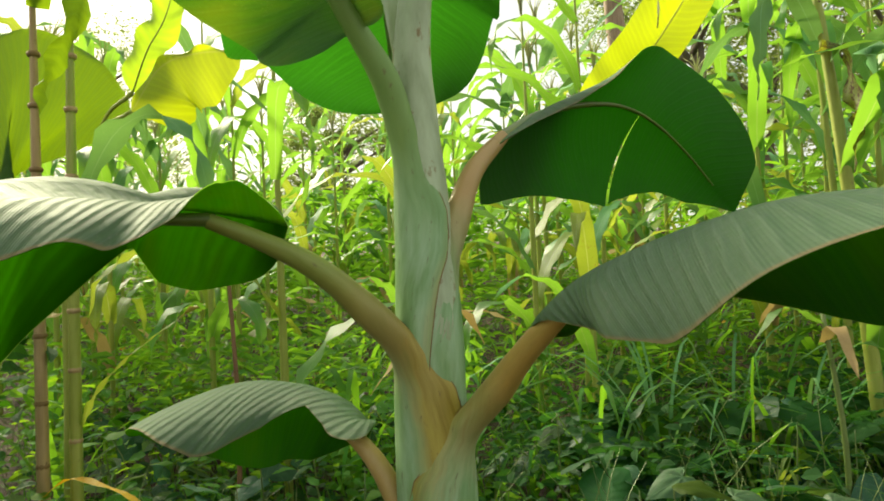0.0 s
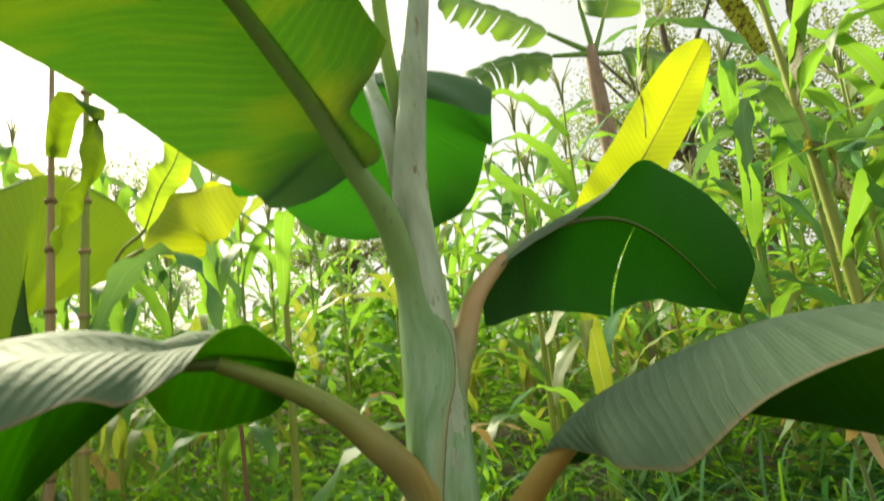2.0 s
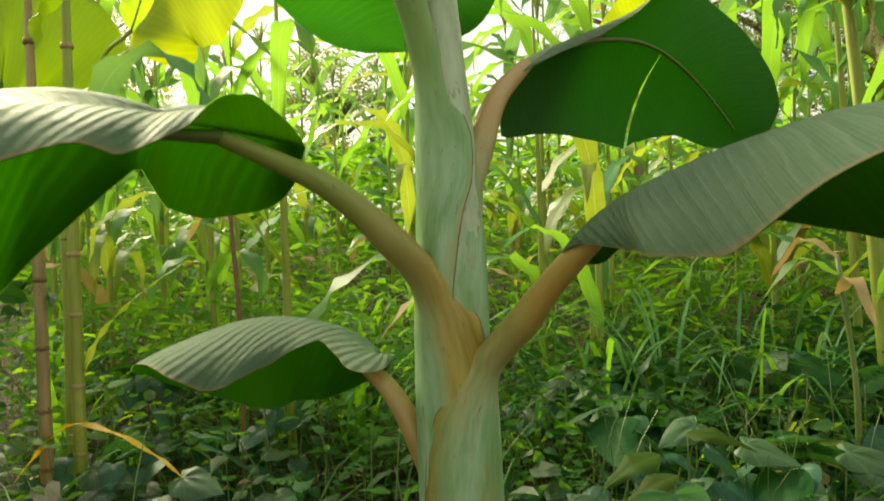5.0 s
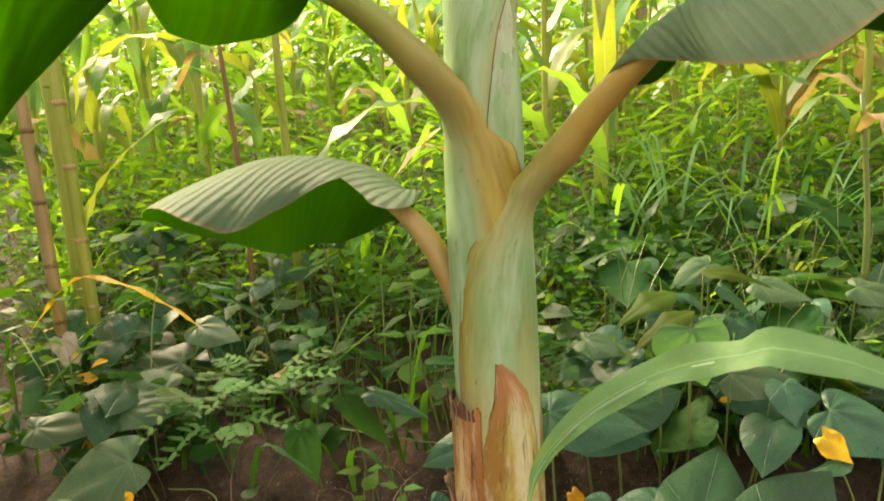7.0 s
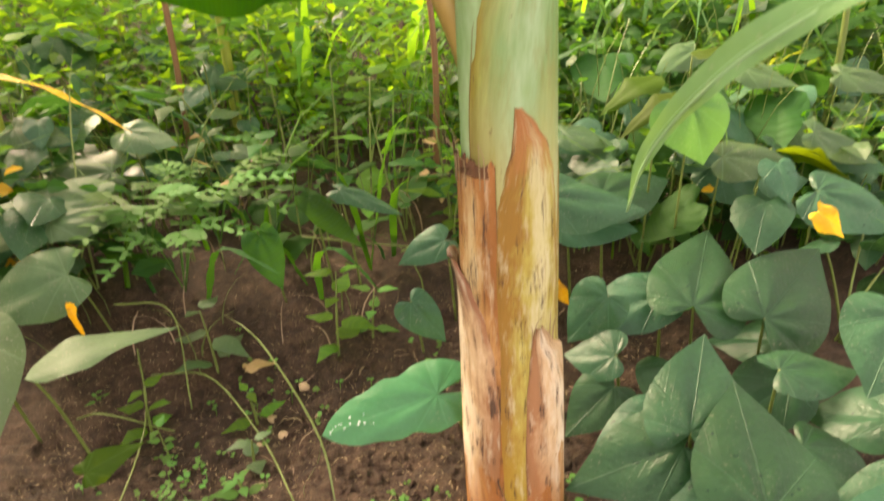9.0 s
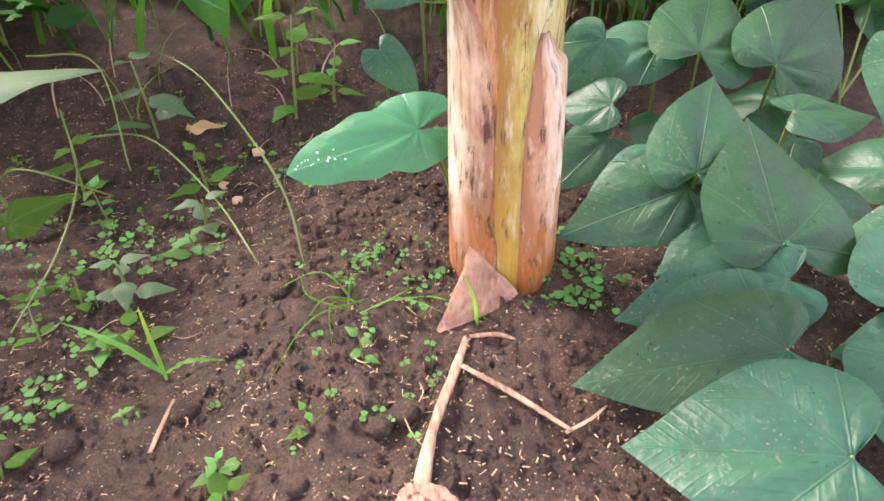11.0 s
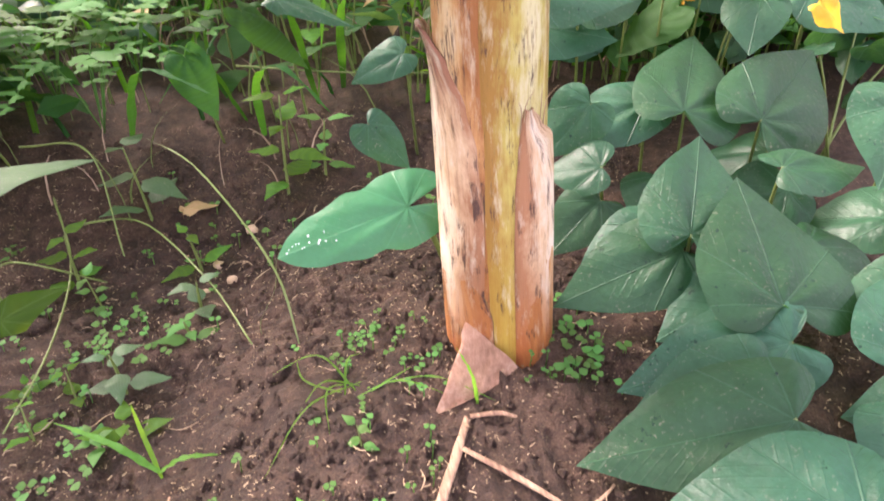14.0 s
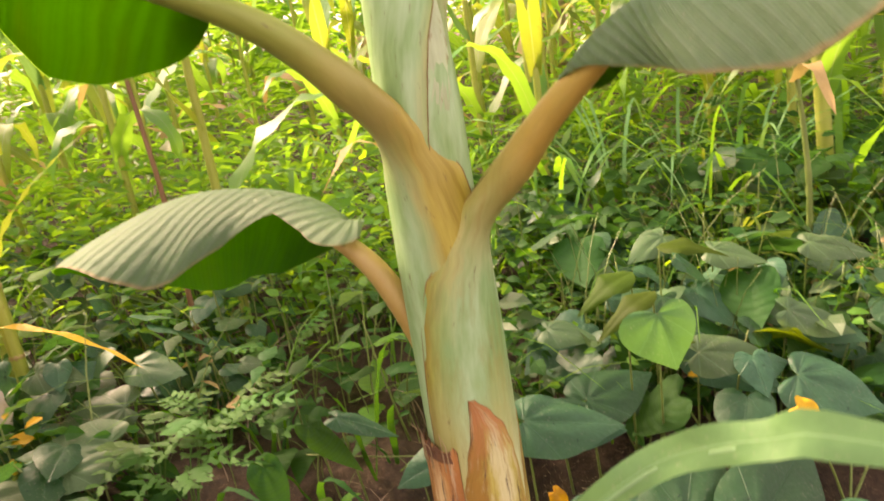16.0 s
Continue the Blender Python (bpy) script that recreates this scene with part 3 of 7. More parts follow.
def tube(points, radii, n=16, sides=10, flat=1.0, rough=0.0, bm=None, seed=0.0):
    """A closed tube along the points. flat < 1 squeezes it in its own upward direction."""
    bm = bm or bmesh.new()
    line = curve(points, n)
    rings = []
    for k, p in enumerate(line):
        t = (line[min(k + 1, n)] - line[max(k - 1, 0)]).normalized()
        if k == 0:
            s = t.cross(Vector((0, 0, 1)) if abs(t.z) < 0.85 else Vector((0, 1, 0))).normalized()
        else:
            s = (s - t * s.dot(t)).normalized()
        u = s.cross(t)
        r = lerp_list(radii, k / n)
        ring = []
        for j in range(sides):
            a = 2 * math.pi * j / sides
            q = r * (1 + rough * noise.noise(Vector((3 * math.cos(a), 3 * math.sin(a), k * 0.6 + seed))))
            ring.append(bm.verts.new(p + s * (q * math.cos(a)) + u * (q * flat * math.sin(a))))
        rings.append(ring)
    for a, b in zip(rings, rings[1:]):
        for j in range(sides):
            bm.faces.new((a[j], a[(j + 1) % sides], b[(j + 1) % sides], b[j]))
    bm.faces.new(rings[0][::-1])
    bm.faces.new(rings[-1])
    return bm


def oval(u, base=0.12, tip=0.45):
    """A banana-like outline: rounded base, long parallel middle, rounded pointed tip."""
    a = min(1.0, u / base) if base else 1.0
    b = min(1.0, (1 - u) / tip)
    return (1 - (1 - a) ** 2) ** 0.5 * (1 - (1 - b) ** 2.2) ** 0.6


def blade(spine, width_l, width_r, up=(0, 0, 1), start_l=(20,), end_l=(-50,), start_r=(20,), end_r=(-50,), n=40, m=8, outline=oval, ripple=0.012, waves=5.0,
          sweep=0.25, seed=0.0, bm=None, slits=(), sweep_l=None):
    """A leaf blade along a spine. start_ and end_: the degrees at which each half leaves the midrib and at which it ends at its margin, along the length.
    slits: (side, u) at which a half is torn through to the midrib."""
    bm = bm or bmesh.new()
    uv = bm.loops.layers.uv.verify()
    line = curve(spine, n)
    length = sum((b - a).length for a, b in zip(line, line[1:]))
    sweep = sweep if isinstance(sweep, tuple) else (sweep,)
    ups = [Vector(q) for q in up] if hasattr(up[0], "__len__") else [Vector(up)] * 2
    where = {}
    grid = {-1: [], 1: []}
    for k, p in enumerate(line):
        f = k / n
        t = (line[min(k + 1, n)] - line[max(k - 1, 0)]).normalized()
        g = f * (len(ups) - 1)
        i = min(int(g), len(ups) - 2)
        hint = ups[i].lerp(ups[i + 1], g - i)
        s = t.cross(hint).normalized()
        u = s.cross(t)
        centre = bm.verts.new(p)
        where[centre] = (f * length, 0.0)
        for side, width, a0, a1 in ((-1, width_l, start_l, end_l), (1, width_r, start_r, end_r)):
            w = lerp_list(width, f) * outline(f)
            row = [centre]
            x = z = 0.0
            b0, b1 = radians(lerp_list(a0, f)), radians(lerp_list(a1, f))
            for j in range(1, m + 1):
                q = j / m
                a = b0 + (b1 - b0) * (q - 0.5 / m)
                x += math.cos(a) * w / m
                z += math.sin(a) * w / m
                lift = ripple * q * q * (math.sin(waves * 6.283 * f + seed + side) + 0.6 * noise.noise(Vector((f * 9, q, seed + side)))) * min(1, 6 * f, 6 * (1 - f) + 0.2)
                place = p + s * (side * x) + u * (z + lift) + t * (lerp_list(sweep_l if sweep_l and side < 0 else sweep, f) * w * q * q)
                v = bm.verts.new(place)
                where[v] = (f * length - 0.35 * q * w, side * q)
                row.append(v)
            grid[side].append(row)
    for side, rows in grid.items():
        torn = {round(u * n) for sd, u in slits if sd == side}
        for k, (a, b) in enumerate(zip(rows, rows[1:])):
            b2 = b
            if k in torn:
                b2 = [b[0]] + [bm.verts.new(v.co.lerp(w.co, 0.9 * j / m)) for j, (v, w) in enumerate(zip(b[1:], a[1:]), 1)]
                for v, w in zip(b2[1:], b[1:]):
                    where[v] = where[w]
            if k - 1 in torn:
                a2 = [a[0]] + [bm.verts.new(v.co.lerp(w.co, 0.8 * j / m)) for j, (v, w) in enumerate(zip(a[1:], b[1:]), 1)]
                for v, w in zip(a2[1:], a[1:]):
                    where[v] = where[w]
                a = a2
            for j in range(m):
                quad = (a[j], b2[j], b2[j + 1], a[j + 1]) if side > 0 else (a[j], a[j + 1], b2[j + 1], b2[j])
                if len(set(quad)) == 4:
                    face = bm.faces.new(quad)
                    for loop in face.loops:
                        loop[uv].uv = where[loop.vert]
    return bm


def smoothstep(a, b, x):
    t = max(0.0, min(1.0, (x - a) / (b - a)))
    return t * t * (3 - 2 * t)


# ---- ground: one sheet, a shallow bank and a slope that rises behind the plant ----
def ground_z(x, y):
    z = 0.018 * math.exp(-((x + 0.02) ** 2 + (y + 0.15) ** 2) / 0.12)
    z += 0.075 * smoothstep(0.34, 0.68, y + 0.05 * noise.noise(Vector((x * 3, 0, 5)))) + 0.10 * max(0.0, y - 0.55) * smoothstep(60, 20, y)
    z -= 0.055 * smoothstep(-0.18, -0.42, x) * smoothstep(0.55, 0.25, y)
    z += 0.05 * min(0.0, y + 0.25) * smoothstep(-40, -10, y)
    z += 0.012 * noise.noise(Vector((x * 5, y * 5, 1))) + 0.006 * noise.noise(Vector((x * 17, y * 17, 2))) * smoothstep(6, 1, abs(y))
    return z


def build_ground():
    n = 320
    axis = [math.sinh(10.5 * (2 * k / n - 1)) / math.sinh(10.5) * 900 for k in range(n + 1)]
    verts = []
    for b in axis:
        for a in axis:
            x, y = a, b + 0.1
            z = ground_z(x, y)
            near = smoothstep(1.6, 0.9, abs(x)) * smoothstep(1.8, 0.9, abs(y))
            if near:
                z += near * (0.012 * noise.noise(Vector((x * 13, y * 13, 7))) + 0.007 * noise.noise(Vector((x * 22, y * 22, 9))) + 0.008 * abs(noise.noise(Vector((x * 45, y * 45, 3)))) + 0.006 * noise.noise(Vector((x * 75, y * 75, 5))) + 0.0045 * noise.noise(Vector((x * 130, y * 130, 4))))
            verts.append((x, y, z))
    faces = [(r * (n + 1) + c, r * (n + 1) + c + 1, (r + 1) * (n + 1) + c + 1, (r + 1) * (n + 1) + c) for r in range(n) for c in range(n)]
    me = bpy.data.meshes.new("ground")
    me.from_pydata(verts, [], faces)
    me.polygons.foreach_set("use_smooth", [True] * len(me.polygons))
    me.materials.append(SOIL)
    return tagged(new("ground", me), "dark brown damp soil sloping up under the field", "ground", kind="structure")


ground = build_ground()


# ---- the banana plant in the middle ----
plant = thing("banana_plant", (0, -0.01, 0.0), "young banana plant with pale waxy stem and drooping green leaves", "banana plant")

STEM_LINE = [(0.008, -0.012, -0.03), (0.004, 0.0, 0.16), (0.006, 0.035, 0.31), (0.006, 0.06, 0.54), (0.003, 0.075, 0.74), (0.004, 0.085, 0.90), (0.002, 0.098, 1.04), (-0.004, 0.112, 1.20), (-0.008, 0.125, 1.33), (0.008, 0.132, 1.47), (0.038, 0.142, 1.68), (0.062, 0.152, 1.83)]
STEM_RADII = [0.050, 0.050, 0.050, 0.050, 0.049, 0.047, 0.042, 0.034, 0.029, 0.024, 0.019, 0.014]


def stem_at(z):
    for a, b, ra, rb in zip(STEM_LINE, STEM_LINE[1:], STEM_RADII, STEM_RADII[1:]):
        if z <= b[2]:
            f = max(0.0, (z - a[2]) / (b[2] - a[2]))
            return Vector(a).lerp(Vector(b), f), ra + (rb - ra) * f
    return Vector(STEM_LINE[-1]), STEM_RADII[-1]


part("pseudostem", tube(STEM_LINE, STEM_RADII, 44, 28, 1.0, 0.03), STEM_PALE, plant)


def sheath(name, rows, lift, material, seed=0.0, label="", rag=0.0, curl=0.0, margins=True, n=34, m=16, sink=False):
    """A leaf sheath that wraps part of the stem. rows: height and the degrees round the stem from one margin to the other (-90 faces the viewer)."""
    bm = bmesh.new()
    uv = bm.loops.layers.uv.verify()
    where, lines = {}, []
    low, high = rows[0][0], rows[-1][0]
    for k in range(n + 1):
        v = k / n
        z = low + (high - low) * (1 - (1 - v) ** 1.6)
        for a, b in zip(rows, rows[1:]):
            if z <= b[0] + 1e-9:
                break
        f = (z - a[0]) / (b[0] - a[0])
        f = f * f * (3 - 2 * f)
        left, right = a[1] + (b[1] - a[1]) * f, a[2] + (b[2] - a[2]) * f
        p, r = stem_at(z)
        line = []
        for j in range(m + 1):
            w = j / m
            ang = radians(left + (right - left) * w)
            q = r + lift * (1 - 0.25 * abs(2 * w - 1) ** 6) - (0.016 * max(0, v - 0.66) / 0.34 if sink else 0) + curl * max(0, v - 0.7) ** 2 * 11 + 0.0012 * noise.noise(Vector((ang * 2.5, z * 7, seed)))
            dz = rag * v ** 3 * noise.noise(Vector((w * 9, seed, 0)))
            vert = bm.verts.new((p.x + q * math.cos(ang), p.y + q * math.sin(ang), z + dz))
            where[vert] = (w, z)
            line.append(vert)
        lines.append(line)
    for a, b in zip(lines, lines[1:]):
        for j in range(m):
            face = bm.faces.new((a[j], a[j + 1], b[j + 1], b[j]))
            for loop in face.loops:
                loop[uv].uv = where[loop.vert]
    rims = [[v.co.copy() for v in (ln[0] for ln in lines)], [v.co.copy() for v in (ln[-1] for ln in lines)]]
    bmesh.ops.recalc_face_normals(bm, faces=bm.faces)
    bmesh.ops.solidify(bm, geom=bm.faces[:], thickness=0.0018)
    ob = part(name, bm, material, plant, label)
    if margins:
        for rim in rims:
            part("sheath_margin", tube(rim[3:], (0.0004, 0.0006, 0.0006, 0.0004), 40, 5), RIM, ob, "thin brown dried margin")
    return ob


# yellowed and dry remains of old sheaths lower down
sheath("dry_sheath", [(-0.03, -60, 52), (0.30, -45, 48), (0.46, -30, 42), (0.52, -10, 30)], 0.0100, STEM_OLIVE, 6, "olive-brown old sheath round the stem")
sheath("dry_sheath", [(-0.03, -120, -40), (0.30, -119, -30), (0.40, -118, -24), (0.46, -114, -28), (0.495, -103, -36), (0.525, -95, -48), (0.552, -92, -66), (0.572, -91, -83)], 0.0115, STEM_YELLOW, 7, "yellowing old sheath with an orange pointed top", 0.0, 0.002)
sheath("dry_sheath", [(-0.03, -186, -107), (0.25, -186, -109), (0.508, -182, -113)], 0.0125, STEM_BROWN, 8, "dry orange-brown sheath with a scarred top", 0.012)
sheath("dry_sheath", [(-0.03, -212, -122), (0.20, -212, -114), (0.27, -212, -118), (0.315, -211, -128), (0.355, -208, -148), (0.385, -203, -178)], 0.0145, STEM_PINK, 9, "dry pinkish-brown sheath with a peeling pointed tip", 0.012, 0.012)
sheath("dry_sheath", [(-0.03, -84, 34), (0.15, -84, 30), (0.22, -82, 18), (0.265, -78, -12), (0.295, -74, -50), (0.312, -70, -63)], 0.0145, STEM_PINK, 10, "dry pinkish sheath with a pointed top", 0.0, 0.002)
sheath("dry_sheath", [(-0.03, -80, 40), (0.08, -78, 36), (0.14, -60, 20)], 0.0165, STEM_BROWN, 11, "dry orange-brown sheath at the foot", 0.02)
sheath("dry_sheath", [(-0.03, -205, -106), (0.07, -200, -108), (0.12, -190, -118)], 0.0165, STEM_BROWN, 12, "dry orange-brown sheath at the foot", 0.02)
# brown scars where old leaves broke off
for z, left, right, h in ((0.503, -178, -116, 0.018), (0.262, -64, -46, 0.012)):
    sheath("scar", [(z - h / 2, left, right), (z + h / 2, left + 3, right - 3)], 0.0157 if z < 0.3 else 0.0136, SCAR, z * 90, "dark brown ragged scar of a fallen leaf", h * 0.9, 0.0, False, 8, 40)
# frayed fibres that stand off the torn sheath tops
fr = random.Random(77)
for k in range(16):
    z, deg = ((0.50, fr.uniform(-178, -116)), (0.36, fr.uniform(-205, -172)), (0.30, fr.uniform(-78, -45)))[k % 3]
    p, r0 = stem_at(z)
    a = radians(deg)
    d = Vector((math.cos(a), math.sin(a), 0))
    q = p + d * (r0 + 0.014)
    h = fr.uniform(0.012, 0.04)
    part("fibre", tube([q - Vector((0, 0, 0.02)), q + d * 0.002 + Vector((0, 0, h * 0.5)), q + d * fr.uniform(0.001, 0.012) + Vector((fr.uniform(-0.008, 0.008), 0, h))], (0.0008, 0.0006, 0.0003), 6, 4), CHAFF, plant)
# torn flap of a dry sheath at the foot
flap = bmesh.new()
blade([(-0.012, -0.074, 0.044), (-0.034, -0.098, 0.038), (-0.062, -0.119, 0.029), (-0.092, -0.139, 0.020)], (0.036,), (0.046,), (0.3, -0.55, 0.78), (14,), (-22,), (6,), (-10,), 18, 8, lambda u: 1.0 - 0.95 * u ** 1.2, 0.004, 2.0, (0.0, 0.1), 3.0, flap)
bmesh.ops.solidify(flap, geom=flap.faces[:], thickness=0.0016)
part("sheath_flap", flap, FLAP, plant, "torn pinkish dry flap folded out on the soil")


def waxy_lit_top(bm):
    """A second skin a millimetre above the blade: the waxy upper face, coloured paler for sky light."""
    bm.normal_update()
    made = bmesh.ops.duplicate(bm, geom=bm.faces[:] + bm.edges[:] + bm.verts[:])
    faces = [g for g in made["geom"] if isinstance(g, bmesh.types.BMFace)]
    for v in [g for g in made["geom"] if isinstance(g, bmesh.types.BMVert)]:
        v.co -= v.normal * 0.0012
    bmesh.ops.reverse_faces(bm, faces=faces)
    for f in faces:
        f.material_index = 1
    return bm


def raised(spine, h):
    return [Vector(p) + Vector((0, 0, h)) for p in spine]


def open_tube(bm):
    """Takes the end caps off, so that one tube runs on into the next."""
    bmesh.ops.delete(bm, geom=[f for f in bm.faces if len(f.verts) > 4], context='FACES_ONLY')
    return bm


def on_line(line, z):
    """The place and direction on a rising line at a height, and how far along it lies."""
    for k, (a, b) in enumerate(zip(line, line[1:])):
        if z <= b.z or k == len(line) - 2:
            f = (z - a.z) / max(1e-6, b.z - a.z)
            return a.lerp(b, f), (b - a).normalized(), (k + f) / (len(line) - 1)


def sheathed_stalk(rows, lift, stalk, radii, material, blend, flat=0.85, seed=0.0, steps=30):
    """A leaf sheath wrapped round the stem that narrows and rolls up into its leaf stalk, as one skin.
    rows: height and the degrees round the stem of both margins; blend: the heights between which the sheath leaves the stem."""
    m = 24
    line = curve(stalk, 60)
    bm = bmesh.new()
    uv = bm.loops.layers.uv.verify()
    where, skin = {}, []
    low, high = rows[0][0], line[-1].z
    heights = [low + (blend[0] - low) * k / 12 for k in range(12)] + [blend[0] + (blend[1] - blend[0]) * k / 22 for k in range(22)] + [blend[1] + (high - blend[1]) * k / steps for k in range(steps + 1)]
    for z in heights:
        arc_z = min(z, rows[-1][0])
        for a, b in zip(rows, rows[1:]):
            if arc_z <= b[0] + 1e-9:
                break
        f = (arc_z - a[0]) / (b[0] - a[0])
        f = f * f * (3 - 2 * f)
        left, right = a[1] + (b[1] - a[1]) * f, a[2] + (b[2] - a[2]) * f
        roll = smoothstep(blend[0], blend[1], z)
        p, r = stem_at(z)
        c, t, along = on_line(line, max(z, line[0].z))
        ring = lerp_list(radii, along)
        mid = radians((left + right) / 2)
        o = Vector((math.cos(mid), math.sin(mid), 0))
        o = (o - t * o.dot(t)).normalized()
        b = t.cross(o)
        row = []
        for j in range(m + 1):
            w = j / m
            ang = radians(left + (right - left) * w)
            q = r + lift * (1 - 0.3 * abs(2 * w - 1) ** 6) + 0.0012 * noise.noise(Vector((ang * 2.5, z * 7, seed)))
            wrap = Vector((p.x + q * math.cos(ang), p.y + q * math.sin(ang), z))
            phi = (w - 0.5) * 2 * math.pi
            tube_at = c + o * (ring * math.cos(phi) * (flat if math.cos(phi) < 0 else 1.0)) + b * (ring * math.sin(phi))
            v = bm.verts.new(wrap.lerp(tube_at, roll))
            where[v] = (0.5 + (w - 0.5) * (1 - 0.72 * roll ** 2), z)
            row.append(v)
        skin.append(row)
    for a, b in zip(skin, skin[1:]):
        for j in range(m):
            face = bm.faces.new((a[j], a[j + 1], b[j + 1], b[j]))
            for loop in face.loops:
                loop[uv].uv = where[loop.vert]
    cut = 12 + 18
    rims = [[r[0].co.copy() for r in skin[2:cut]], [r[-1].co.copy() for r in skin[2:cut]]]
    bmesh.ops.recalc_face_normals(bm, faces=bm.faces)
    ob = part("leaf_sheath", bm, material, plant)
    for rim in rims:
        part("sheath_margin", tube(rim, (0.0004, 0.0007, 0.0008, 0.0007, 0.0003), 40, 5), RIM, ob, "thin brown dried margin")
    return ob


def stalk_and_leaf(stalk, stalk_radii, spine, rib_radii, leaf, stalk_material, flat=0.8, waxy=True, single=None, wrap=None):
    if wrap:
        sheathed_stalk(wrap[0], wrap[1], stalk, stalk_radii, wrap[2], wrap[3], flat, wrap[1] * 900)
    else:
        part("petiole", open_tube(tube(stalk, stalk_radii, 30, 16, flat, 0.02)), stalk_material, plant)
    b = part("leaf_blade", waxy_lit_top(leaf) if waxy else leaf, single or (BANANA_THIN if waxy else BANANA), plant)
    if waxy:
        b.data.materials.append(BANANA_TOP_LIT)
    end = Vector(stalk[-1])
    after = [Vector(p) for p in (spine[:-1] if waxy else spine) if (Vector(p) - Vector(stalk[-2])).length > (end - Vector(stalk[-2])).length + 0.01]
    drop = -0.004 if waxy is False or single is BANANA_UNDER_SHADED else -0.017
    line = [end] + [p + Vector((0, 0, drop * min(1.0, 0.45 + 0.4 * k))) for k, p in enumerate(after)]
    part("midrib", open_tube(tube(line, (stalk_radii[-1],) + rib_radii[1:], 30, 16, flat)), MIDRIB if waxy else stalk_material, b)
    return b


# low broad leaf on the left, arching towards the viewer
S = [(-0.262, -0.04, 1.076), (-0.33, -0.085, 1.084), (-0.42, -0.155, 1.090), (-0.53, -0.24, 1.075), (-0.66, -0.33, 1.03), (-0.80, -0.42, 0.96)]
stalk_and_leaf([(0.002, 0.078, 0.66), (-0.006, 0.072, 0.79), (-0.022, 0.054, 0.865), (-0.052, 0.034, 0.922), (-0.097, 0.02, 0.974), (-0.144, 0.0, 1.015), (-0.20, -0.014, 1.046), (-0.265, -0.04, 1.076)],
               (0.040, 0.041, 0.035, 0.027, 0.021, 0.018, 0.0145, 0.0115), S, (0.010, 0.006, 0.002),
               blade(raised([(-0.175, 0.008, 1.058)] + S, 0.008), (0.02, 0.04, 0.065, 0.13, 0.17, 0.175, 0.17, 0.17, 0.165, 0.165, 0.165, 0.155, 0.15, 0.13, 0.1), (0.20, 0.26, 0.29, 0.27, 0.15, 0.33, 0.47, 0.50, 0.50, 0.46, 0.40, 0.3, 0.2, 0.15), (0, 0, 1), (40, 46, 22, 6, 2, 0, 0, 0, -5, -5), (30, 40, -36, -54, -54, -54, -52, -50, -46, -42), (62, 50, 25, 15), (-112, -104), 70, 10, lambda u: oval(u, 0.06, 0.4), 0.009, 3.0, (-0.15, 0.1, 0.1, 0.1), 1.0, None, (), (0.1, 0.15, 0.3, 0.2, 0.1, 0.1, 0.1)), PETIOLE,
               wrap=([(0.25, -218, 10), (0.60, -216, 0), (0.74, -214, -16), (0.79, -213, -24), (0.83, -210, -44), (0.875, -206, -74), (0.905, -202, -100), (0.935, -196, -135)], 0.0062, SHEATH_LEFT, (0.82, 0.955)))

# small low leaf on the left, reaching back, its far half hanging lower than its near one
S = [(-0.124, 0.115, 0.776), (-0.185, 0.185, 0.803), (-0.265, 0.235, 0.815), (-0.36, 0.27, 0.808), (-0.47, 0.315, 0.772), (-0.585, 0.37, 0.705)]
stalk_and_leaf([(-0.012, 0.085, 0.53), (-0.028, 0.088, 0.60), (-0.050, 0.090, 0.66), (-0.075, 0.094, 0.712), (-0.100, 0.103, 0.744), (-0.128, 0.118, 0.766)],
               (0.022, 0.0195, 0.0175, 0.0155, 0.0135, 0.0105), S, (0.0075, 0.005, 0.002),
               blade(raised([(-0.085, 0.115, 0.768)] + S, 0.012), (0.05, 0.048, 0.035, 0.04, 0.10, 0.155, 0.16, 0.155, 0.14, 0.125, 0.10), (0.08, 0.09, 0.12, 0.17, 0.22, 0.235, 0.23, 0.21, 0.16), (0, 0, 1), (0, -5, -16, -12, -4, 4), (-30, -40, -60, -56, -28, 0), (0, -20), (-100, -104, -96, -80), 60, 9, lambda u: oval(u, 0.12, 0.4), 0.007, 2.4, (0.1, 0.1, 0.2, 0.1), 3.6), PETIOLE, 1.0)

# low broad leaf on the right, arching towards the viewer
S = [(0.165, -0.045, 0.945), (0.205, -0.07, 0.977), (0.245, -0.10, 0.997), (0.315, -0.15, 1.024), (0.40, -0.22, 1.042), (0.52, -0.31, 1.03), (0.66, -0.42, 0.975), (0.78, -0.52, 0.89)]
stalk_and_leaf([(0.010, 0.072, 0.50), (0.018, 0.068, 0.67), (0.042, 0.050, 0.755), (0.085, 0.026, 0.822), (0.128, -0.006, 0.882), (0.178, -0.055, 0.942)],
               (0.040, 0.041, 0.036, 0.025, 0.0185, 0.0155), S, (0.014, 0.009, 0.003),
               blade(raised([(0.138, -0.018, 0.910)] + S, 0.004), (0.06, 0.075, 0.06, 0.07, 0.15, 0.22, 0.24, 0.24, 0.2, 0.17), (0.0, 0.03, 0.085, 0.135, 0.165, 0.165, 0.145, 0.115, 0.09, 0.08), (0, 0, 1), (30, 15), (-110, -100), (-12, -15, -15, -5, 0), (-70, -80, -82, -76, -50, -22, -20, -20), 64, 10, lambda u: oval(u, 0.05, 0.35), 0.006, 3.0, 0.1, 0.4), PETIOLE,
               wrap=([(0.10, -158, 46), (0.55, -148, 42), (0.64, -140, 42), (0.70, -124, 40), (0.74, -102, 38), (0.78, -72, 36), (0.82, -40, 30)], 0.0090, SHEATH_RIGHT, (0.715, 0.845)))

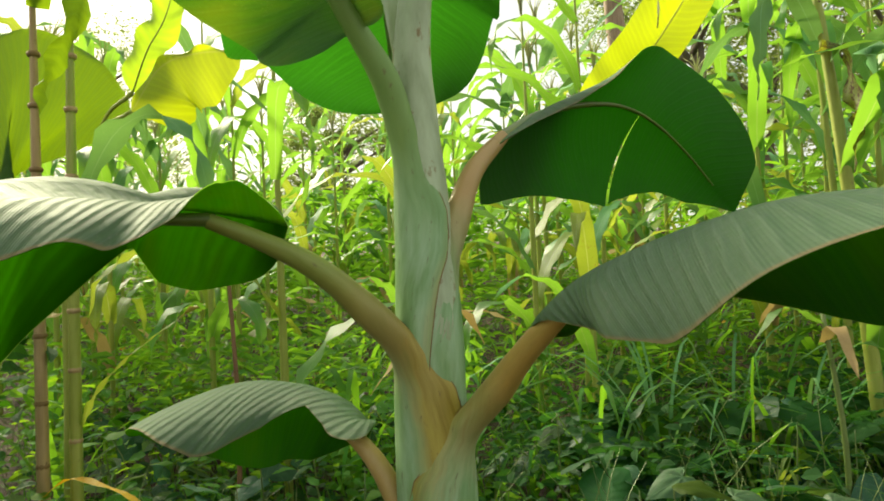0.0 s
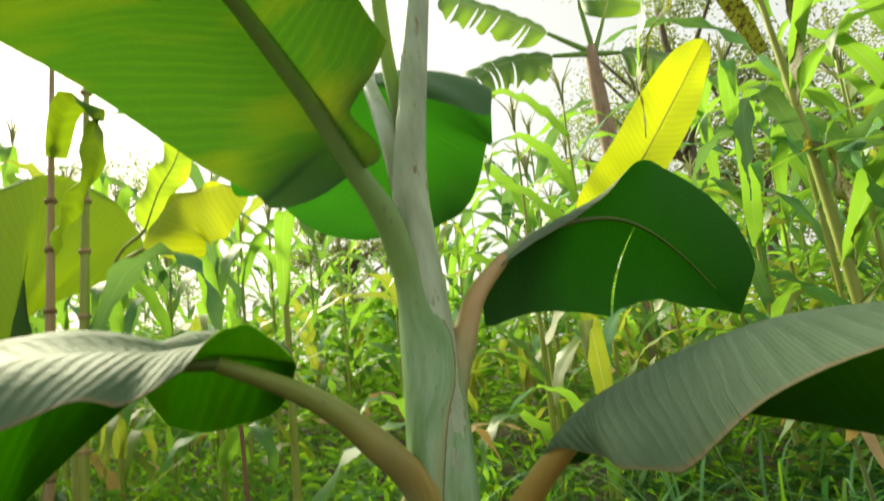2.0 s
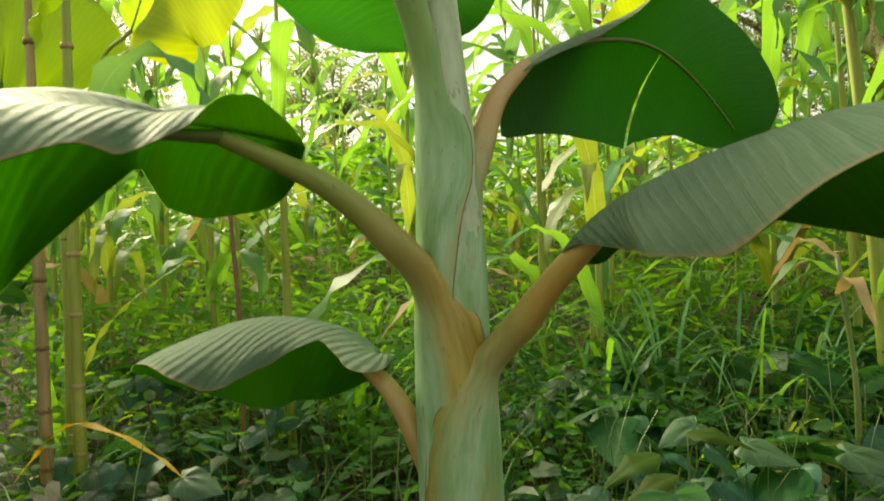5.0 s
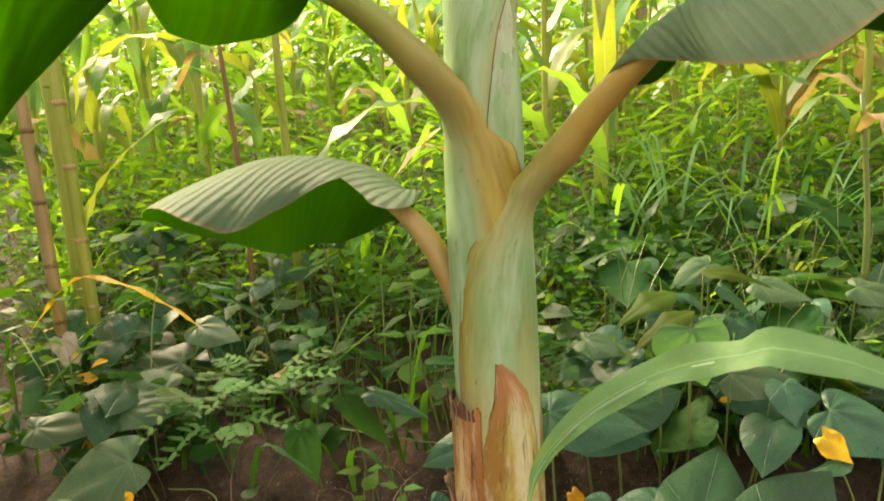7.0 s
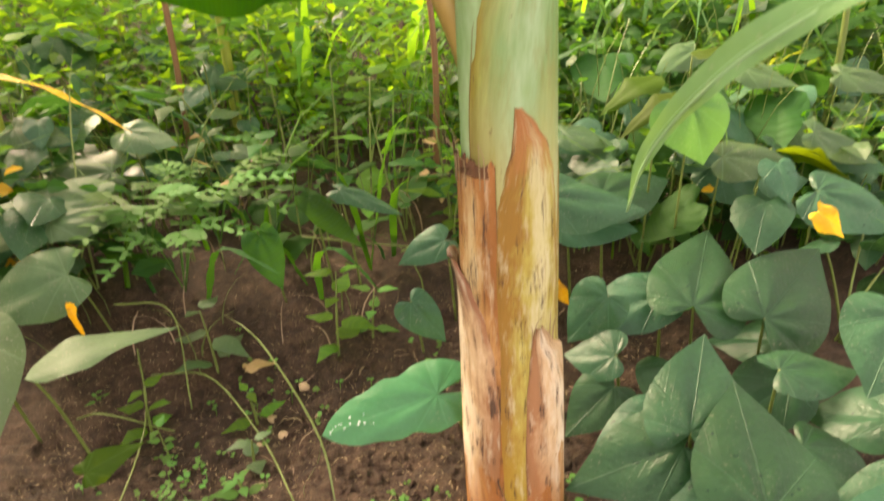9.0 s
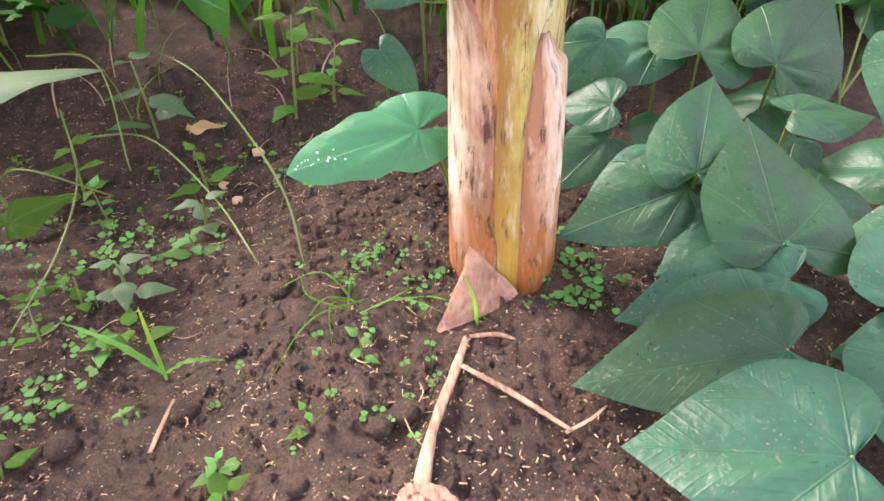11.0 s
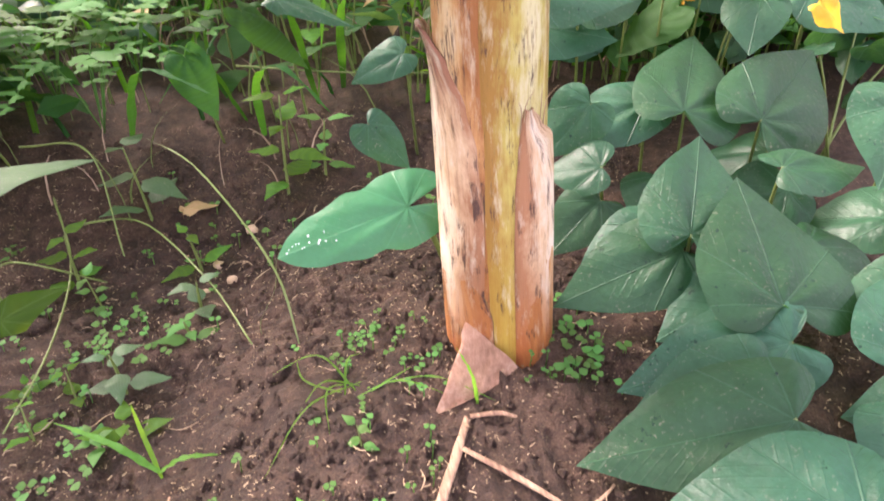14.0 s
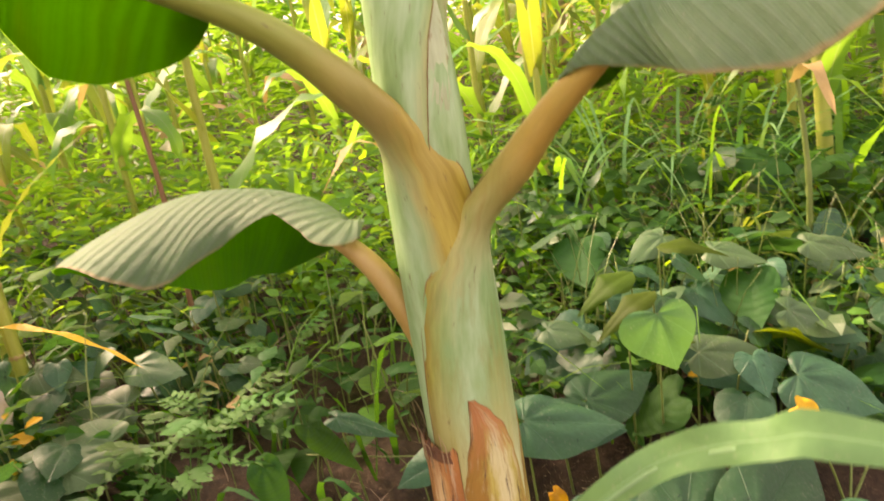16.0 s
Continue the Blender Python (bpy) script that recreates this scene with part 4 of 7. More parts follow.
# upper leaf on the right, arching away, torn once, its far half standing up at the bend
S = [(0.124, 0.285, 1.226), (0.211, 0.45, 1.302), (0.316, 0.56, 1.343), (0.409, 0.64, 1.352), (0.492, 0.71, 1.327), (0.573, 0.76, 1.264), (0.639, 0.78, 1.182), (0.684, 0.78, 1.112)]
stalk_and_leaf([(0.012, 0.096, 0.86), (0.020, 0.096, 0.97), (0.040, 0.107, 1.05), (0.072, 0.17, 1.147), (0.126, 0.285, 1.226)],
               (0.032, 0.031, 0.0245, 0.0180, 0.0125), S, (0.008, 0.005, 0.002),
               blade([(0.088, 0.215, 1.192)] + S, (0.08, 0.12, 0.165, 0.20, 0.225, 0.235, 0.20, 0.12, 0.06, 0.03), (0.02, 0.02, 0.025, 0.055, 0.085, 0.125, 0.17, 0.18, 0.14, 0.09, 0.05), (0, 0, 1),
                     (-45, -50, -55), (-95, -92, -88), (-30, 0, 40, 60, 70, 76, 76, 72, 66, 60, 60), (-30, -20, -30, -50, -10, 50, 92, 92, 80, 70, 60), 84, 14, lambda u: min(1.0, 0.25 + 9 * u) * min(1.0, 8 * (1 - u)) ** 0.7, 0.006, 2.0, (0.0, 0.05, 0.15, 0.25), 0.6, None, ((-1, 0.56),), (-0.25, 0.0, 0.05)), PETIOLE, 0.8, True, BANANA_UNDER_SHADED,
               wrap=([(0.40, -150, 60), (0.90, -130, 55), (0.96, -100, 50), (1.01, -60, 50), (1.05, -20, 45)], 0.0010, SHEATH_UPPER, (0.94, 1.08)))

# upper leaf on the left, reaching up over the viewer
S = [(-0.095, 0.03, 1.38), (-0.124, 0.0, 1.435), (-0.164, -0.07, 1.503), (-0.196, -0.15, 1.553), (-0.232, -0.24, 1.592), (-0.28, -0.38, 1.60), (-0.34, -0.54, 1.56)]
stalk_and_leaf([(0.0, 0.096, 0.92), (-0.004, 0.096, 1.05), (-0.013, 0.089, 1.15), (-0.024, 0.082, 1.205), (-0.043, 0.073, 1.278), (-0.078, 0.05, 1.345), (-0.124, 0.0, 1.435)],
               (0.034, 0.034, 0.031, 0.027, 0.0215, 0.017, 0.0145), S, (0.0145, 0.011, 0.004),
               blade([(-0.078, 0.052, 1.345)] + S, (0.08, 0.065, 0.06, 0.175, 0.165, 0.15, 0.14, 0.14, 0.13, 0.12), (0.15, 0.21, 0.29, 0.32, 0.3), (0, 0, 1), (15,), (-15,), (10,), (-48, -34), 72, 10, lambda u: oval(u, 0.14, 0.35), 0.008, 2.0, (-0.2, 0.15, 0.15), 0.7), PETIOLE_GREEN, 0.95, False,
               wrap=([(0.45, -225, -60), (0.86, -222, -88), (0.95, -220, -76), (1.00, -217, -56), (1.045, -214, -30), (1.08, -212, -30), (1.13, -208, -52), (1.19, -203, -82), (1.25, -196, -118), (1.28, -190, -140)], 0.0032, SHEATH_TOP, (1.08, 1.29)))

# leaf behind the stem, hanging away
S = [(-0.072, 0.21, 1.556), (-0.085, 0.32, 1.63), (-0.10, 0.46, 1.665), (-0.115, 0.62, 1.64), (-0.125, 0.78, 1.55), (-0.13, 0.88, 1.43)]
stalk_and_leaf([(-0.006, 0.122, 1.27), (-0.036, 0.142, 1.43), (-0.072, 0.21, 1.556)],
               (0.022, 0.018, 0.013), S, (0.012, 0.008, 0.003),
               blade(S, (0.34, 0.38, 0.34), (0.25, 0.28, 0.24), (0.1, 0, 1), (5,), (-42,), (15,), (-40,), 44, 9, lambda u: oval(u, 0.16, 0.4), 0.04, 2.6, 0.1, 2.2), STEM_WAXY, 0.8, False, BANANA_BACK)

# rolled young leaf beside the top of the stem
bm = tube([(-0.006, 0.13, 1.40), (-0.03, 0.15, 1.60), (-0.035, 0.16, 1.80), (-0.03, 0.16, 1.95)], (0.012, 0.013, 0.015, 0.012), 24, 12, 1.0, 0.08)
part("rolled_leaf", bm, BANANA_FAR, plant, "tightly rolled young leaf")


# ---- maize ----
def strap(spine, width, up=(0, 0, 1), n=14, bm=None, fold=18, seed=0.0):
    """A long grass-like leaf with a folded midrib."""
    return blade(spine, (width,), (width,), up, (fold,), (-10,), (fold,), (-10,), n, 2, lambda u: (0.55 + 0.45 * min(1, u * 5)) * (1 - u ** 3.0) ** 0.9 + 0.01, 0.3 * width, 5.0, 0.1, seed, bm)


def corn_leaf_spine(rng, z, length, yaw, rise, droop):
    out = [Vector((0, 0, z))]
    d = Vector((math.cos(yaw), math.sin(yaw), 0))
    a = radians(rise)
    p = Vector((0, 0, z))
    for k in range(6):
        p = p + (d * math.cos(a) + Vector((0, 0, math.sin(a)))) * (length / 6)
        out.append(p.copy())
        a -= radians(droop) * (0.6 + 0.16 * k)
    return out


def build_corn(seed, height, leaves, place, label, group="maize plants in the field", material=None, radius=0.016, lean=(0.0, 0.0), skin=None, nodes=0.0):
    rng = random.Random(seed)
    ob = thing("maize_plant", place, label, "maize", group)
    b = Vector(place)
    top = Vector((lean[0], lean[1], height))
    mid = Vector((lean[0] * 0.4, lean[1] * 0.4, height * 0.5))
    line = curve([Vector((0, 0, -0.05)), mid, top], 14)
    bm = tube([b + p for p in line], (radius, radius * 0.95, radius * 0.8, radius * 0.5, radius * 0.3), 28, 8)
    stalk = part("stalk", bm, skin or STALK, ob)
    z = 0.12
    while nodes and z < height * 0.8:
        g = (z + 0.05) / (height + 0.05)
        c = b + line[min(13, int(g * 14))].lerp(line[min(14, int(g * 14) + 1)], g * 14 - int(g * 14))
        part("node", tube([c - Vector((0, 0, 0.007)), c, c + Vector((0, 0, 0.007))], (radius * 0.92, radius * 1.06, radius * 0.92), 4, 10), RIM if skin else STALK_DRY, stalk, "swollen ring on the cane")
        z += nodes * rng.uniform(0.85, 1.15)
    yaw = rng.uniform(0, 6.28)
    for k in range(leaves):
        f = 0.18 + 0.74 * k / (leaves - 1)
        yaw += math.pi + rng.uniform(-0.5, 0.5)
        z = f * height
        off = Vector((lean[0], lean[1], 0)) * f * (0.5 + 0.5 * f)
        spine = [b + off + p for p in corn_leaf_spine(rng, z, rng.uniform(0.70, 1.05) * (0.7 if f > 0.85 else 1) * height / 2.1, yaw, rng.uniform(48, 72), rng.uniform(16, 34))]
        mat = material or (CORN_YELLOW if (f < 0.4 and rng.random() < 0.4) or rng.random() < 0.08 else CORN_PALE if rng.random() < 0.22 else CORN)
        if f < 0.25 and rng.random() < 0.3 and material is None and radius < 0.017:
            mat = DRY_LEAF
        part("leaf", strap(spine, rng.uniform(0.034, 0.052), seed=rng.uniform(0, 6)), mat, ob)
    bm = bmesh.new()
    for k in range(7):
        a, s = rng.uniform(0, 6.28), rng.uniform(0.1, 0.45)
        t = b + top
        tube([t + Vector((0, 0, -0.03)), t + Vector((math.cos(a) * s * 0.06, math.sin(a) * s * 0.06, 0.1)), t + Vector((math.cos(a) * s * 0.28, math.sin(a) * s * 0.28, 0.19))], (0.004, 0.005, 0.002), 4, 5, bm=bm)
    part("tassel", bm, CORN_YELLOW, ob, "pale yellow tassel")
    return ob


kinds = [build_corn(20 + k, h, n, (x, y, ground_z(x, y)), "tall green maize plant with arching leaves in the field") for k, (h, n, x, y) in enumerate(
    ((2.15, 11, 0.45, 3.3), (1.95, 10, -0.35, 2.9), (2.3, 12, 1.25, 3.6), (1.8, 10, -1.25, 3.2), (2.1, 11, 2.2, 2.9), (2.0, 11, -2.2, 2.6)))]
rng = random.Random(5)
row = 0
for y in (2.1, 2.6, 3.1, 3.7, 4.4, 5.2, 6.2, 7.4):
    row += 1
    step = 0.5 if y < 4.5 else 0.8
    half = 0.62 * (y + 0.9) + 0.5
    x = -half
    while x < half:
        px, py = x + rng.uniform(-0.2, 0.2), y + rng.uniform(-0.25, 0.25)
        x += step
        if min((px - k.location.x) ** 2 + (py - k.location.y) ** 2 for k in kinds) < 0.16 or (abs(px - 1.45) < 0.25 and 5.2 < py < 6.4) or (px < 0.3 and py < 4.0 and rng.random() < 0.3):
            continue
        k = rng.choice(kinds)
        s = rng.uniform(0.85, 1.08)
        c = copy_thing(k, pose(px, py, ground_z(px, py), 0, 0, rng.uniform(0, 360)) @ Matrix.Scale(s, 4))
        c.scale = (s, s, s)


# ---- small plants ----
def heart_outline(u):
    a = min(1.0, u / 0.30)
    b = min(1.0, max(0.0, (1 - u) / 0.70))
    return (0.35 + 0.65 * (1 - (1 - a) ** 2) ** 0.6) * (0.5 * (1 - (1 - b) ** 2.1) ** 0.9 + 0.5 * b ** 0.9) + 0.005


def ovate(u):
    return max(0.0, math.sin(math.pi * min(1, u * 1.02) ** 0.75)) ** 0.9 + 0.01


def round_leaf(u):
    return max(0.0, 1 - (2 * u - 1) ** 2) ** 0.5 + 0.01


def leaf_between(base, tip, width, up=(0, -0.45, 0.9), sag=0.12, fold=14, outline=heart_outline, n=12, m=4, seed=0.0, ripple=0.05, bm=None, sweep=(-0.55, 0.0, 0.05)):
    """One simple leaf from its stalk to its tip; sag: how far the tip bends down; fold: degrees by which the halves rise."""
    base, tip, u = Vector(base), Vector(tip), Vector(up).normalized()
    length = (tip - base).length
    mid = base.lerp(tip, 0.5) + u * (sag * length)
    back = base + (base - tip) * 0.04
    return blade([back, base.lerp(mid, 0.5) + u * (sag * 0.35 * length), mid, tip], (width / 2,), (width / 2,), tuple(u), (fold,), (-fold * 1.6,), (fold,), (-fold * 1.6,), n, m, outline, ripple * width, 2.0, sweep, seed, bm)


HEART_HALF = [(0.0, 0.0), (-0.10, 0.22), (-0.16, 0.50), (-0.10, 0.80), (0.07, 0.98), (0.28, 0.98), (0.50, 0.80), (0.71, 0.50), (0.88, 0.20), (1.0, 0.0)]
TARO_HALF = [(0.0, 0.0), (-0.10, 0.10), (-0.27, 0.26), (-0.28, 0.62), (-0.10, 0.92), (0.10, 1.0), (0.26, 0.80), (0.40, 0.86), (0.58, 0.70), (0.74, 0.62), (0.90, 0.34), (1.0, 0.0)]


def heart_leaf(base, tip, width, up=(0, -0.45, 0.9), droop=0.10, cup=0.10, seed=0.0, n=22, m=6, ripple=0.02, bm=None, half=HEART_HALF, puff=0.012):
    """A heart-shaped leaf on its stalk's end, with lobes behind it and veins that fan out (UV x: metres from the stalk, y: turn from the tip in half turns)."""
    bm = bm or bmesh.new()
    uv = bm.loops.layers.uv.verify()
    base, tip = Vector(base), Vector(tip)
    ahead = tip - base
    length = ahead.length
    ahead.normalize()
    u = Vector(up)
    u = (u - ahead * u.dot(ahead)).normalized()
    across = ahead.cross(u)
    rim = curve([(p, q, 0) for p, q in half], n)
    rim = [(p.x, max(0.0, p.y)) for p in rim]
    rim = [(p, q) for p, q in rim] + [(p, -q) for p, q in rim[-2:0:-1]]
    spread = 0.86 + 0.10 * noise.noise(Vector((seed, 3, 1)))
    where, rows = {}, []
    centre = bm.verts.new(base)
    for p, q in rim:
        turn = math.atan2(q * width / 2, p * length + 1e-5)
        row = []
        for k in range(1, m + 1):
            f = k / m
            x, y = p * f * length, q * f * width / 2 * (spread if q < 0 else 1.0)
            z = -droop * length * max(0.0, p * f) ** 2 + cup * abs(y) * (1 - 0.9 * f * f) - 0.06 * length * f * f * abs(q)
            z -= puff * length * math.cos(8 * turn) * 4 * f * (1 - f) + ripple * length * f * f * (math.sin(5 * turn + seed) + 0.8 * noise.noise(Vector((p * 3, q * 3, seed))))
            v = bm.verts.new(base + ahead * x + across * y + u * z)
            where[v] = (math.hypot(x, y), turn / math.pi)
            row.append(v)
        rows.append(row)
    for k, a in enumerate(rows):
        b = rows[(k + 1) % len(rows)]
        for j in range(-1, m - 1):
            corner = (centre, a[0], b[0]) if j < 0 else (a[j], a[j + 1], b[j + 1], b[j])
            face = bm.faces.new(corner[::-1])
            for loop in face.loops:
                x, y = where.get(loop.vert, (0.0, where[a[0]][1]))
                loop[uv].uv = (x, -1.0 if y > 0.99 and k > len(rows) / 2 else y)
    return bm


def stalk_to(base, root, radius, bend=0.3, bm=None, n=8):
    base, root = Vector(base), Vector(root)
    mid = root.lerp(base, 0.55) + Vector((0, 0, bend * (base - root).length * 0.3))
    return tube([root, mid, base], (radius * 1.2, radius, radius * 0.8), n, 6, bm=bm)


# heart-shaped vine leaves beside the stem: stalk end, tip, width, way that the face looks
NEAR_HEARTS = [
    ((0.200, -0.405, 0.105), (0.040, -0.338, 0.068), 0.150, (-0.1, -0.25, 0.95)),
    ((0.215, -0.285, 0.100), (0.021, -0.254, 0.055), 0.118, (-0.15, -0.35, 0.9)),
    ((0.275, -0.185, 0.095), (0.098, -0.166, 0.045), 0.105, (-0.1, -0.5, 0.85)),
    ((0.282, -0.150, 0.115), (0.313, 0.020, 0.190), 0.155, (0.0, -0.62, 0.78)),
    ((0.238, -0.021, 0.130), (0.320, 0.130, 0.200), 0.125, (-0.1, -0.6, 0.8)),
    ((0.235, -0.015, 0.105), (0.071, -0.020, 0.055), 0.110, (-0.15, -0.5, 0.85)),
    ((0.332, 0.212, 0.185), (0.438, 0.400, 0.250), 0.145, (0.0, -0.6, 0.8)),
    ((0.300, 0.270, 0.180), (0.135, 0.245, 0.145), 0.105, (0, -0.4, 0.9)),
    ((0.435, 0.180, 0.175), (0.608, 0.314, 0.240), 0.150, (0.1, -0.6, 0.8)),
    ((0.395, 0.056, 0.165), (0.524, 0.060, 0.160), 0.085, (0.1, -0.2, 0.95)),
    ((0.585, 0.089, 0.220), (0.480, -0.020, 0.170), 0.120, (0, -0.5, 0.85)),
    ((0.195, 0.165, 0.135), (0.120, 0.215, 0.115), 0.080, (0, -0.6, 0.8)),
    ((0.188, 0.141, 0.095), (0.099, 0.085, 0.055), 0.080, (0, -0.5, 0.85)),
    ((0.380, -0.23, 0.09), (0.47, -0.11, 0.12), 0.120, (0.1, -0.5, 0.85)),
    ((0.36, -0.30, 0.07), (0.30, -0.42, 0.05), 0.130, (0.1, -0.2, 0.95)),
    ((-0.822, 0.250, 0.205), (-0.715, 0.056, 0.120), 0.150, (0.25, -0.7, 0.65)),
    ((-0.700, 0.185, 0.160), (-0.515, 0.305, 0.160), 0.090, (0.0, -0.15, 1.0)),
    ((0.470, 0.640, 0.400), (0.420, 0.480, 0.345), 0.145, (0.0, -0.75, 0.65)),
    ((0.240, 0.440, 0.300), (0.395, 0.500, 0.310), 0.110, (0.1, -0.5, 0.85)),
    ((0.183, 0.470, 0.250), (0.310, 0.420, 0.240), 0.100, (0, -0.6, 0.8)),
    ((0.530, 0.600, 0.290), (0.646, 0.460, 0.240), 0.120, (0, -0.6, 0.8)),
    ((0.700, 0.800, 0.330), (0.540, 0.700, 0.300), 0.120, (0, -0.5, 0.85)),
    ((0.768, 0.640, 0.310), (0.850, 0.520, 0.290), 0.110, (0.1, -0.6, 0.8)),
    ((0.640, 0.420, 0.290), (0.760, 0.330, 0.250), 0.130, (0.1, -0.6, 0.8)),
]
for k, (a, b, w, up) in enumerate(NEAR_HEARTS):
    root = (a[0] + 0.03, a[1] + 0.05, ground_z(a[0] + 0.03, a[1] + 0.05) - 0.01)
    ob = thing("vine_leaf", root, "dusty dark green heart-shaped vine leaf beside the banana stem" if a[0] > -0.3 else "pale dusty heart-shaped leaf at the edge of the bare soil", "vine leaf", "heart-shaped vine leaves")
    slim = w < 0.5 * (Vector(b) - Vector(a)).length
    part("leaf_blade", leaf_between(a, b, w, up, 0.08, 10, ovate, 16, 5, k, 0.03, None, (0.0,)) if slim else heart_leaf(a, b, w * 1.22, up, 0.10, 0.12, k * 1.7, 24, 7), HEART if a[0] > -0.3 else HEART_WHITE, ob)
    part("leaf_stalk", stalk_to(a, root, 0.0026), VINE, ob)


FILL = random.Random(71)
LOW_HEARTS = []
for fx, fy in ((0.30, -0.08), (0.40, -0.02), (0.50, -0.12), (0.34, 0.10), (0.46, 0.12), (0.24, 0.06), (0.56, 0.02), (0.42, -0.30), (0.52, -0.26), (0.22, -0.22), (0.30, 0.20), (0.50, 0.24)):
    fa = FILL.uniform(2.2, 5.6)
    LOW_HEARTS.append(((fx, fy, 0.09), (fx + math.cos(fa) * 0.13, fy + math.sin(fa) * 0.13, 0.05), FILL.uniform(0.09, 0.125), (FILL.uniform(-0.2, 0.2), -0.4, 0.9), HEART))
MORE_LEAVES = LOW_HEARTS + [
    ((0.370, 0.39, 0.472), (0.388, 0.345, 0.380), 0.135, (0.0, -0.85, 0.55), ROUND), ((0.20, 0.24, 0.20), (0.13, 0.22, 0.13), 0.09, (0.0, -0.6, 0.8), HEART), ((-0.12, 0.34, 0.16), (-0.06, 0.30, 0.10), 0.07, (0.0, -0.6, 0.8), HEART), ((-0.05, 0.42, 0.24), (-0.14, 0.40, 0.21), 0.07, (0.0, -0.6, 0.8), HEART),
    ((-0.30, 0.52, 0.30), (-0.20, 0.46, 0.22), 0.05, (0.0, -0.5, 0.85), HERB_SHADED), ((-0.24, 0.50, 0.32), (-0.12, 0.46, 0.29), 0.045, (0.0, -0.4, 0.9), HEART), ((-0.40, 0.50, 0.24), (-0.36, 0.44, 0.15), 0.07, (0.0, -0.8, 0.5), HERB_SHADED),
    ((-0.731, 0.61, 0.290), (-0.931, 0.60, 0.305), 0.115, (0.1, -0.55, 0.85), HEART_WHITE), ((-0.97, 0.50, 0.262), (-0.815, 0.54, 0.262), 0.085, (0.1, -0.45, 0.9), HEART_WHITE),
    ((-0.80, 0.55, 0.270), (-0.640, 0.59, 0.290), 0.085, (-0.1, -0.5, 0.85), HEART_WHITE), ((-0.745, 0.45, 0.205), (-0.905, 0.37, 0.165), 0.135, (0.1, -0.6, 0.8), HEART_WHITE),
    ((-0.735, 0.72, 0.315), (-0.915, 0.70, 0.300), 0.115, (0.0, -0.6, 0.8), HEART_PALE), ((-0.72, 0.80, 0.38), (-0.60, 0.76, 0.36), 0.09, (0.0, -0.5, 0.85), HEART_PALE), ((-0.95, 0.80, 0.40), (-0.83, 0.78, 0.38), 0.09, (0.0, -0.5, 0.85), HEART_PALE),
    ((0.40, 0.62, 0.47), (0.27, 0.58, 0.41), 0.075, (-0.2, -0.3, 0.9), HEART_OLIVE), ((0.41, 0.52, 0.46), (0.28, 0.48, 0.39), 0.06, (-0.2, -0.2, 0.9), HEART_OLIVE),
    ((0.47, 0.64, 0.51), (0.60, 0.60, 0.48), 0.06, (0.2, -0.3, 0.9), HEART_OLIVE), ((0.33, 0.44, 0.40), (0.44, 0.40, 0.40), 0.06, (0.0, -0.2, 0.9), HEART_OLIVE),
    ((0.70, 0.56, 0.36), (0.83, 0.52, 0.31), 0.08, (0.2, -0.6, 0.7), HEART_PALE), ((0.62, 0.54, 0.33), (0.77, 0.52, 0.27), 0.09, (0.0, 0.5, 0.8), HEART_OLIVE),
    ((0.10, 0.30, 0.36), (0.27, 0.28, 0.34), 0.11, (0.0, -0.5, 0.85), HEART), ((0.46, 0.44, 0.36), (0.58, 0.40, 0.36), 0.09, (0.1, -0.6, 0.8), HEART_PALE),
    ((0.62, 0.72, 0.46), (0.72, 0.66, 0.44), 0.08, (0.0, -0.5, 0.85), HEART_PALE), ((0.52, 0.75, 0.50), (0.42, 0.70, 0.47), 0.07, (0.0, -0.5, 0.85), HEART_PALE),
    ((0.84, 0.72, 0.44), (0.96, 0.66, 0.42), 0.08, (0.0, -0.5, 0.85), HEART_PALE), ((0.22, 0.66, 0.36), (0.32, 0.60, 0.35), 0.07, (0.0, -0.5, 0.85), HEART_PALE),
]
for k, (a, b, w, up, mat) in enumerate(MORE_LEAVES):
    root = (a[0] + 0.02, a[1] + 0.07, ground_z(a[0] + 0.02, a[1] + 0.07) - 0.01)
    ob = thing("vine_leaf", root, {HEART: "dusty dark green heart-shaped vine leaf beside the banana stem", HEART_PALE: "pale dusty green pointed leaf above the undergrowth", HERB_SHADED: "dull green pointed leaf on the bank", ROUND: "fresh green smooth heart-shaped leaf among duller vines", HEART_WHITE: "silvery dusty pointed leaf on the bank", HEART_OLIVE: "olive-brown drooping vine leaf above the undergrowth"}[mat], "vine leaf", "heart-shaped vine leaves")
    part("leaf_blade", leaf_between(a, b, w * 1.1, up, 0.10, 16, ovate, 14, 5, k, 0.05, None, (0.0,)) if mat is HEART_OLIVE else heart_leaf(a, b, w * 1.15, up, 0.12, 0.15, k * 2.3, 18, 5, 0.03), mat, ob)
    part("leaf_stalk", stalk_to(a, root, 0.0022), VINE, ob)


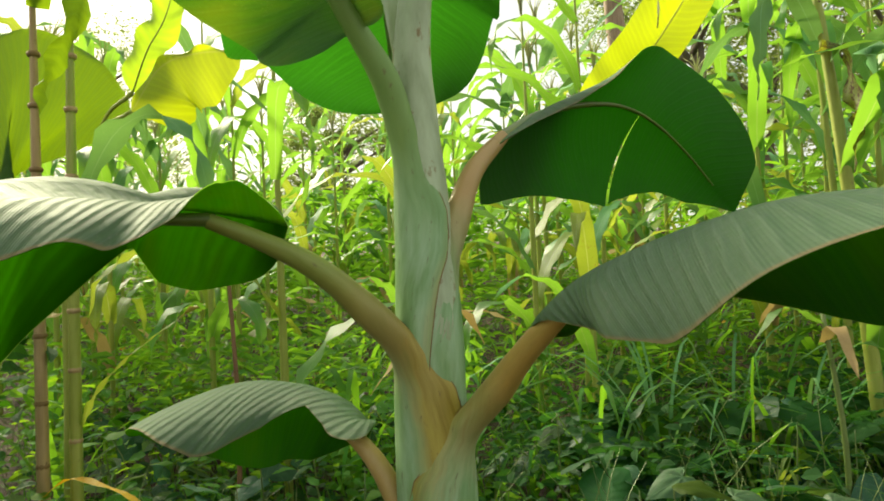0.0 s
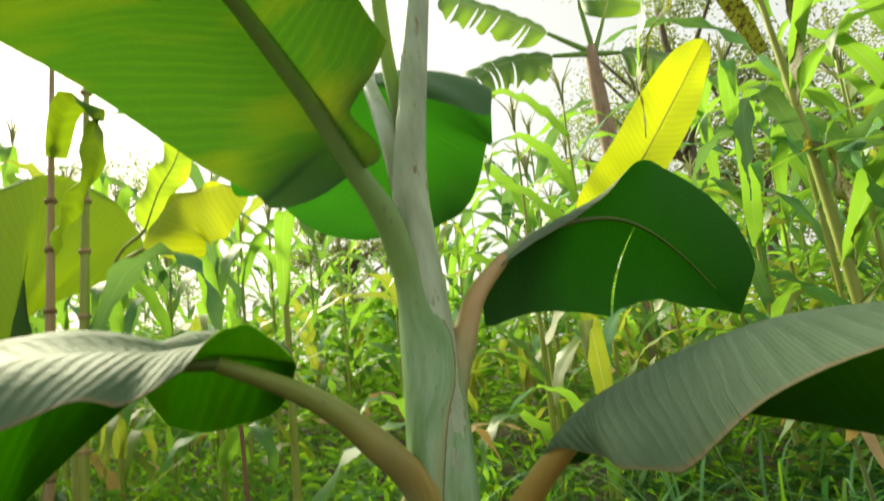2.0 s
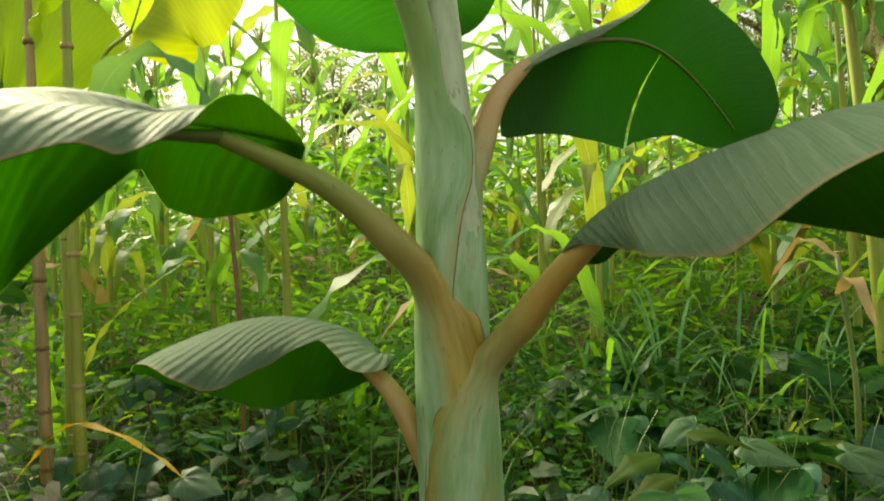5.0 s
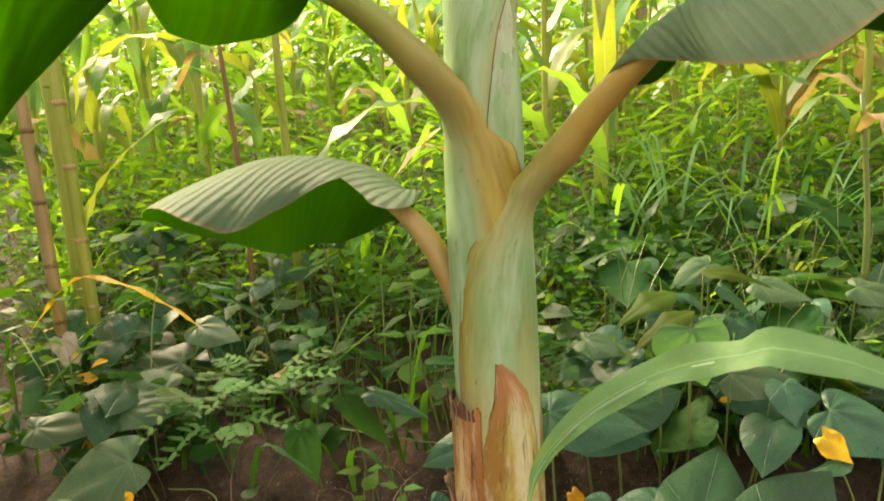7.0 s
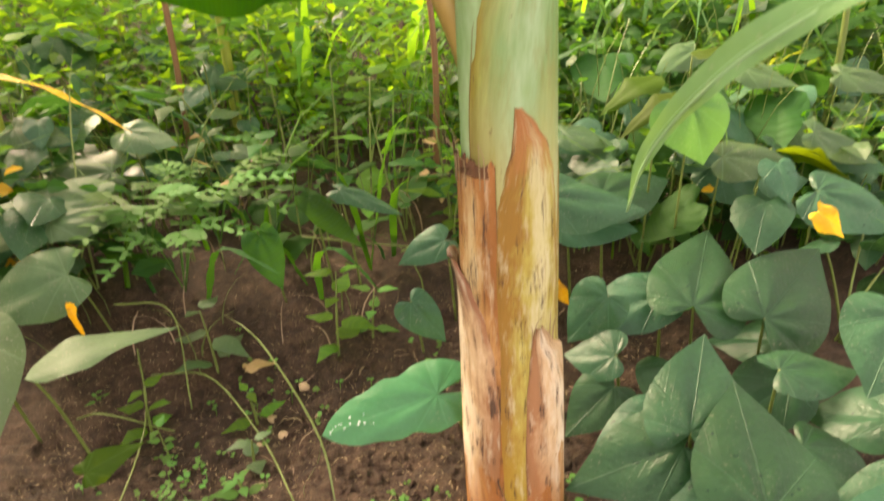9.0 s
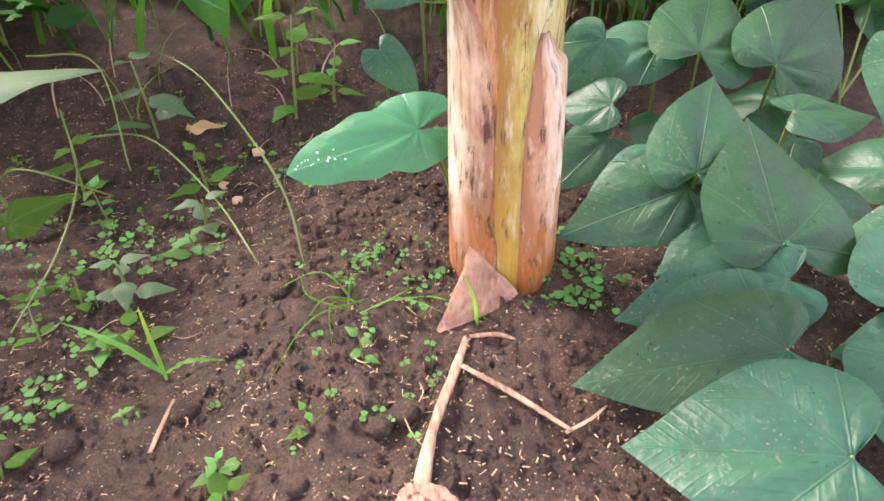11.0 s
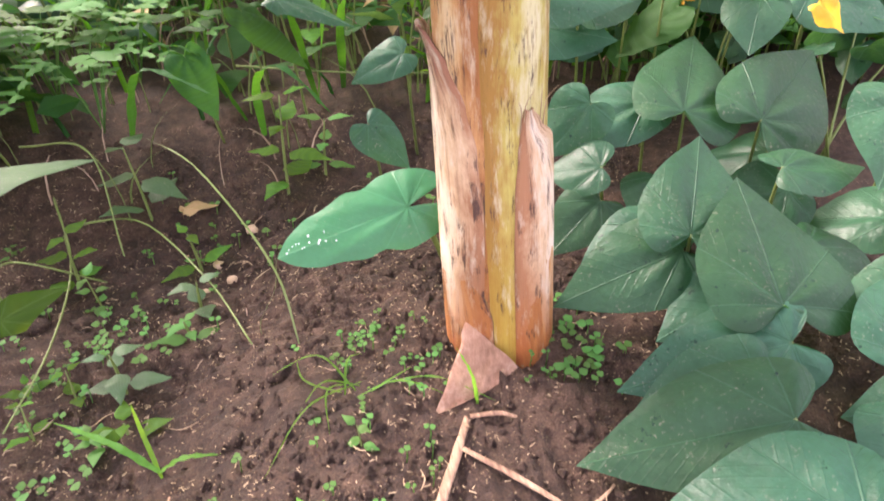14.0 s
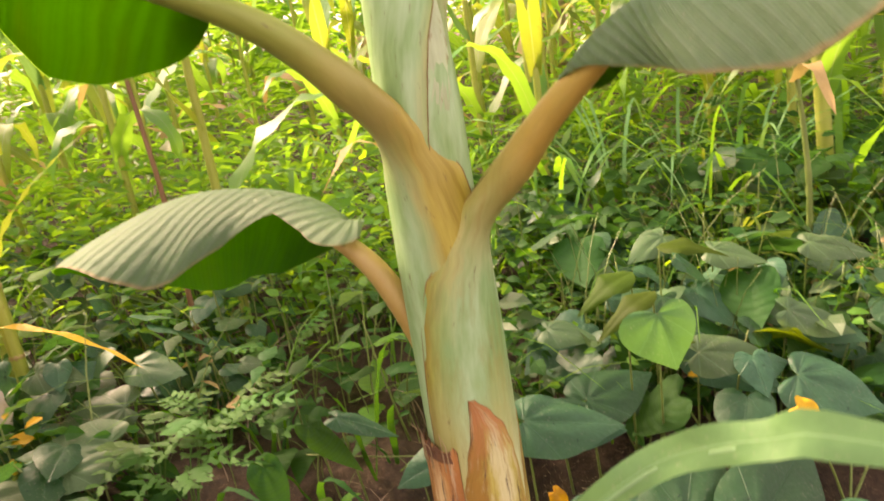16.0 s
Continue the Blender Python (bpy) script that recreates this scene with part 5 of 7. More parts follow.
def make_heart_plant(seed, count, tall, size, place, label, group):
    r = random.Random(seed)
    b = Vector(place)
    ob = thing("leafy_vine", place, label, "vine", group)
    for k in range(count):
        a = r.uniform(0, 6.28)
        h = tall * r.uniform(0.5, 1.1)
        out = r.uniform(0.02, 0.14)
        base = b + Vector((math.cos(a) * out, math.sin(a) * out, h))
        d = Vector((math.cos(a + r.uniform(-0.6, 0.6)), math.sin(a + r.uniform(-0.6, 0.6)), r.uniform(-0.75, 0.1)))
        s = size * r.uniform(0.65, 1.2)
        part("leaf", heart_leaf(base, base + d.normalized() * s, s * r.uniform(0.85, 1.05), (r.uniform(-0.35, 0.35), -0.5 + r.uniform(-0.35, 0.3), 0.8), 0.10, 0.15, k, 10, 3, 0.03), r.choice((HEART, HEART, HEART, HEART, HERB_SHADED, HEART_PALE, HEART_OLIVE) if seed > 41 else (HEART, HEART, HEART_PALE)), ob)
        if k % 2 == 0:
            part("stalk", stalk_to(base, b + Vector((r.uniform(-0.02, 0.02), r.uniform(-0.02, 0.02), -0.01)), 0.002, n=5), VINE, ob)
    return ob


def make_herb(seed, pairs, tall, size, place, label, group, material, stem_material, narrow=0.5):
    """An upright weed with pairs of pointed oval leaves."""
    r = random.Random(seed)
    b = Vector(place)
    ob = thing("weed", place, label, "weed", group)
    lean = Vector((r.uniform(-0.12, 0.12), r.uniform(-0.12, 0.12), 0)) * tall
    part("stem", tube([b + Vector((0, 0, -0.01)), b + lean * 0.4 + Vector((0, 0, tall * 0.5)), b + lean + Vector((0, 0, tall))], (0.003, 0.0024, 0.0012), 8, 5), stem_material, ob)
    a = r.uniform(0, 3)
    for k in range(pairs):
        f = 0.25 + 0.75 * k / max(1, pairs - 1)
        p = b + lean * f * (0.4 + 0.6 * f) + Vector((0, 0, tall * f))
        a += 1.57 + r.uniform(-0.3, 0.3)
        for side in (0, math.pi):
            c = a + side
            s = size * r.uniform(0.7, 1.15) * (1.15 - 0.5 * f)
            d = Vector((math.cos(c), math.sin(c), r.uniform(-0.35, 0.35)))
            q = p + d * s * 0.18
            part("leaf", leaf_between(q, q + d.normalized() * s, s * narrow, (0, 0, 1), 0.07, 12, ovate, 6, 2, k, 0.03, None, (0.0,)), material, ob)
    return ob


def make_grass(seed, count, length, place, label, group, material=None, width=0.006):
    r = random.Random(seed)
    b = Vector(place)
    ob = thing("grass_tuft", place, label, "grass", group)
    for k in range(count):
        a, h, out = r.uniform(0, 6.28), length * r.uniform(0.5, 1.0), length * r.uniform(0.4, 1.1)
        d = Vector((math.cos(a), math.sin(a), 0))
        s = b + d * r.uniform(0, 0.02)
        part("blade", strap([s, s + d * out * 0.25 + Vector((0, 0, h * 0.6)), s + d * out * 0.7 + Vector((0, 0, h * 0.85)), s + d * out * 1.15 + Vector((0, 0, h * r.uniform(0.45, 0.8)))], width * r.uniform(0.7, 1.3), n=9, seed=k), material or GRASS, ob)
    return ob


def make_feathery(seed, place):
    """A light green herb with finely divided leaves."""
    r = random.Random(seed)
    b = Vector(place)
    ob = thing("feathery_herb", place, "light green herb with finely divided feathery leaves", "herb", "feathery herbs")
    for k in range(6):
        a = r.uniform(0, 6.28)
        d = Vector((math.cos(a), math.sin(a), 0))
        tip = b + d * r.uniform(0.08, 0.16) + Vector((0, 0, r.uniform(0.08, 0.2)))
        mid = b + d * 0.05 + Vector((0, 0, 0.14))
        line = curve([b, mid, tip], 9)
        bm = tube(line, (0.0016, 0.0008), 9, 4)
        uv = bm.loops.layers.uv.verify()
        for i in range(3, 10):
            s = Vector((-d.y, d.x, 0))
            for side in (-1, 1):
                w = 0.042 * math.sin(math.pi * (i - 1.5) / 10)
                tip_at = line[i] + s * side * w + d * 0.016
                leaf_between(line[i], tip_at, 0.011, (0, -0.3, 1), 0.05, 5, ovate, 4, 1, 0, 0, bm, (0.0,))
                for q, turn in ((0.45, 1), (0.45, -1), (0.75, 1)):
                    c = line[i].lerp(tip_at, q)
                    leaf_between(c, c + (s * side * 0.4 + d * turn) * 0.013, 0.010, (0, -0.3, 1), 0.05, 5, ovate, 3, 1, 0, 0, bm, (0.0,))
        part("frond", bm, CLOVER, ob)
    return ob


def scatter(kinds_, count, seed, where, scale=(0.75, 1.2), tilt=8):
    """Copies of plants on the ground. where: takes a random generator, gives x and y, or None."""
    r = random.Random(seed)
    made = 0
    while made < count:
        at = where(r)
        made += 1
        if at is None:
            continue
        x, y = at
        s = r.uniform(*scale)
        c = copy_thing(r.choice(kinds_), pose(x, y, ground_z(x, y) - 0.004, r.uniform(-tilt, tilt), r.uniform(-tilt, tilt), r.uniform(0, 360)))
        c.scale = (s, s, s)


def on(x, y):
    return (x, y, ground_z(x, y) - 0.004)


def clear_of_path(x, y):
    """Outside the stem and the bare patch in front of it."""
    if y < 0.12 and -0.62 < x < 0.16:
        return False
    if x * x + (y - 0.03) ** 2 < 0.02:
        return False
    return True


vines = [make_heart_plant(40 + k, 5 + k % 3, 0.17 + 0.04 * (k % 4), 0.105, on(x, y), "low vine with dusty heart-shaped green leaves", "vines under the maize")
         for k, (x, y) in enumerate(((0.62, 0.95), (0.95, 0.75), (0.35, 0.72), (-0.95, 0.85), (1.2, 1.1), (-1.25, 0.55)))]


def vine_place(r):
    x, y = r.uniform(0.12, 2.1), r.uniform(0.32, 1.9)
    if x > 0.62 * (y + 0.9) + 0.25 or not clear_of_path(x, y) or (y < 0.5 and x < 0.3):
        return None
    return x, y


def vine_place_left(r):
    x, y = r.uniform(-1.9, -0.1), r.uniform(0.5, 2.2)
    if x < -0.62 * (y + 0.9) - 0.25 or (y < 0.62 and x > -0.75):
        return None
    return x, y


scatter(vines, 120, 1, vine_place, (0.7, 1.35))
scatter(vines, 46, 2, vine_place_left)

herbs = [make_herb(60 + k, 4 + k % 3, 0.16 + 0.05 * (k % 4), 0.06 + 0.012 * (k % 3), on(x, y), "small upright weed with paired pointed leaves", "weeds under the maize", HERB if k % 3 == 1 else HERB_SHADED, VINE)
         for k, (x, y) in enumerate(((-0.3, 0.75), (0.3, 1.25), (0.85, 1.35), (-0.65, 1.05), (1.3, 1.5), (-1.15, 1.3)))]


def herb_place(r):
    y = r.uniform(0.55, 3.2)
    x = r.uniform(-1, 1) * (0.62 * (y + 0.9) + 0.2)
    if y < 1.0 and -0.7 < x < -0.05 and (y < 0.7 or r.random() < 0.6):
        return None
    return x, y


scatter(herbs, 200, 3, herb_place, (0.7, 1.35))

broad = [make_herb(260 + k, 2 + k % 2, 0.22 + 0.05 * k, 0.125 + 0.02 * (k % 2), on(x, y), "weed with broad pointed leaves on the bank", "broad-leaved weeds on the bank", (HEART_PALE, HERB_SHADED, HERB_SHADED, HERB)[k], VINE, 0.5)
         for k, (x, y) in enumerate(((-0.82, 0.78), (-0.42, 0.72), (-0.62, 0.86), (-0.2, 0.80)))]
scatter(broad, 22, 17, lambda r: (r.uniform(-1.15, -0.1), r.uniform(0.58, 1.3)), (0.7, 1.2), 14)

tufts = [make_grass(80 + k, 6 + k, 0.28 + 0.08 * (k % 3), on(x, y), "bright green grass tuft with arching blades", "grass tufts under the maize", GRASS if k < 3 else CORN_YELLOW, 0.005 + 0.002 * (k % 3))
         for k, (x, y) in enumerate(((0.2, 1.6), (0.7, 1.9), (-0.5, 1.7), (-0.9, 2.1)))]


def grass_place(r):
    y = r.uniform(1.1, 4.2)
    x = r.uniform(-1, 1) * (0.62 * (y + 0.9) + 0.2)
    return x, y


scatter(tufts, 95, 4, grass_place, (0.7, 1.6))
for k, (x, y) in enumerate(((0.42, 1.40), (0.66, 1.52), (0.92, 1.42), (1.18, 1.62), (0.30, 1.72), (1.02, 1.90))):
    make_grass(300 + k, 8, 0.62 + 0.06 * (k % 3), on(x, y), "tall pale green grass tuft with broad arching blades", "tall grass tufts", CORN_PALE if k % 2 else GRASS, 0.006)
make_feathery(1, (-0.66, 0.62, 0.14))
make_feathery(2, (-0.52, 0.66, 0.16))
make_feathery(3, (-0.58, 0.56, 0.10))
for k, (x, y) in enumerate(((-0.35, 1.3), (-0.45, 1.1), (-0.2, 1.45), (0.25, 0.9))):
    make_feathery(4 + k, on(x, y))


# low undergrowth of small leaves, too many to count
def undergrowth(count, seed, where, size, tall, material, label):
    r = random.Random(seed)
    verts, faces = [], []
    for k in range(count):
        at = where(r)
        if at is None:
            continue
        clump = Vector((at[0], at[1], ground_z(*at)))
        for j in range(7):
            p = clump + Vector((r.gauss(0, 0.05), r.gauss(0, 0.05), tall * r.uniform(0.1, 1.0) ** 0.7))
            a, s = r.uniform(0, 6.28), size * r.uniform(0.5, 1.3)
            d = Vector((math.cos(a), math.sin(a), r.uniform(-0.5, 0.4)))
            e = d.cross(Vector((r.uniform(-0.8, 0.8), r.uniform(-1.3, 0.3), 0.8))).normalized()
            u = e.cross(d).normalized()
            i = len(verts)
            w = s * r.uniform(0.22, 0.36) * (0.4 if size > 0.1 else 1.0)
            verts += [p, p + d * s * 0.3 + e * w + u * s * 0.08, p + d * s * 0.72 + e * w * 0.7 + u * s * 0.03, p + d * s - u * s * 0.12, p + d * s * 0.72 - e * w * 0.7 + u * s * 0.03, p + d * s * 0.3 - e * w + u * s * 0.08, p + d * s * 0.5]
            faces += [(i, i + 1, i + 6), (i + 1, i + 2, i + 6), (i + 2, i + 3, i + 6), (i + 3, i + 4, i + 6), (i + 4, i + 5, i + 6), (i + 5, i, i + 6)]
    me = bpy.data.meshes.new("undergrowth")
    me.from_pydata([tuple(v) for v in verts], [], faces)
    me.uv_layers.new(name="UVMap")
    me.materials.append(material)
    return tagged(new("undergrowth", me), label, "undergrowth", kind="stuff")


def under_place(r):
    y = 0.62 + 7.0 * r.random() ** 2.0
    x = r.uniform(-1, 1) * (0.62 * (y + 0.9) + 0.3)
    if y < 0.72 and -0.7 < x < -0.05:
        return None
    if x < 0.0 and y < 1.15 and r.random() < 0.8:
        return None
    return x, y


def under_far(r):
    at = under_place(r)
    return at if at and at[1] > 1.25 else None


def under_near(r):
    at = under_place(r)
    return at if at and at[1] <= 1.25 and not (-0.7 < at[0] < -0.05 and at[1] < 0.95) else None


# close to the plot the darker green stands in for canopy shade
undergrowth(800, 29, under_near, 0.042, 0.25, HERB_SHADED, "dense low undergrowth of small green leaves, coloured dark for canopy shade")
undergrowth(300, 30, under_near, 0.036, 0.30, HERB, "small fresh green leaves above the undergrowth")
undergrowth(300, 37, lambda r: (r.uniform(0.1, 2.0), r.uniform(0.95, 2.4)), 0.05, 0.38, HERB_SHADED, "weeds of middling height with small dark green leaves")
undergrowth(260, 39, lambda r: (r.uniform(-1.7, 0.0), r.uniform(1.2, 2.6)), 0.05, 0.5, HERB, "sunlit yellow-green weeds behind the bank")
undergrowth(1050, 21, under_far, 0.042, 0.27, HERB, "dense low undergrowth of small bright green leaves")
undergrowth(350, 22, under_place, 0.07, 0.13, HERB_SHADED, "dense low undergrowth of dark green leaves")

undergrowth(2200, 23, lambda r: (r.uniform(-1, 1) * 7.0, r.uniform(2.0, 9.0)), 0.13, 0.5, GRASS, "tall weeds and grass between the maize rows")


undergrowth(90, 24, under_place, 0.075, 0.30, HEART_PALE, "scattered dusty pale green leaves in the undergrowth")
undergrowth(24, 25, under_place, 0.055, 0.25, DRY_LEAF, "scattered dead brown and straw leaves in the undergrowth")
undergrowth(8, 26, under_place, 0.05, 0.3, ORANGE_LEAF, "scattered yellow dying leaves in the undergrowth")


undergrowth(1500, 27, lambda r: (r.uniform(-1, 1) * 9.0, r.uniform(5.0, 11.0)), 0.26, 1.35, GRASS, "tall distant weeds between the maize rows")


# the field and its weeds go on to both sides
def beside(r):
    x, y = r.uniform(-7, 7), r.uniform(-1.5, 7.0)
    if abs(x) < 0.62 * (max(y, 0.0) + 0.9) + 0.45 or abs(x) < 1.5:
        return None
    return x, y


# added out of view: tall weeds that block the sun from the left soil
undergrowth(400, 38, lambda r: (-1.58 + max(-0.7, min(0.36, r.gauss(0, 0.26))), r.gauss(0.15, 0.38)), 0.09, 1.05, HERB_SHADED, "unseen tall weeds added on the left to shade the soil")
undergrowth(2600, 28, beside, 0.09, 0.3, HERB, "low weeds spreading beside the maize")


def maize_stand(count, seed):
    r = random.Random(seed)
    bm = bmesh.new()
    made = 0
    while made < count:
        x, y = r.uniform(-6, 6.5), r.uniform(1.2, 6.5)
        if abs(x) < 0.62 * (y + 0.9) + 0.9 or (x < 0 and y > 3.0):
            continue
        made += 1
        h = r.uniform(1.7, 2.3)
        b = Vector((x, y, ground_z(x, y)))
        tube([b, b + Vector((0, 0, h * 0.5)), b + Vector((0.03, 0, h))], (0.016, 0.014, 0.006), 4, 5, bm=bm)
        for k in range(8):
            strap([b + p for p in corn_leaf_spine(r, h * (0.2 + 0.09 * k), r.uniform(0.6, 0.95), k * 3.14 + r.uniform(-0.6, 0.6), r.uniform(48, 70), r.uniform(16, 34))], 0.042, n=7, bm=bm)
    ob = part("maize_stand", bm, CORN, None)
    return tagged(ob, "dense green maize that goes on beside the plot", "maize", kind="stuff")


maize_stand(55, 61)


# thin bare stalks and arching grass blades through the undergrowth, too many to count
def thin_stems(count, seed, where, tall, width, material, label, arch=0.5):
    r = random.Random(seed)
    verts, faces = [], []
    for k in range(count):
        at = where(r)
        if at is None:
            continue
        p = Vector((at[0], at[1], ground_z(*at)))
        a, h = r.uniform(0, 6.28), tall * r.uniform(0.4, 1.2)
        d = Vector((math.cos(a), math.sin(a), 0)) * h * arch * r.uniform(0.3, 1.2)
        e = Vector((1, r.uniform(-0.5, 0.5), 0)).normalized() * width * r.uniform(0.6, 1.4)
        i = len(verts)
        for j in range(6):
            f = j / 5
            c = p + d * f * f + Vector((0, 0, h * (f - arch * 0.45 * f ** 3)))
            w = e * (1 - 0.9 * f ** 2)
            verts += [c - w, c + w, c + Vector((0, -width * 0.7, 0))]
        for j in range(5):
            q = i + 3 * j
            faces += [(q, q + 2, q + 5, q + 3), (q + 2, q + 1, q + 4, q + 5), (q + 1, q, q + 3, q + 4)]
    me = bpy.data.meshes.new("undergrowth")
    me.from_pydata([tuple(v) for v in verts], [], faces)
    me.uv_layers.new(name="UVMap")
    me.materials.append(material)
    return tagged(new("undergrowth", me), label, "undergrowth", kind="stuff")


def left_bank(r):
    x, y = r.uniform(-1.0, -0.08), r.uniform(0.42, 1.3)
    return x, y


thin_stems(900, 31, under_place, 0.5, 0.0018, VINE, "thin green weed stalks in the undergrowth", 0.4)
thin_stems(160, 32, under_place, 0.34, 0.0016, STRAW, "thin dead straw stalks in the undergrowth", 0.8)
thin_stems(750, 33, under_place, 0.5, 0.0042, GRASS, "arching green grass blades in the undergrowth", 1.1)
thin_stems(60, 34, left_bank, 0.24, 0.0014, VINE, "thin weed stalks on the bank", 0.6)
thin_stems(45, 35, left_bank, 0.2, 0.0014, STRAW, "thin dead stalks on the bank", 1.0)
thin_stems(12, 36, left_bank, 0.28, 0.004, HERB_SHADED, "green grass blades on the bank", 1.1)


# ---- on the bare soil ----
taro = thing("taro_plant", (-0.035, 0.075, 0.02), "single smooth bright green taro leaf beside the stem", "taro")
TARO_BASE = Vector((-0.092, 0.050, 0.172))
part("leaf_blade", heart_leaf(TARO_BASE, (-0.252, 0.024, 0.140), 0.108, (-0.12, -0.66, 0.74), 0.04, 0.10, 1.0, 40, 9, 0.012, None, TARO_HALF, 0.008), TARO, taro, "smooth green scalloped blade with water drops")
drop_r = random.Random(31)
for k in range(16):
    f, q = drop_r.uniform(0.55, 0.92), drop_r.uniform(-0.25, 0.25)
    c = TARO_BASE.lerp(Vector((-0.252, 0.024, 0.142)), f) + Vector((0.0, 0.035, 0.032)) * q * (1.1 - f) * 2 + Vector((0, -0.004, 0.004))
    bead = bmesh.new()
    bmesh.ops.create_icosphere(bead, subdivisions=1, radius=drop_r.uniform(0.0008, 0.0018), matrix=Matrix.Translation(c))
    part("water_drop", bead, DROP, taro, "clear water drop")
part("leaf_stalk", stalk_to(TARO_BASE + Vector((0, 0.003, -0.002)), (-0.03, 0.075, 0.01), 0.0035, 0.5), VINE, taro)

seedlings = [make_herb(90 + k, 2 + k % 2, t, s, on(x, y), "small green seedling on bare soil", "seedlings on the soil", CLOVER if k % 2 else HERB, VINE, 0.62)
             for k, (t, s, x, y) in enumerate(((0.085, 0.055, -0.41, 0.30), (0.045, 0.04, -0.40, 0.12), (0.03, 0.045, -0.455, -0.04), (0.11, 0.06, -0.20, 0.45)))]


for k, (x, y, tall, size, pairs) in enumerate(((-0.50, 0.42, 0.145, 0.085, 3), (-0.265, 0.40, 0.19, 0.075, 4), (-0.475, 0.04, 0.07, 0.05, 3), (-0.60, 0.30, 0.10, 0.06, 3), (-0.40, 0.20, 0.06, 0.05, 2))):
    make_herb(190 + k, pairs, tall, size, on(x, y), "young plant with paired rounded dull green leaves", "young plants on the soil", HEART_PALE if k % 2 == 0 else HERB, VINE, 0.66)


def soil_place(r):
    x, y = r.uniform(-0.75, -0.12), r.uniform(-0.35, 0.5)
    return x, y


scatter(seedlings, 16, 7, soil_place, (0.35, 0.8))


def make_clover(seed, place, count, spread, size):
    r = random.Random(seed)
    ob = thing("clover_patch", place, "patch of tiny round-leaved bright green seedlings on soil", "seedling", "tiny seedlings")
    b = Vector(place)
    for k in range(count):
        x, y = b.x + r.gauss(0, spread), b.y + r.gauss(0, spread)
        z = ground_z(x, y) + r.uniform(0.006, 0.022)
        bm = bmesh.new()
        a = r.uniform(0, 6.28)
        for j in range(r.choice((2, 2, 3))):
            c = a + j * (math.pi if k % 3 else 2.1)
            d = Vector((math.cos(c), math.sin(c), 0.1))
            s = size * r.uniform(0.7, 1.2)
            leaf_between(Vector((x, y, z)) + d * 0.001, Vector((x, y, z)) + d * s, s * 0.95, (0, -0.2, 1), 0.03, 5, round_leaf, 4, 2, 0, 0, bm, (0.0,))
        tube([(x, y, ground_z(x, y) - 0.004), (x + 0.002, y, z - 0.004), (x, y, z)], (0.0008, 0.0006), 3, 4, bm=bm)
        part("seedling", bm, CLOVER, ob)
    return ob


for k, (x, y, c, sp, si) in enumerate(((-0.50, 0.14, 22, 0.04, 0.013), (-0.57, 0.02, 22, 0.045, 0.010), (-0.60, 0.16, 14, 0.05, 0.011), (-0.31, 0.26, 12, 0.06, 0.010), (-0.42, 0.30, 12, 0.07, 0.010), (-0.13, 0.01, 16, 0.03, 0.008), (-0.05, 0.38, 10, 0.07, 0.011), (0.105, -0.10, 18, 0.024, 0.014), (0.085, -0.02, 8, 0.02, 0.015), (-0.10, -0.06, 10, 0.03, 0.009), (-0.17, -0.02, 10, 0.03, 0.009),
                                     (-0.16, -0.24, 8, 0.04, 0.008), (-0.09, -0.20, 6, 0.03, 0.008), (0.03, -0.10, 6, 0.015, 0.007), (-0.53, -0.12, 12, 0.03, 0.014), (-0.45, 0.42, 8, 0.05, 0.012), (0.02, 0.30, 8, 0.06, 0.013), (-0.22, -0.13, 7, 0.05, 0.009))):
    make_clover(k, on(x, y), c, sp, si * 0.85)

# chaff and crumbs on the soil, too many to count
r = random.Random(12)
verts, faces = [], []
for k in range(9000):
    x, y = r.uniform(-0.8, 0.5), r.uniform(-0.5, 0.6)
    if noise.noise(Vector((x * 6, y * 6, 8))) < r.uniform(-0.5, 0.35):
        continue
    z = ground_z(x, y) + 0.005 + 0.012 * noise.noise(Vector((x * 13, y * 13, 7))) + 0.007 * noise.noise(Vector((x * 22, y * 22, 9))) + 0.008 * abs(noise.noise(Vector((x * 45, y * 45, 3))))
    a, s, w = r.uniform(0, 6.28), 0.0007 + 0.0032 * r.random() ** 2, r.uniform(0.0003, 0.0009)
    d, e = Vector((math.cos(a), math.sin(a), r.uniform(-0.3, 0.3))) * s, Vector((-math.sin(a), math.cos(a), 0)) * w
    i = len(verts)
    p = Vector((x, y, z))
    verts += [p - d - e, p - d + e, p + d + e, p + d - e, p + Vector((0, 0, w * 1.6))]
    faces += [(i, i + 1, i + 4), (i + 1, i + 2, i + 4), (i + 2, i + 3, i + 4), (i + 3, i, i + 4)]
me = bpy.data.meshes.new("chaff")
me.from_pydata([tuple(v) for v in verts], [], faces)
me.materials.append(CHAFF)
tagged(new("chaff", me), "straw-coloured chaff strewn over the soil", "chaff", kind="stuff")

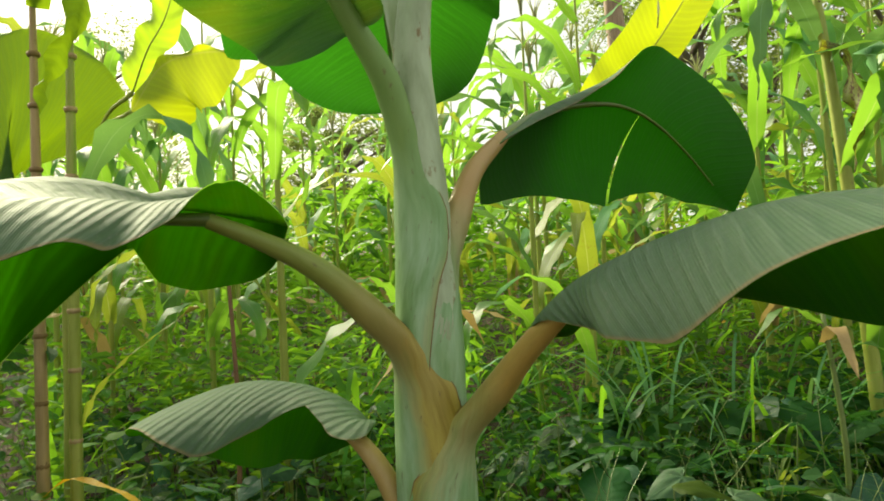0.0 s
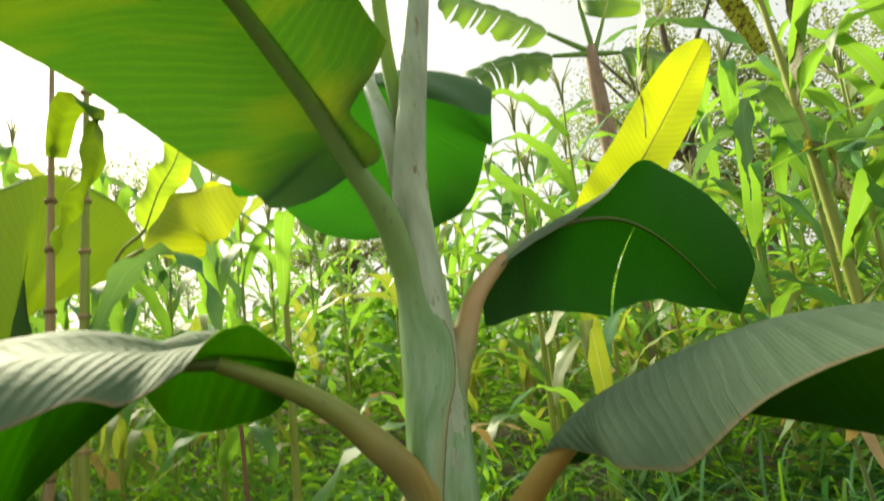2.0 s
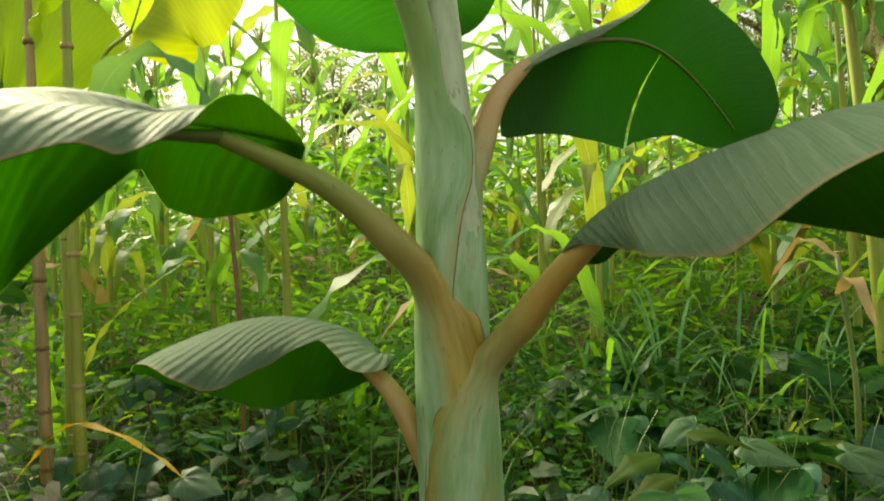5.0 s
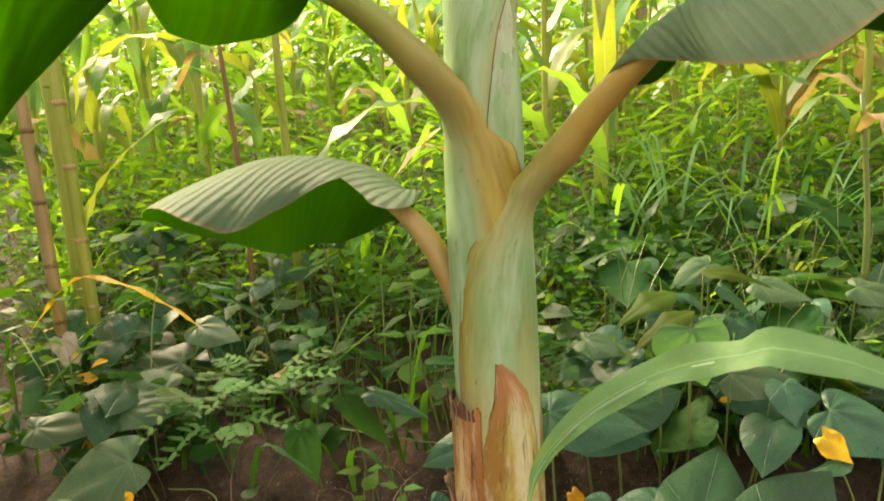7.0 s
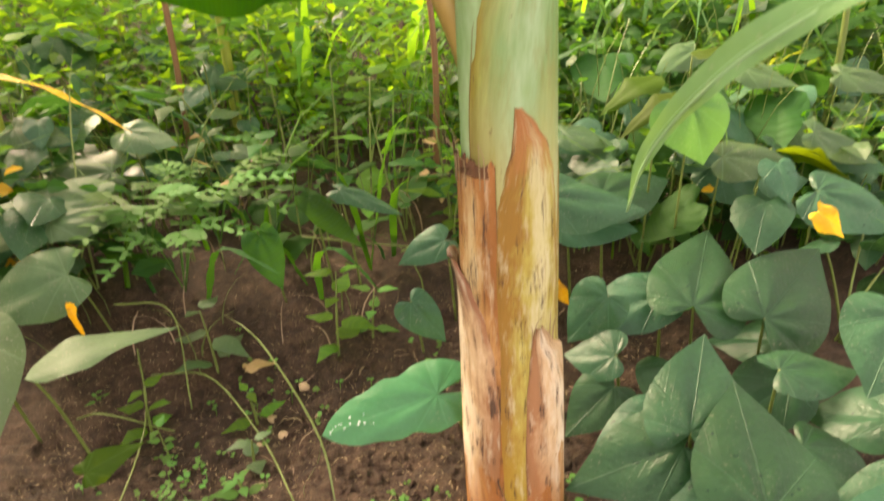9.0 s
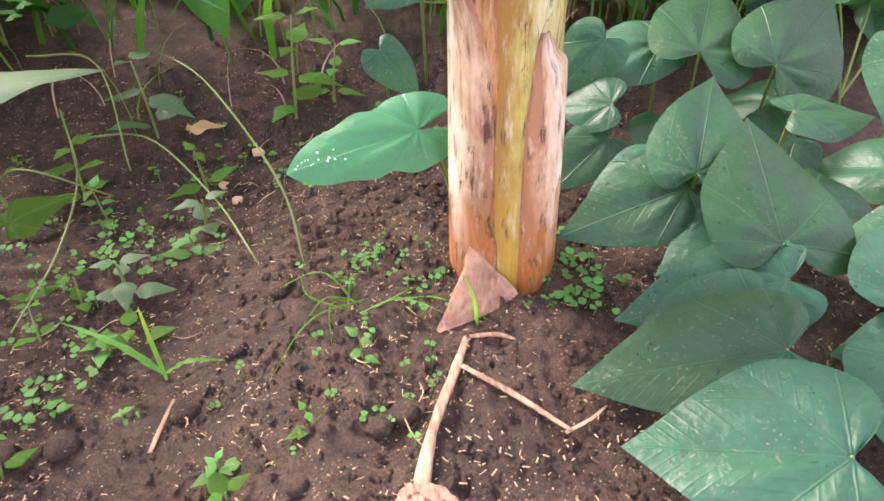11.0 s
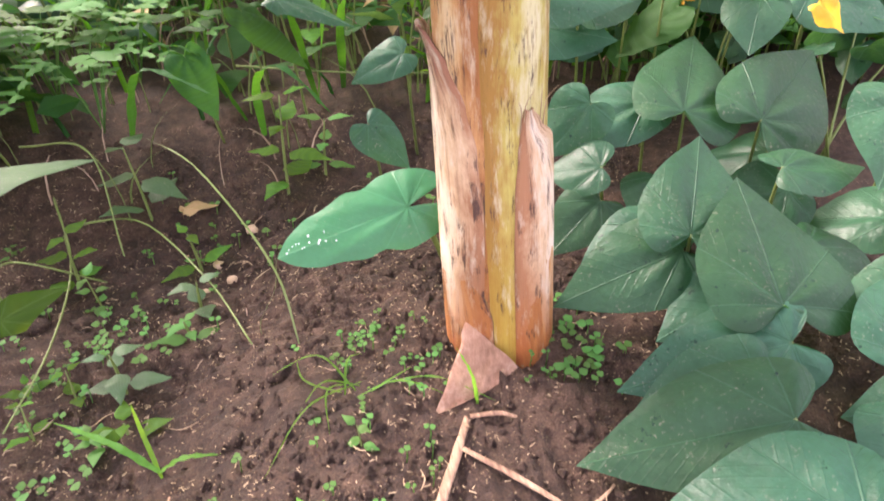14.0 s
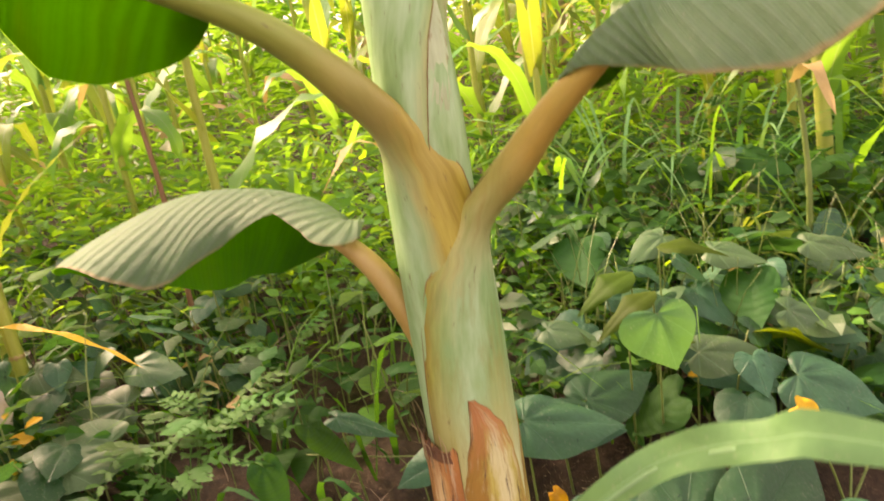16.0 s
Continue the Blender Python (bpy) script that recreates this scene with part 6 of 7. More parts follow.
# crumbs of soil
r = random.Random(13)
verts, faces = [], []
for k in range(20000):
    x, y = r.uniform(-0.8, 0.45), r.uniform(-0.48, 0.62)
    s = 0.0016 + 0.006 * r.random() ** 3
    if noise.noise(Vector((x * 9, y * 9, 2))) < r.uniform(-0.6, 0.3):
        continue
    z = ground_z(x, y) + 0.012 * noise.noise(Vector((x * 13, y * 13, 7))) + 0.007 * noise.noise(Vector((x * 22, y * 22, 9))) + 0.008 * abs(noise.noise(Vector((x * 45, y * 45, 3)))) + s * 0.3
    i = len(verts)
    for d in ((1, 0, 0), (0, 1, 0), (-1, 0, 0), (0, -1, 0), (0.2, 0.1, 0.8), (0, 0, -0.6)):
        verts.append((x + s * (d[0] + r.uniform(-0.35, 0.35)), y + s * (d[1] + r.uniform(-0.35, 0.35)), z + s * (d[2] + r.uniform(-0.25, 0.25))))
    for a, b in ((0, 1), (1, 2), (2, 3), (3, 0)):
        faces += [(i + a, i + b, i + 4), (i + b, i + a, i + 5)]
me = bpy.data.meshes.new("soil_crumbs")
me.from_pydata(verts, [], faces)
me.materials.append(SOIL)
tagged(new("soil_crumbs", me), "loose brown crumbs of soil", "soil", kind="stuff")

# clods and pebbles
r = random.Random(14)
for k, (x, y, s, mat) in enumerate([(-0.385, 0.31, 0.010, STONE), (-0.36, 0.26, 0.009, STONE), (-0.40, 0.245, 0.008, STONE), (-0.33, 0.36, 0.011, STONE)] + [(r.uniform(-0.65, 0.12), r.uniform(-0.38, 0.45), r.uniform(0.006, 0.02), SOIL) for _ in range(40)]):
    bm = bmesh.new()
    bmesh.ops.create_icosphere(bm, subdivisions=2, radius=s)
    for v in bm.verts:
        v.co *= 1 + 0.3 * noise.noise(v.co * (1.2 / s) + Vector((k, 0, 0)))
        v.co.z *= 0.6
    bmesh.ops.translate(bm, verts=bm.verts, vec=(x, y, ground_z(x, y) + s * 0.2))
    ob = part("pebble" if mat is STONE else "soil_clod", bm, mat, None)
    tagged(ob, "tan pebble lying on the soil" if mat is STONE else "crumbly brown clod of soil", "pebble" if mat is STONE else "clod", "pebbles" if mat is STONE else "soil clods")

# dead stalks on the soil
def litter(name, pts, radii, label, mat=STRAW_LYING, flat=0.45, sides=10):
    pts = [(x, y, ground_z(x, y) + z) for x, y, z in pts]
    ob = part(name, tube(pts, radii, 16, sides, flat, 0.25), mat, None)
    return tagged(ob, label, "dead stalk", "dead stalks on the soil")


litter("dead_stalk", [(-0.062, -0.155, 0.008), (-0.085, -0.21, 0.012), (-0.115, -0.275, 0.012), (-0.135, -0.34, 0.008)], (0.0035, 0.0055, 0.005, 0.009), "frayed straw-brown dead leaf stalk on soil")
litter("dead_stalk", [(-0.075, -0.20, 0.012), (-0.03, -0.245, 0.012), (0.018, -0.29, 0.008)], (0.003, 0.0035, 0.0025), "thin straw-coloured dead stick on soil")
litter("dead_stalk", [(0.012, -0.29, 0.006), (0.045, -0.275, 0.006), (0.075, -0.255, 0.008)], (0.0022, 0.0018, 0.001), "thin brown twig on soil")
litter("dead_stalk", [(-0.06, -0.155, 0.008), (-0.03, -0.16, 0.01), (-0.01, -0.165, 0.006)], (0.003, 0.0035, 0.002), "short straw scrap on soil")
litter("dead_stalk", [(-0.402, -0.215, 0.006), (-0.395, -0.18, 0.008), (-0.388, -0.148, 0.01)], (0.0028, 0.0025, 0.002), "cut grey grass stub on soil")

r = random.Random(44)
for k in range(60):
    x, y, a, reach = r.uniform(-0.62, 0.14), r.uniform(-0.36, 0.42), r.uniform(0, 6.28), r.uniform(0.006, 0.022)
    bend = r.uniform(-0.4, 0.4)
    pts = [(x + math.cos(a + bend * q) * reach * (q - 1), y + math.sin(a + bend * q) * reach * (q - 1), 0.006 + 0.003 * r.random()) for q in (0, 1, 2)]
    litter("straw_bit", pts, (0.0006, 0.0008, 0.0004), "short thin straw bit lying on soil", CHAFF if k % 3 else STRAW, 0.8, 5)
# creeping green stems along the edge of the bare patch
for pts in ([(-0.66, 0.46, 0.02), (-0.60, 0.30, 0.05), (-0.58, 0.12, 0.03), (-0.60, -0.02, 0.02)], [(-0.62, 0.40, 0.03), (-0.50, 0.36, 0.06), (-0.38, 0.20, 0.05), (-0.31, 0.06, 0.01)], [(-0.70, 0.50, 0.08), (-0.58, 0.46, 0.10), (-0.52, 0.30, 0.05)],
            [(-0.34, 0.62, 0.10), (-0.15, 0.58, 0.10), (0.05, 0.55, 0.10)], [(-0.72, 0.30, 0.05), (-0.64, 0.24, 0.10), (-0.55, 0.28, 0.02)]):
    litter("creeping_vine", pts, (0.0018, 0.0016, 0.0012), "thin creeping green vine stem over soil", VINE, 1.0, 6)

# crumpled grey-brown end of the frayed stalk
frayed = thing("dry_leaf", (-0.135, -0.345, ground_z(-0.135, -0.345)), "crumpled grey-brown end of a dead stalk", "leaf", "fallen leaves")
for k in range(6):
    a = 3.6 + 0.42 * k
    q = Vector((-0.132, -0.332, ground_z(-0.132, -0.332) + 0.012))
    d = Vector((math.cos(a), math.sin(a), 0)) * (0.03 + 0.006 * (k % 3))
    part("leaf_strip", strap([q, q + d * 0.5 + Vector((0, 0, 0.006 - 0.002 * (k % 2))), q + d + Vector((0, 0, -0.006))], 0.006, n=8, seed=k), STRAW_LYING, frayed)

# fallen and yellow leaves
def loose_leaf(base, tip, w, up, label, mat, place=None):
    ob = thing("yellow_leaf" if mat is ORANGE_LEAF else "dry_leaf", base, label, "leaf", "fallen leaves")
    part("leaf_blade", heart_leaf(base, tip, w, up, 0.25, 0.3, w * 50, 14, 4, 0.09), mat, ob)


loose_leaf((0.570, 0.300, 0.300), (0.620, 0.275, 0.265), 0.055, (0, -0.7, 0.7), "bright yellow dying vine leaf", ORANGE_LEAF)
loose_leaf((0.155, 0.41, 0.135), (0.185, 0.395, 0.10), 0.035, (0, -0.7, 0.7), "small orange dead leaf beside the stem", ORANGE_LEAF)
loose_leaf((0.02, -0.39, 0.02), (0.06, -0.385, 0.022), 0.03, (0, 0, 1), "yellow fallen leaf on soil", ORANGE_LEAF)
loose_leaf((-0.43, 0.37, 0.03), (-0.38, 0.39, 0.035), 0.03, (0, -0.3, 1), "curled brown dead leaf on soil", DRY_LEAF)
loose_leaf((-0.61, 0.09, 0.05), (-0.54, 0.13, 0.075), 0.05, (0, -0.6, 0.7), "withered brown leaf by the soil", HEART_OLIVE)
loose_leaf((-1.04, 0.75, 0.375), (-1.015, 0.735, 0.285), 0.075, (0.1, -1, 0.2), "crumpled whitish dead leaf hanging beside a maize cane", DEAD_PALE)
loose_leaf((-0.70, 0.34, 0.19), (-0.69, 0.33, 0.11), 0.016, (0, -1, 0.2), "hanging yellow dead leaf", ORANGE_LEAF)

# grass blades lying over the soil
def lone_blade(pts, w, label, mat=GRASS, up=(0, 0, 1)):
    ob = thing("grass_sprig", pts[0], label, "grass", "single grass blades")
    part("blade", strap([Vector(p) for p in pts], w, n=16, up=up), mat, ob)


lone_blade([(-0.389, -0.146, 0.0), (-0.44, -0.115, 0.02), (-0.515, -0.065, 0.015)], 0.0042, "short green grass blade on soil", HERB)
lone_blade([(-0.389, -0.146, 0.0), (-0.36, -0.148, 0.018), (-0.324, -0.145, 0.012)], 0.0038, "short green grass blade on soil", HERB)
lone_blade([(-0.389, -0.146, -0.01), (-0.405, -0.115, 0.03), (-0.412, -0.10, 0.06)], 0.0026, "short green grass blade on soil", HERB)
tuft_r = random.Random(9)
for a, reach in ((2.6, 0.085), (2.2, 0.06), (3.5, 0.05), (-0.35, 0.10), (-0.2, 0.075), (3.9, 0.10), (1.2, 0.045), (0.4, 0.05), (4.4, 0.055)):
    q = Vector((-0.175 + tuft_r.uniform(-0.02, 0.02), -0.085 + tuft_r.uniform(-0.02, 0.02), 0.0))
    d = Vector((math.cos(a), math.sin(a), 0)) * reach * 1.5
    side = Vector((-d.y, d.x, 0)) * tuft_r.uniform(-0.25, 0.25)
    lone_blade([(p.x, p.y, ground_z(p.x, p.y) + h) for p, h in ((q, -0.002), (q + d * 0.5 + side, tuft_r.uniform(0.008, 0.03)), (q + d, 0.009))], 0.0014, "thin pale green grass blade sprawling on soil", HERB)
lone_blade([(-0.045, -0.13, 0.01), (-0.05, -0.12, 0.05), (-0.065, -0.11, 0.085)], 0.0025, "upright green grass blade by the stem")
lone_blade([(-0.245, 0.03, -0.01), (-0.27, 0.10, 0.08), (-0.36, 0.22, 0.17), (-0.44, 0.30, 0.19)], 0.0016, "thin green stalk leaning over soil", VINE)
lone_blade([(-0.252, 0.026, 0.138), (-0.262, 0.03, 0.09), (-0.29, 0.05, 0.03), (-0.295, 0.06, -0.005)], 0.0008, "hair-thin tendril between leaf and soil", VINE)
for pts in ([(-0.30, 0.52, 0.08), (-0.29, 0.46, 0.20), (-0.24, 0.40, 0.24), (-0.17, 0.36, 0.17)], [(-0.33, 0.55, 0.1), (-0.38, 0.50, 0.24), (-0.46, 0.46, 0.28)], [(-0.52, 0.5, 0.1), (-0.46, 0.44, 0.24), (-0.34, 0.36, 0.22)], [(-0.15, 0.62, 0.12), (-0.13, 0.55, 0.30), (-0.02, 0.5, 0.34)],
            [(-0.2, 0.6, 0.1), (-0.24, 0.55, 0.33), (-0.33, 0.52, 0.42)], [(-0.2, 0.62, 0.1), (-0.15, 0.6, 0.36), (-0.1, 0.56, 0.44), (-0.04, 0.5, 0.42)]):
    lone_blade(pts, 0.008, "green grass blade arching over the bank", HERB_SHADED)

# long maize leaf that reaches in from beside the viewer
reaching = thing("maize_leaf", (0.302, -0.445, 0.624), "long pale green maize leaf reaching over the vines", "maize leaf")
reach_line = [Vector(p) for p in ((0.302, -0.445, 0.624), (0.232, -0.445, 0.724), (0.171, -0.42, 0.744), (0.15, -0.4, 0.734), (0.128, -0.38, 0.722), (0.103, -0.36, 0.704), (0.073, -0.355, 0.685), (0.053, -0.35, 0.666), (0.037, -0.34, 0.642), (0.025, -0.335, 0.618), (0.019, -0.33, 0.586))]
part("leaf_blade", strap(reach_line, 0.0125, n=40, up=(0.15, -0.75, 0.65)), CORN_PALE, reaching)
part("midrib", tube([p + Vector((0, -0.001, -0.0035)) for p in reach_line], (0.0022, 0.0018, 0.0008), 40, 6), CORN_PALE, reaching, "paler raised midrib")


# ---- larger plants round about ----
canes = [build_corn(31, 2.3, 0, on(-1.135, 0.90), "tall cane-like maize plant with few leaves", "maize canes", CORN, 0.0175, (-0.04, 0.06), STALK_DRY, 0.17),
         build_corn(33, 2.4, 0, on(-1.05, 0.91), "tall yellow-green maize cane with few leaves", "maize canes", CORN, 0.0175, (0.0, 0.04), None, 0.17)]


def side_leaf(owner, pts, w, mat, label, fold=18):
    part("leaf", strap([Vector(p) for p in pts], w, n=20, fold=fold), mat, owner, label)


side_leaf(canes[1], [(-1.05, 0.95, 1.22), (-0.98, 0.94, 1.36), (-0.90, 0.92, 1.445), (-0.80, 0.90, 1.472), (-0.72, 0.88, 1.425), (-0.672, 0.88, 1.36), (-0.645, 0.88, 1.25), (-0.642, 0.88, 1.12), (-0.64, 0.88, 1.0)], 0.05, CORN_PALE, "arching grey-green leaf")
side_leaf(canes[0], [(-1.14, 0.93, 1.80), (-1.06, 0.86, 1.93), (-0.97, 0.85, 1.90), (-0.975, 0.85, 1.76), (-1.025, 0.85, 1.64), (-1.075, 0.85, 1.55), (-1.09, 0.85, 1.47)], 0.052, BANANA_HANG, "limp yellow-green leaf", 8)
side_leaf(canes[0], [(-1.215, 0.85, 0.33), (-1.134, 0.87, 0.433), (-1.04, 0.86, 0.503), (-0.90, 0.82, 0.489), (-0.786, 0.80, 0.436), (-0.689, 0.76, 0.385)], 0.013, ORANGE_LEAF, "withered orange-yellow leaf bent over")
side_leaf(canes[1], [(-1.04, 0.92, 0.62), (-0.98, 0.9, 0.72), (-0.88, 0.9, 0.82), (-0.75, 0.95, 0.92)], 0.012, CORN_YELLOW, "thin yellow-green leaf")

strap_corn = build_corn(35, 1.9, 5, on(-0.62, 1.42), "maize plant with a hanging grey-green leaf", "maize canes", None, 0.016)
side_leaf(strap_corn, [(-0.62, 1.40, 1.35), (-0.57, 1.28, 1.60), (-0.49, 1.14, 1.61), (-0.44, 1.10, 1.54), (-0.416, 1.10, 1.424), (-0.421, 1.10, 1.303), (-0.469, 1.10, 1.19)], 0.034, CORN, "hanging grey-green leaf")

# second banana plant behind on the left, and one on the right, seen by their leaves
def back_banana(place, height, leaves, label, radius=0.05):
    ob = thing("banana_plant", place, label, "banana plant", "banana plants behind")
    b = Vector(place)
    part("pseudostem", tube([b + Vector((0, 0, -0.05)), b + Vector((0.01, 0, height * 0.5)), b + Vector((0, 0, height))], (radius, radius * 0.8, radius * 0.5), 16, 14), STALK, ob)
    for spine, w, mat, a0, a1, up in leaves:
        w = w if isinstance(w, tuple) else (w, w)
        spine = [Vector(p) for p in spine]
        part("petiole", tube([b + Vector((0, 0, height * 0.8)), spine[0].lerp(b + Vector((0, 0, height)), 0.45) + Vector((0, 0, 0.04)), spine[0]], (radius * 0.4, radius * 0.24, 0.007), 10, 8), STALK, ob)
        lf = part("leaf_blade", blade(spine, (w[0],), (w[1],), up, (a0,), (a1,), (a0,), (a1,), 30, 6, lambda u: oval(u, 0.15, 0.5), 0.015, 3.0, 0.15, w[1] * 9), mat, ob)
        if min(w) > 0.05:
            part("midrib", tube(spine, (0.0028, 0.002, 0.001), 20, 6), STALK, lf)
    return ob


back_banana(on(-2.05, 1.75), 1.45, [
    ([(-2.05, 1.56, 1.86), (-1.80, 1.52, 1.93), (-1.56, 1.50, 1.95), (-1.36, 1.50, 1.86), (-1.24, 1.50, 1.74), (-1.18, 1.50, 1.60)], (0.03, 0.80), BANANA_HANG, 4, -14, (0.0, -1, 0.2)),
], "banana plant with a broad hanging green leaf behind maize canes")
back_banana(on(-1.30, 1.27), 1.15, [
    ([(-0.955, 1.08, 1.53), (-0.849, 1.05, 1.648), (-0.737, 1.05, 1.684), (-0.60, 1.06, 1.684)], (0.02, 0.19), BANANA_YELLOW, 4, -14, (0, -1, 0.25)),
    ([(-0.97, 1.12, 1.60), (-0.91, 1.10, 1.72), (-0.85, 1.10, 1.82), (-0.80, 1.10, 1.98)], (0.06, 0.06), BANANA_FAR, 5, -20, (0.1, -1, 0.2)),
], "small banana plant with backlit yellow leaves", 0.022)
back_banana(on(0.47, 1.95), 1.15, [
    ([(0.50, 1.72, 1.50), (0.62, 1.68, 1.66), (0.74, 1.65, 1.80), (0.90, 1.61, 2.03), (1.03, 1.61, 2.22)], (0.135, 0.10), BANANA_YELLOW, 16, 4, (0.35, -0.85, 0.25)),
], "young banana plant with one bright yellow upright leaf", 0.016)

# tall maize close by on the right
near_corn = [build_corn(51, 2.6, 7, on(1.40, 1.52), "tall maize plant leaning over with broad leaves", "maize on the right", None, 0.026, (-0.22, 0.02)),
             build_corn(52, 2.3, 10, on(1.55, 2.0), "tall maize plant with arching leaves", "maize on the right", None, 0.018, (-0.1, 0.0)),
             build_corn(53, 2.2, 10, on(2.0, 2.1), "tall maize plant with arching leaves", "maize on the right", None, 0.018, (0.05, 0.0)),
             build_corn(54, 2.4, 9, on(1.85, 1.45), "tall maize plant with arching leaves", "maize on the right", None, 0.018, (0.1, 0.0))]
side_leaf(near_corn[0], [(1.22, 1.54, 2.3), (1.28, 1.47, 2.55), (1.325, 1.45, 2.45), (1.275, 1.45, 2.07), (1.24, 1.45, 1.85)], 0.06, CORN_SPECKLED, "brown-speckled drooping leaf", 6)
side_leaf(near_corn[0], [(1.27, 1.54, 1.70), (1.305, 1.46, 1.70), (1.335, 1.45, 1.48), (1.315, 1.45, 1.27)], 0.05, CORN_SPECKLED, "brown-speckled drooping leaf", 6)
side_leaf(near_corn[0], [(1.20, 1.54, 2.1), (1.06, 1.47, 2.36), (0.93, 1.45, 2.36), (0.82, 1.45, 2.25), (0.73, 1.45, 2.06), (0.705, 1.45, 1.80)], 0.05, CORN_SPECKLED, "brown-speckled drooping leaf", 6)
side_leaf(near_corn[0], [(1.20, 1.54, 2.35), (1.0, 1.48, 2.65), (0.80, 1.45, 2.62), (0.765, 1.45, 2.29), (0.70, 1.45, 2.0)], 0.045, CORN, "yellow-green drooping leaf", 6)
side_leaf(near_corn[0], [(1.27, 1.54, 1.75), (1.15, 1.45, 1.90), (1.05, 1.42, 1.86), (1.02, 1.40, 1.70), (1.0, 1.40, 1.52)], 0.045, CORN_PALE, "grey-green drooping leaf")
side_leaf(near_corn[3], [(1.85, 1.45, 1.45), (1.60, 1.30, 1.62), (1.36, 1.2, 1.63), (1.15, 1.2, 1.615), (0.96, 1.2, 1.56)], 0.02, CORN, "narrow green leaf held out flat")
side_leaf(near_corn[3], [(1.84, 1.45, 1.3), (1.65, 1.35, 1.55), (1.45, 1.30, 1.62), (1.30, 1.30, 1.64), (1.36, 1.29, 1.45), (1.40, 1.28, 1.30)], 0.07, CORN_PALE, "broad pale leaf bent over", 6)

# tall weeds with reddish stems
for k, (x, y, h) in enumerate(((-0.71, 1.19, 1.0), (-0.03, 1.05, 0.72), (1.0, 1.0, 0.75))):
    b = Vector(on(x, y))
    ob = thing("tall_weed", b, "tall weed with a bare reddish stem", "weed", "tall weeds")
    part("stem", tube([b, b + Vector((0.01, 0, h * 0.5)), b + Vector((-0.02, 0.02, h))], (0.009, 0.008, 0.006), 10, 8), RED_STEM if k < 2 else VINE, ob)
    for j in range(4):
        a = 1.3 * j + k
        q = b + Vector((-0.02, 0.02, h - 0.05 * j))
        d = Vector((math.cos(a), math.sin(a), -0.3)) * 0.22
        part("leaf", strap([q, q + d * 0.5 + Vector((0, 0, 0.08)), q + d], 0.02, n=8), CORN if j % 2 else DRY_LEAF, ob)

# far banana tree against the sky
def far_banana():
    x, y = 1.45, 5.8
    b = Vector(on(x, y))
    ob = thing("banana_tree", b, "tall banana tree with torn leaves against the sky", "banana tree")
    part("trunk", tube([b, b + Vector((0.05, 0, 1.8)), b + Vector((-0.02, 0, 2.9)), b + Vector((-0.05, 0, 3.7))], (0.13, 0.11, 0.09, 0.06), 16, 12, 1, 0.1), STRAW, ob)
    t = b + Vector((-0.02, 0, 3.62))
    r = random.Random(3)
    for k, (dx, dz, length, droop) in enumerate(((-1, 0.55, 1.75, 0.2), (-0.2, 1.1, 2.0, 0.1), (0.4, 1.0, 1.35, 0.2), (-1, 0.02, 1.45, 0.45), (0.9, -0.1, 0.9, 0.4))):
        d = Vector((dx, r.uniform(-0.3, 0.1), dz)).normalized() * length
        sp = [t, t + d * 0.3, t + d * 0.65 + Vector((0, 0, -droop * 0.12)), t + d + Vector((0, 0, -droop * 0.6))]
        part("petiole", tube(sp[:2], (0.035, 0.02), 6, 8), PETIOLE_GREEN, ob)
        slits = tuple((s, r.uniform(0.12, 0.92)) for s in (-1, 1) for _ in range(7))
        part("leaf_blade", blade(sp[1:], (0.36,), (0.36,), (0, -0.8, 0.7), (15,), (-55,), (15,), (-55,), 44, 4, lambda u: oval(u, 0.1, 0.3), 0.03, 6.0, 0.2, k, None, slits), BANANA_TORN, ob)


far_banana()


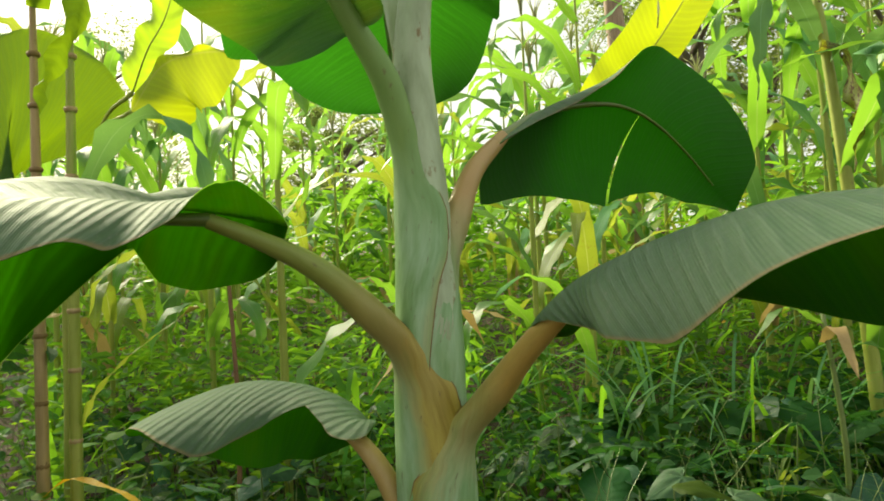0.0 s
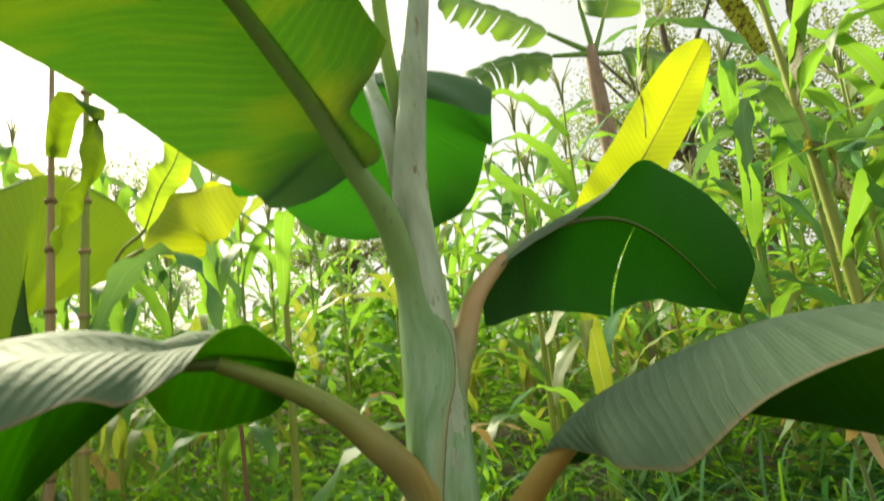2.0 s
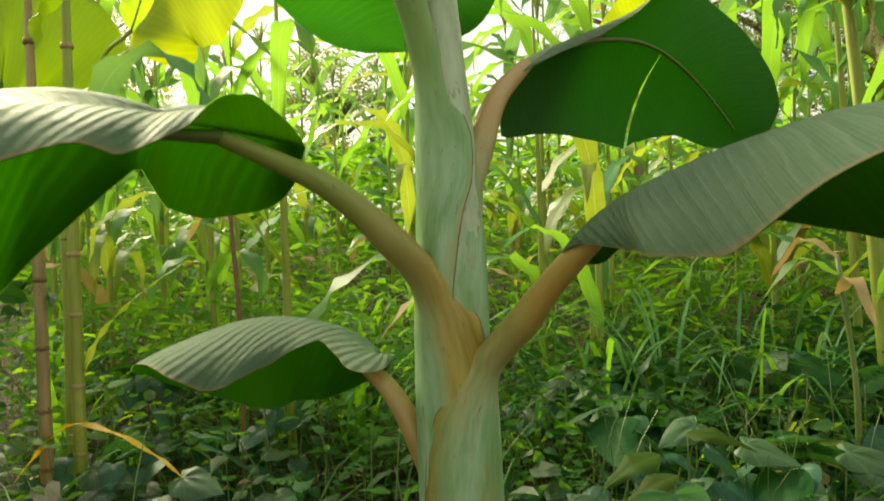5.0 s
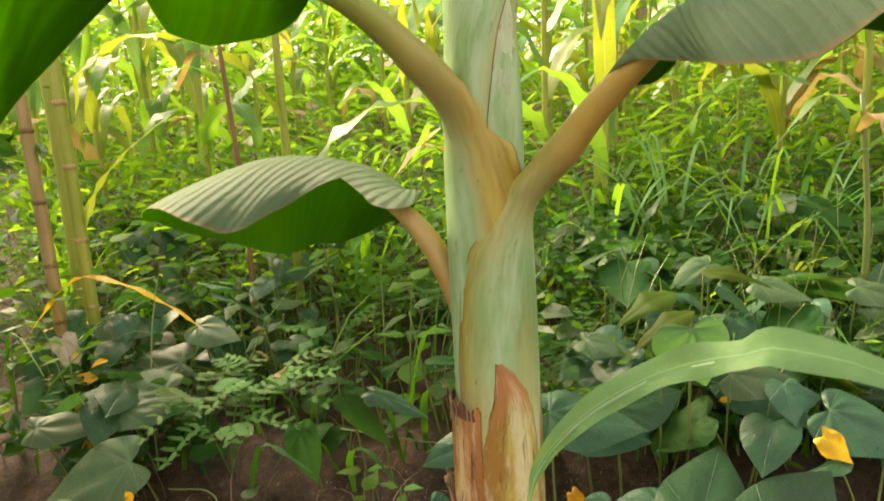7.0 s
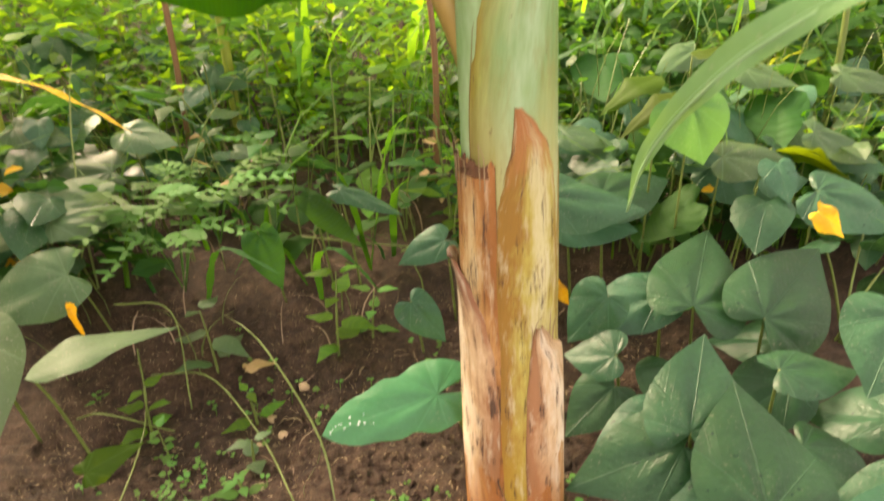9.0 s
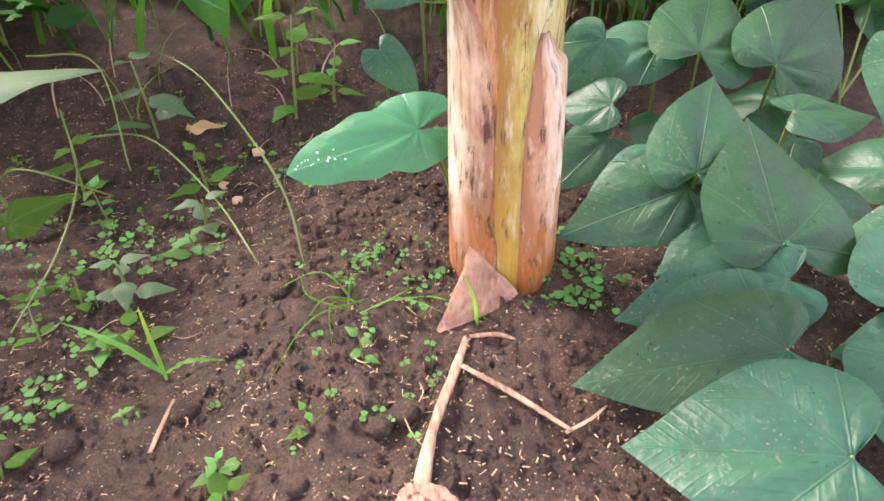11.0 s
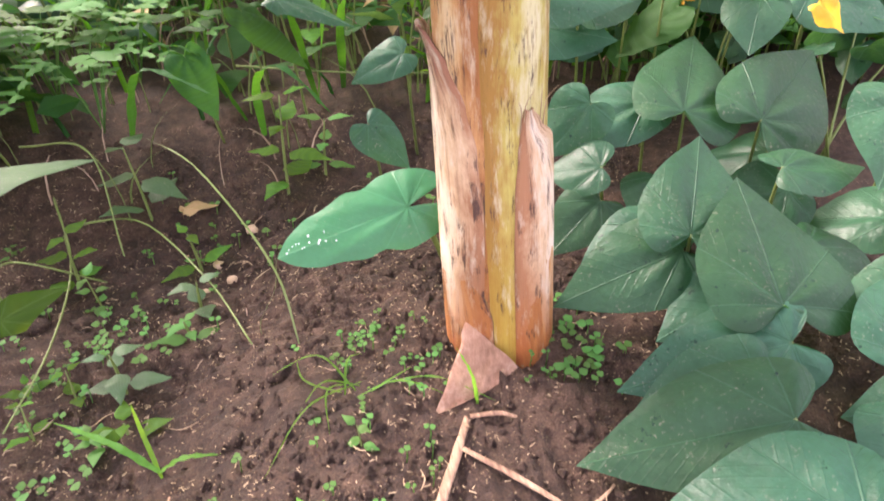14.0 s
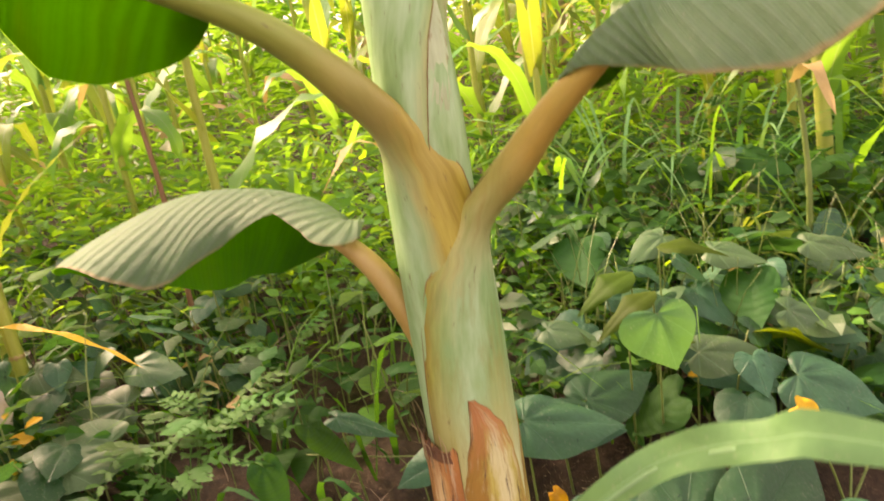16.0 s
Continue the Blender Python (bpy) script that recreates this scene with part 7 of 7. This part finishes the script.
# trees behind the field
def leafy_tree(place, height, spread, seed, label, low=0.35, lean=(0.0, 0.0)):
    r = random.Random(seed)
    b = Vector(place)
    ob = thing("tree", place, label, "tree", "trees behind the field")
    over = Vector((*lean, 0))
    trunk = tube([b, b + Vector((0.1, 0, height * 0.4)) + over * 0.15, b + Vector((0, 0.1, height * 0.85)) + over], (0.16, 0.12, 0.05), 10, 8, 1, 0.1)
    for k in range(8):
        a = r.uniform(0, 6.28)
        s = b + over + Vector((0, 0, height * r.uniform(low, max(low, 0.75))))
        tube([s, s + Vector((math.cos(a), math.sin(a), 0.7)) * spread * 0.4, s + Vector((math.cos(a) * spread * 0.9, math.sin(a) * spread * 0.9, height * 0.2))], (0.06, 0.04, 0.015), 6, 6, bm=trunk)
    part("trunk", trunk, BARK, ob)
    verts, faces = [], []
    for k in range(60):
        a, f, q = r.uniform(0, 6.28), r.uniform(0, 1) ** 0.5, r.uniform(low, 1.05)
        c = b + over + Vector((math.cos(a) * f * spread, math.sin(a) * f * spread, height * q))
        for j in range(210):
            p = c + Vector((r.gauss(0, 0.17), r.gauss(0, 0.17), r.gauss(0, 0.13))) * spread * 0.7
            d, e = Vector((r.gauss(0, 1), r.gauss(0, 1), r.gauss(0, 0.6))).normalized() * 0.045, Vector((r.gauss(0, 1), r.gauss(0, 1), r.gauss(0, 1))).normalized() * 0.024
            i = len(verts)
            verts += [p - d, p + e, p + d, p - e]
            faces.append((i, i + 1, i + 2, i + 3))
    me = bpy.data.meshes.new("crown")
    me.from_pydata([tuple(v) for v in verts], [], faces)
    me.materials.append(TREE_LEAF)
    crown = new("crown", me)
    crown.parent = ob
    crown.matrix_parent_inverse = Matrix.Translation(-b)
    return ob


for k, (x, y, h, s) in enumerate(((3.6, 10.5, 7.2, 1.5), (5.0, 11.5, 5.2, 1.9), (7.2, 11, 5.5, 2.0), (-2.9, 13, 3.3, 1.2), (-9, 14, 5, 2.4), (10, 14, 6, 2.4), (4.6, 17, 6, 2.5))):
    leafy_tree(on(x, y), h, s, k, "leafy tree at the far edge of the field")
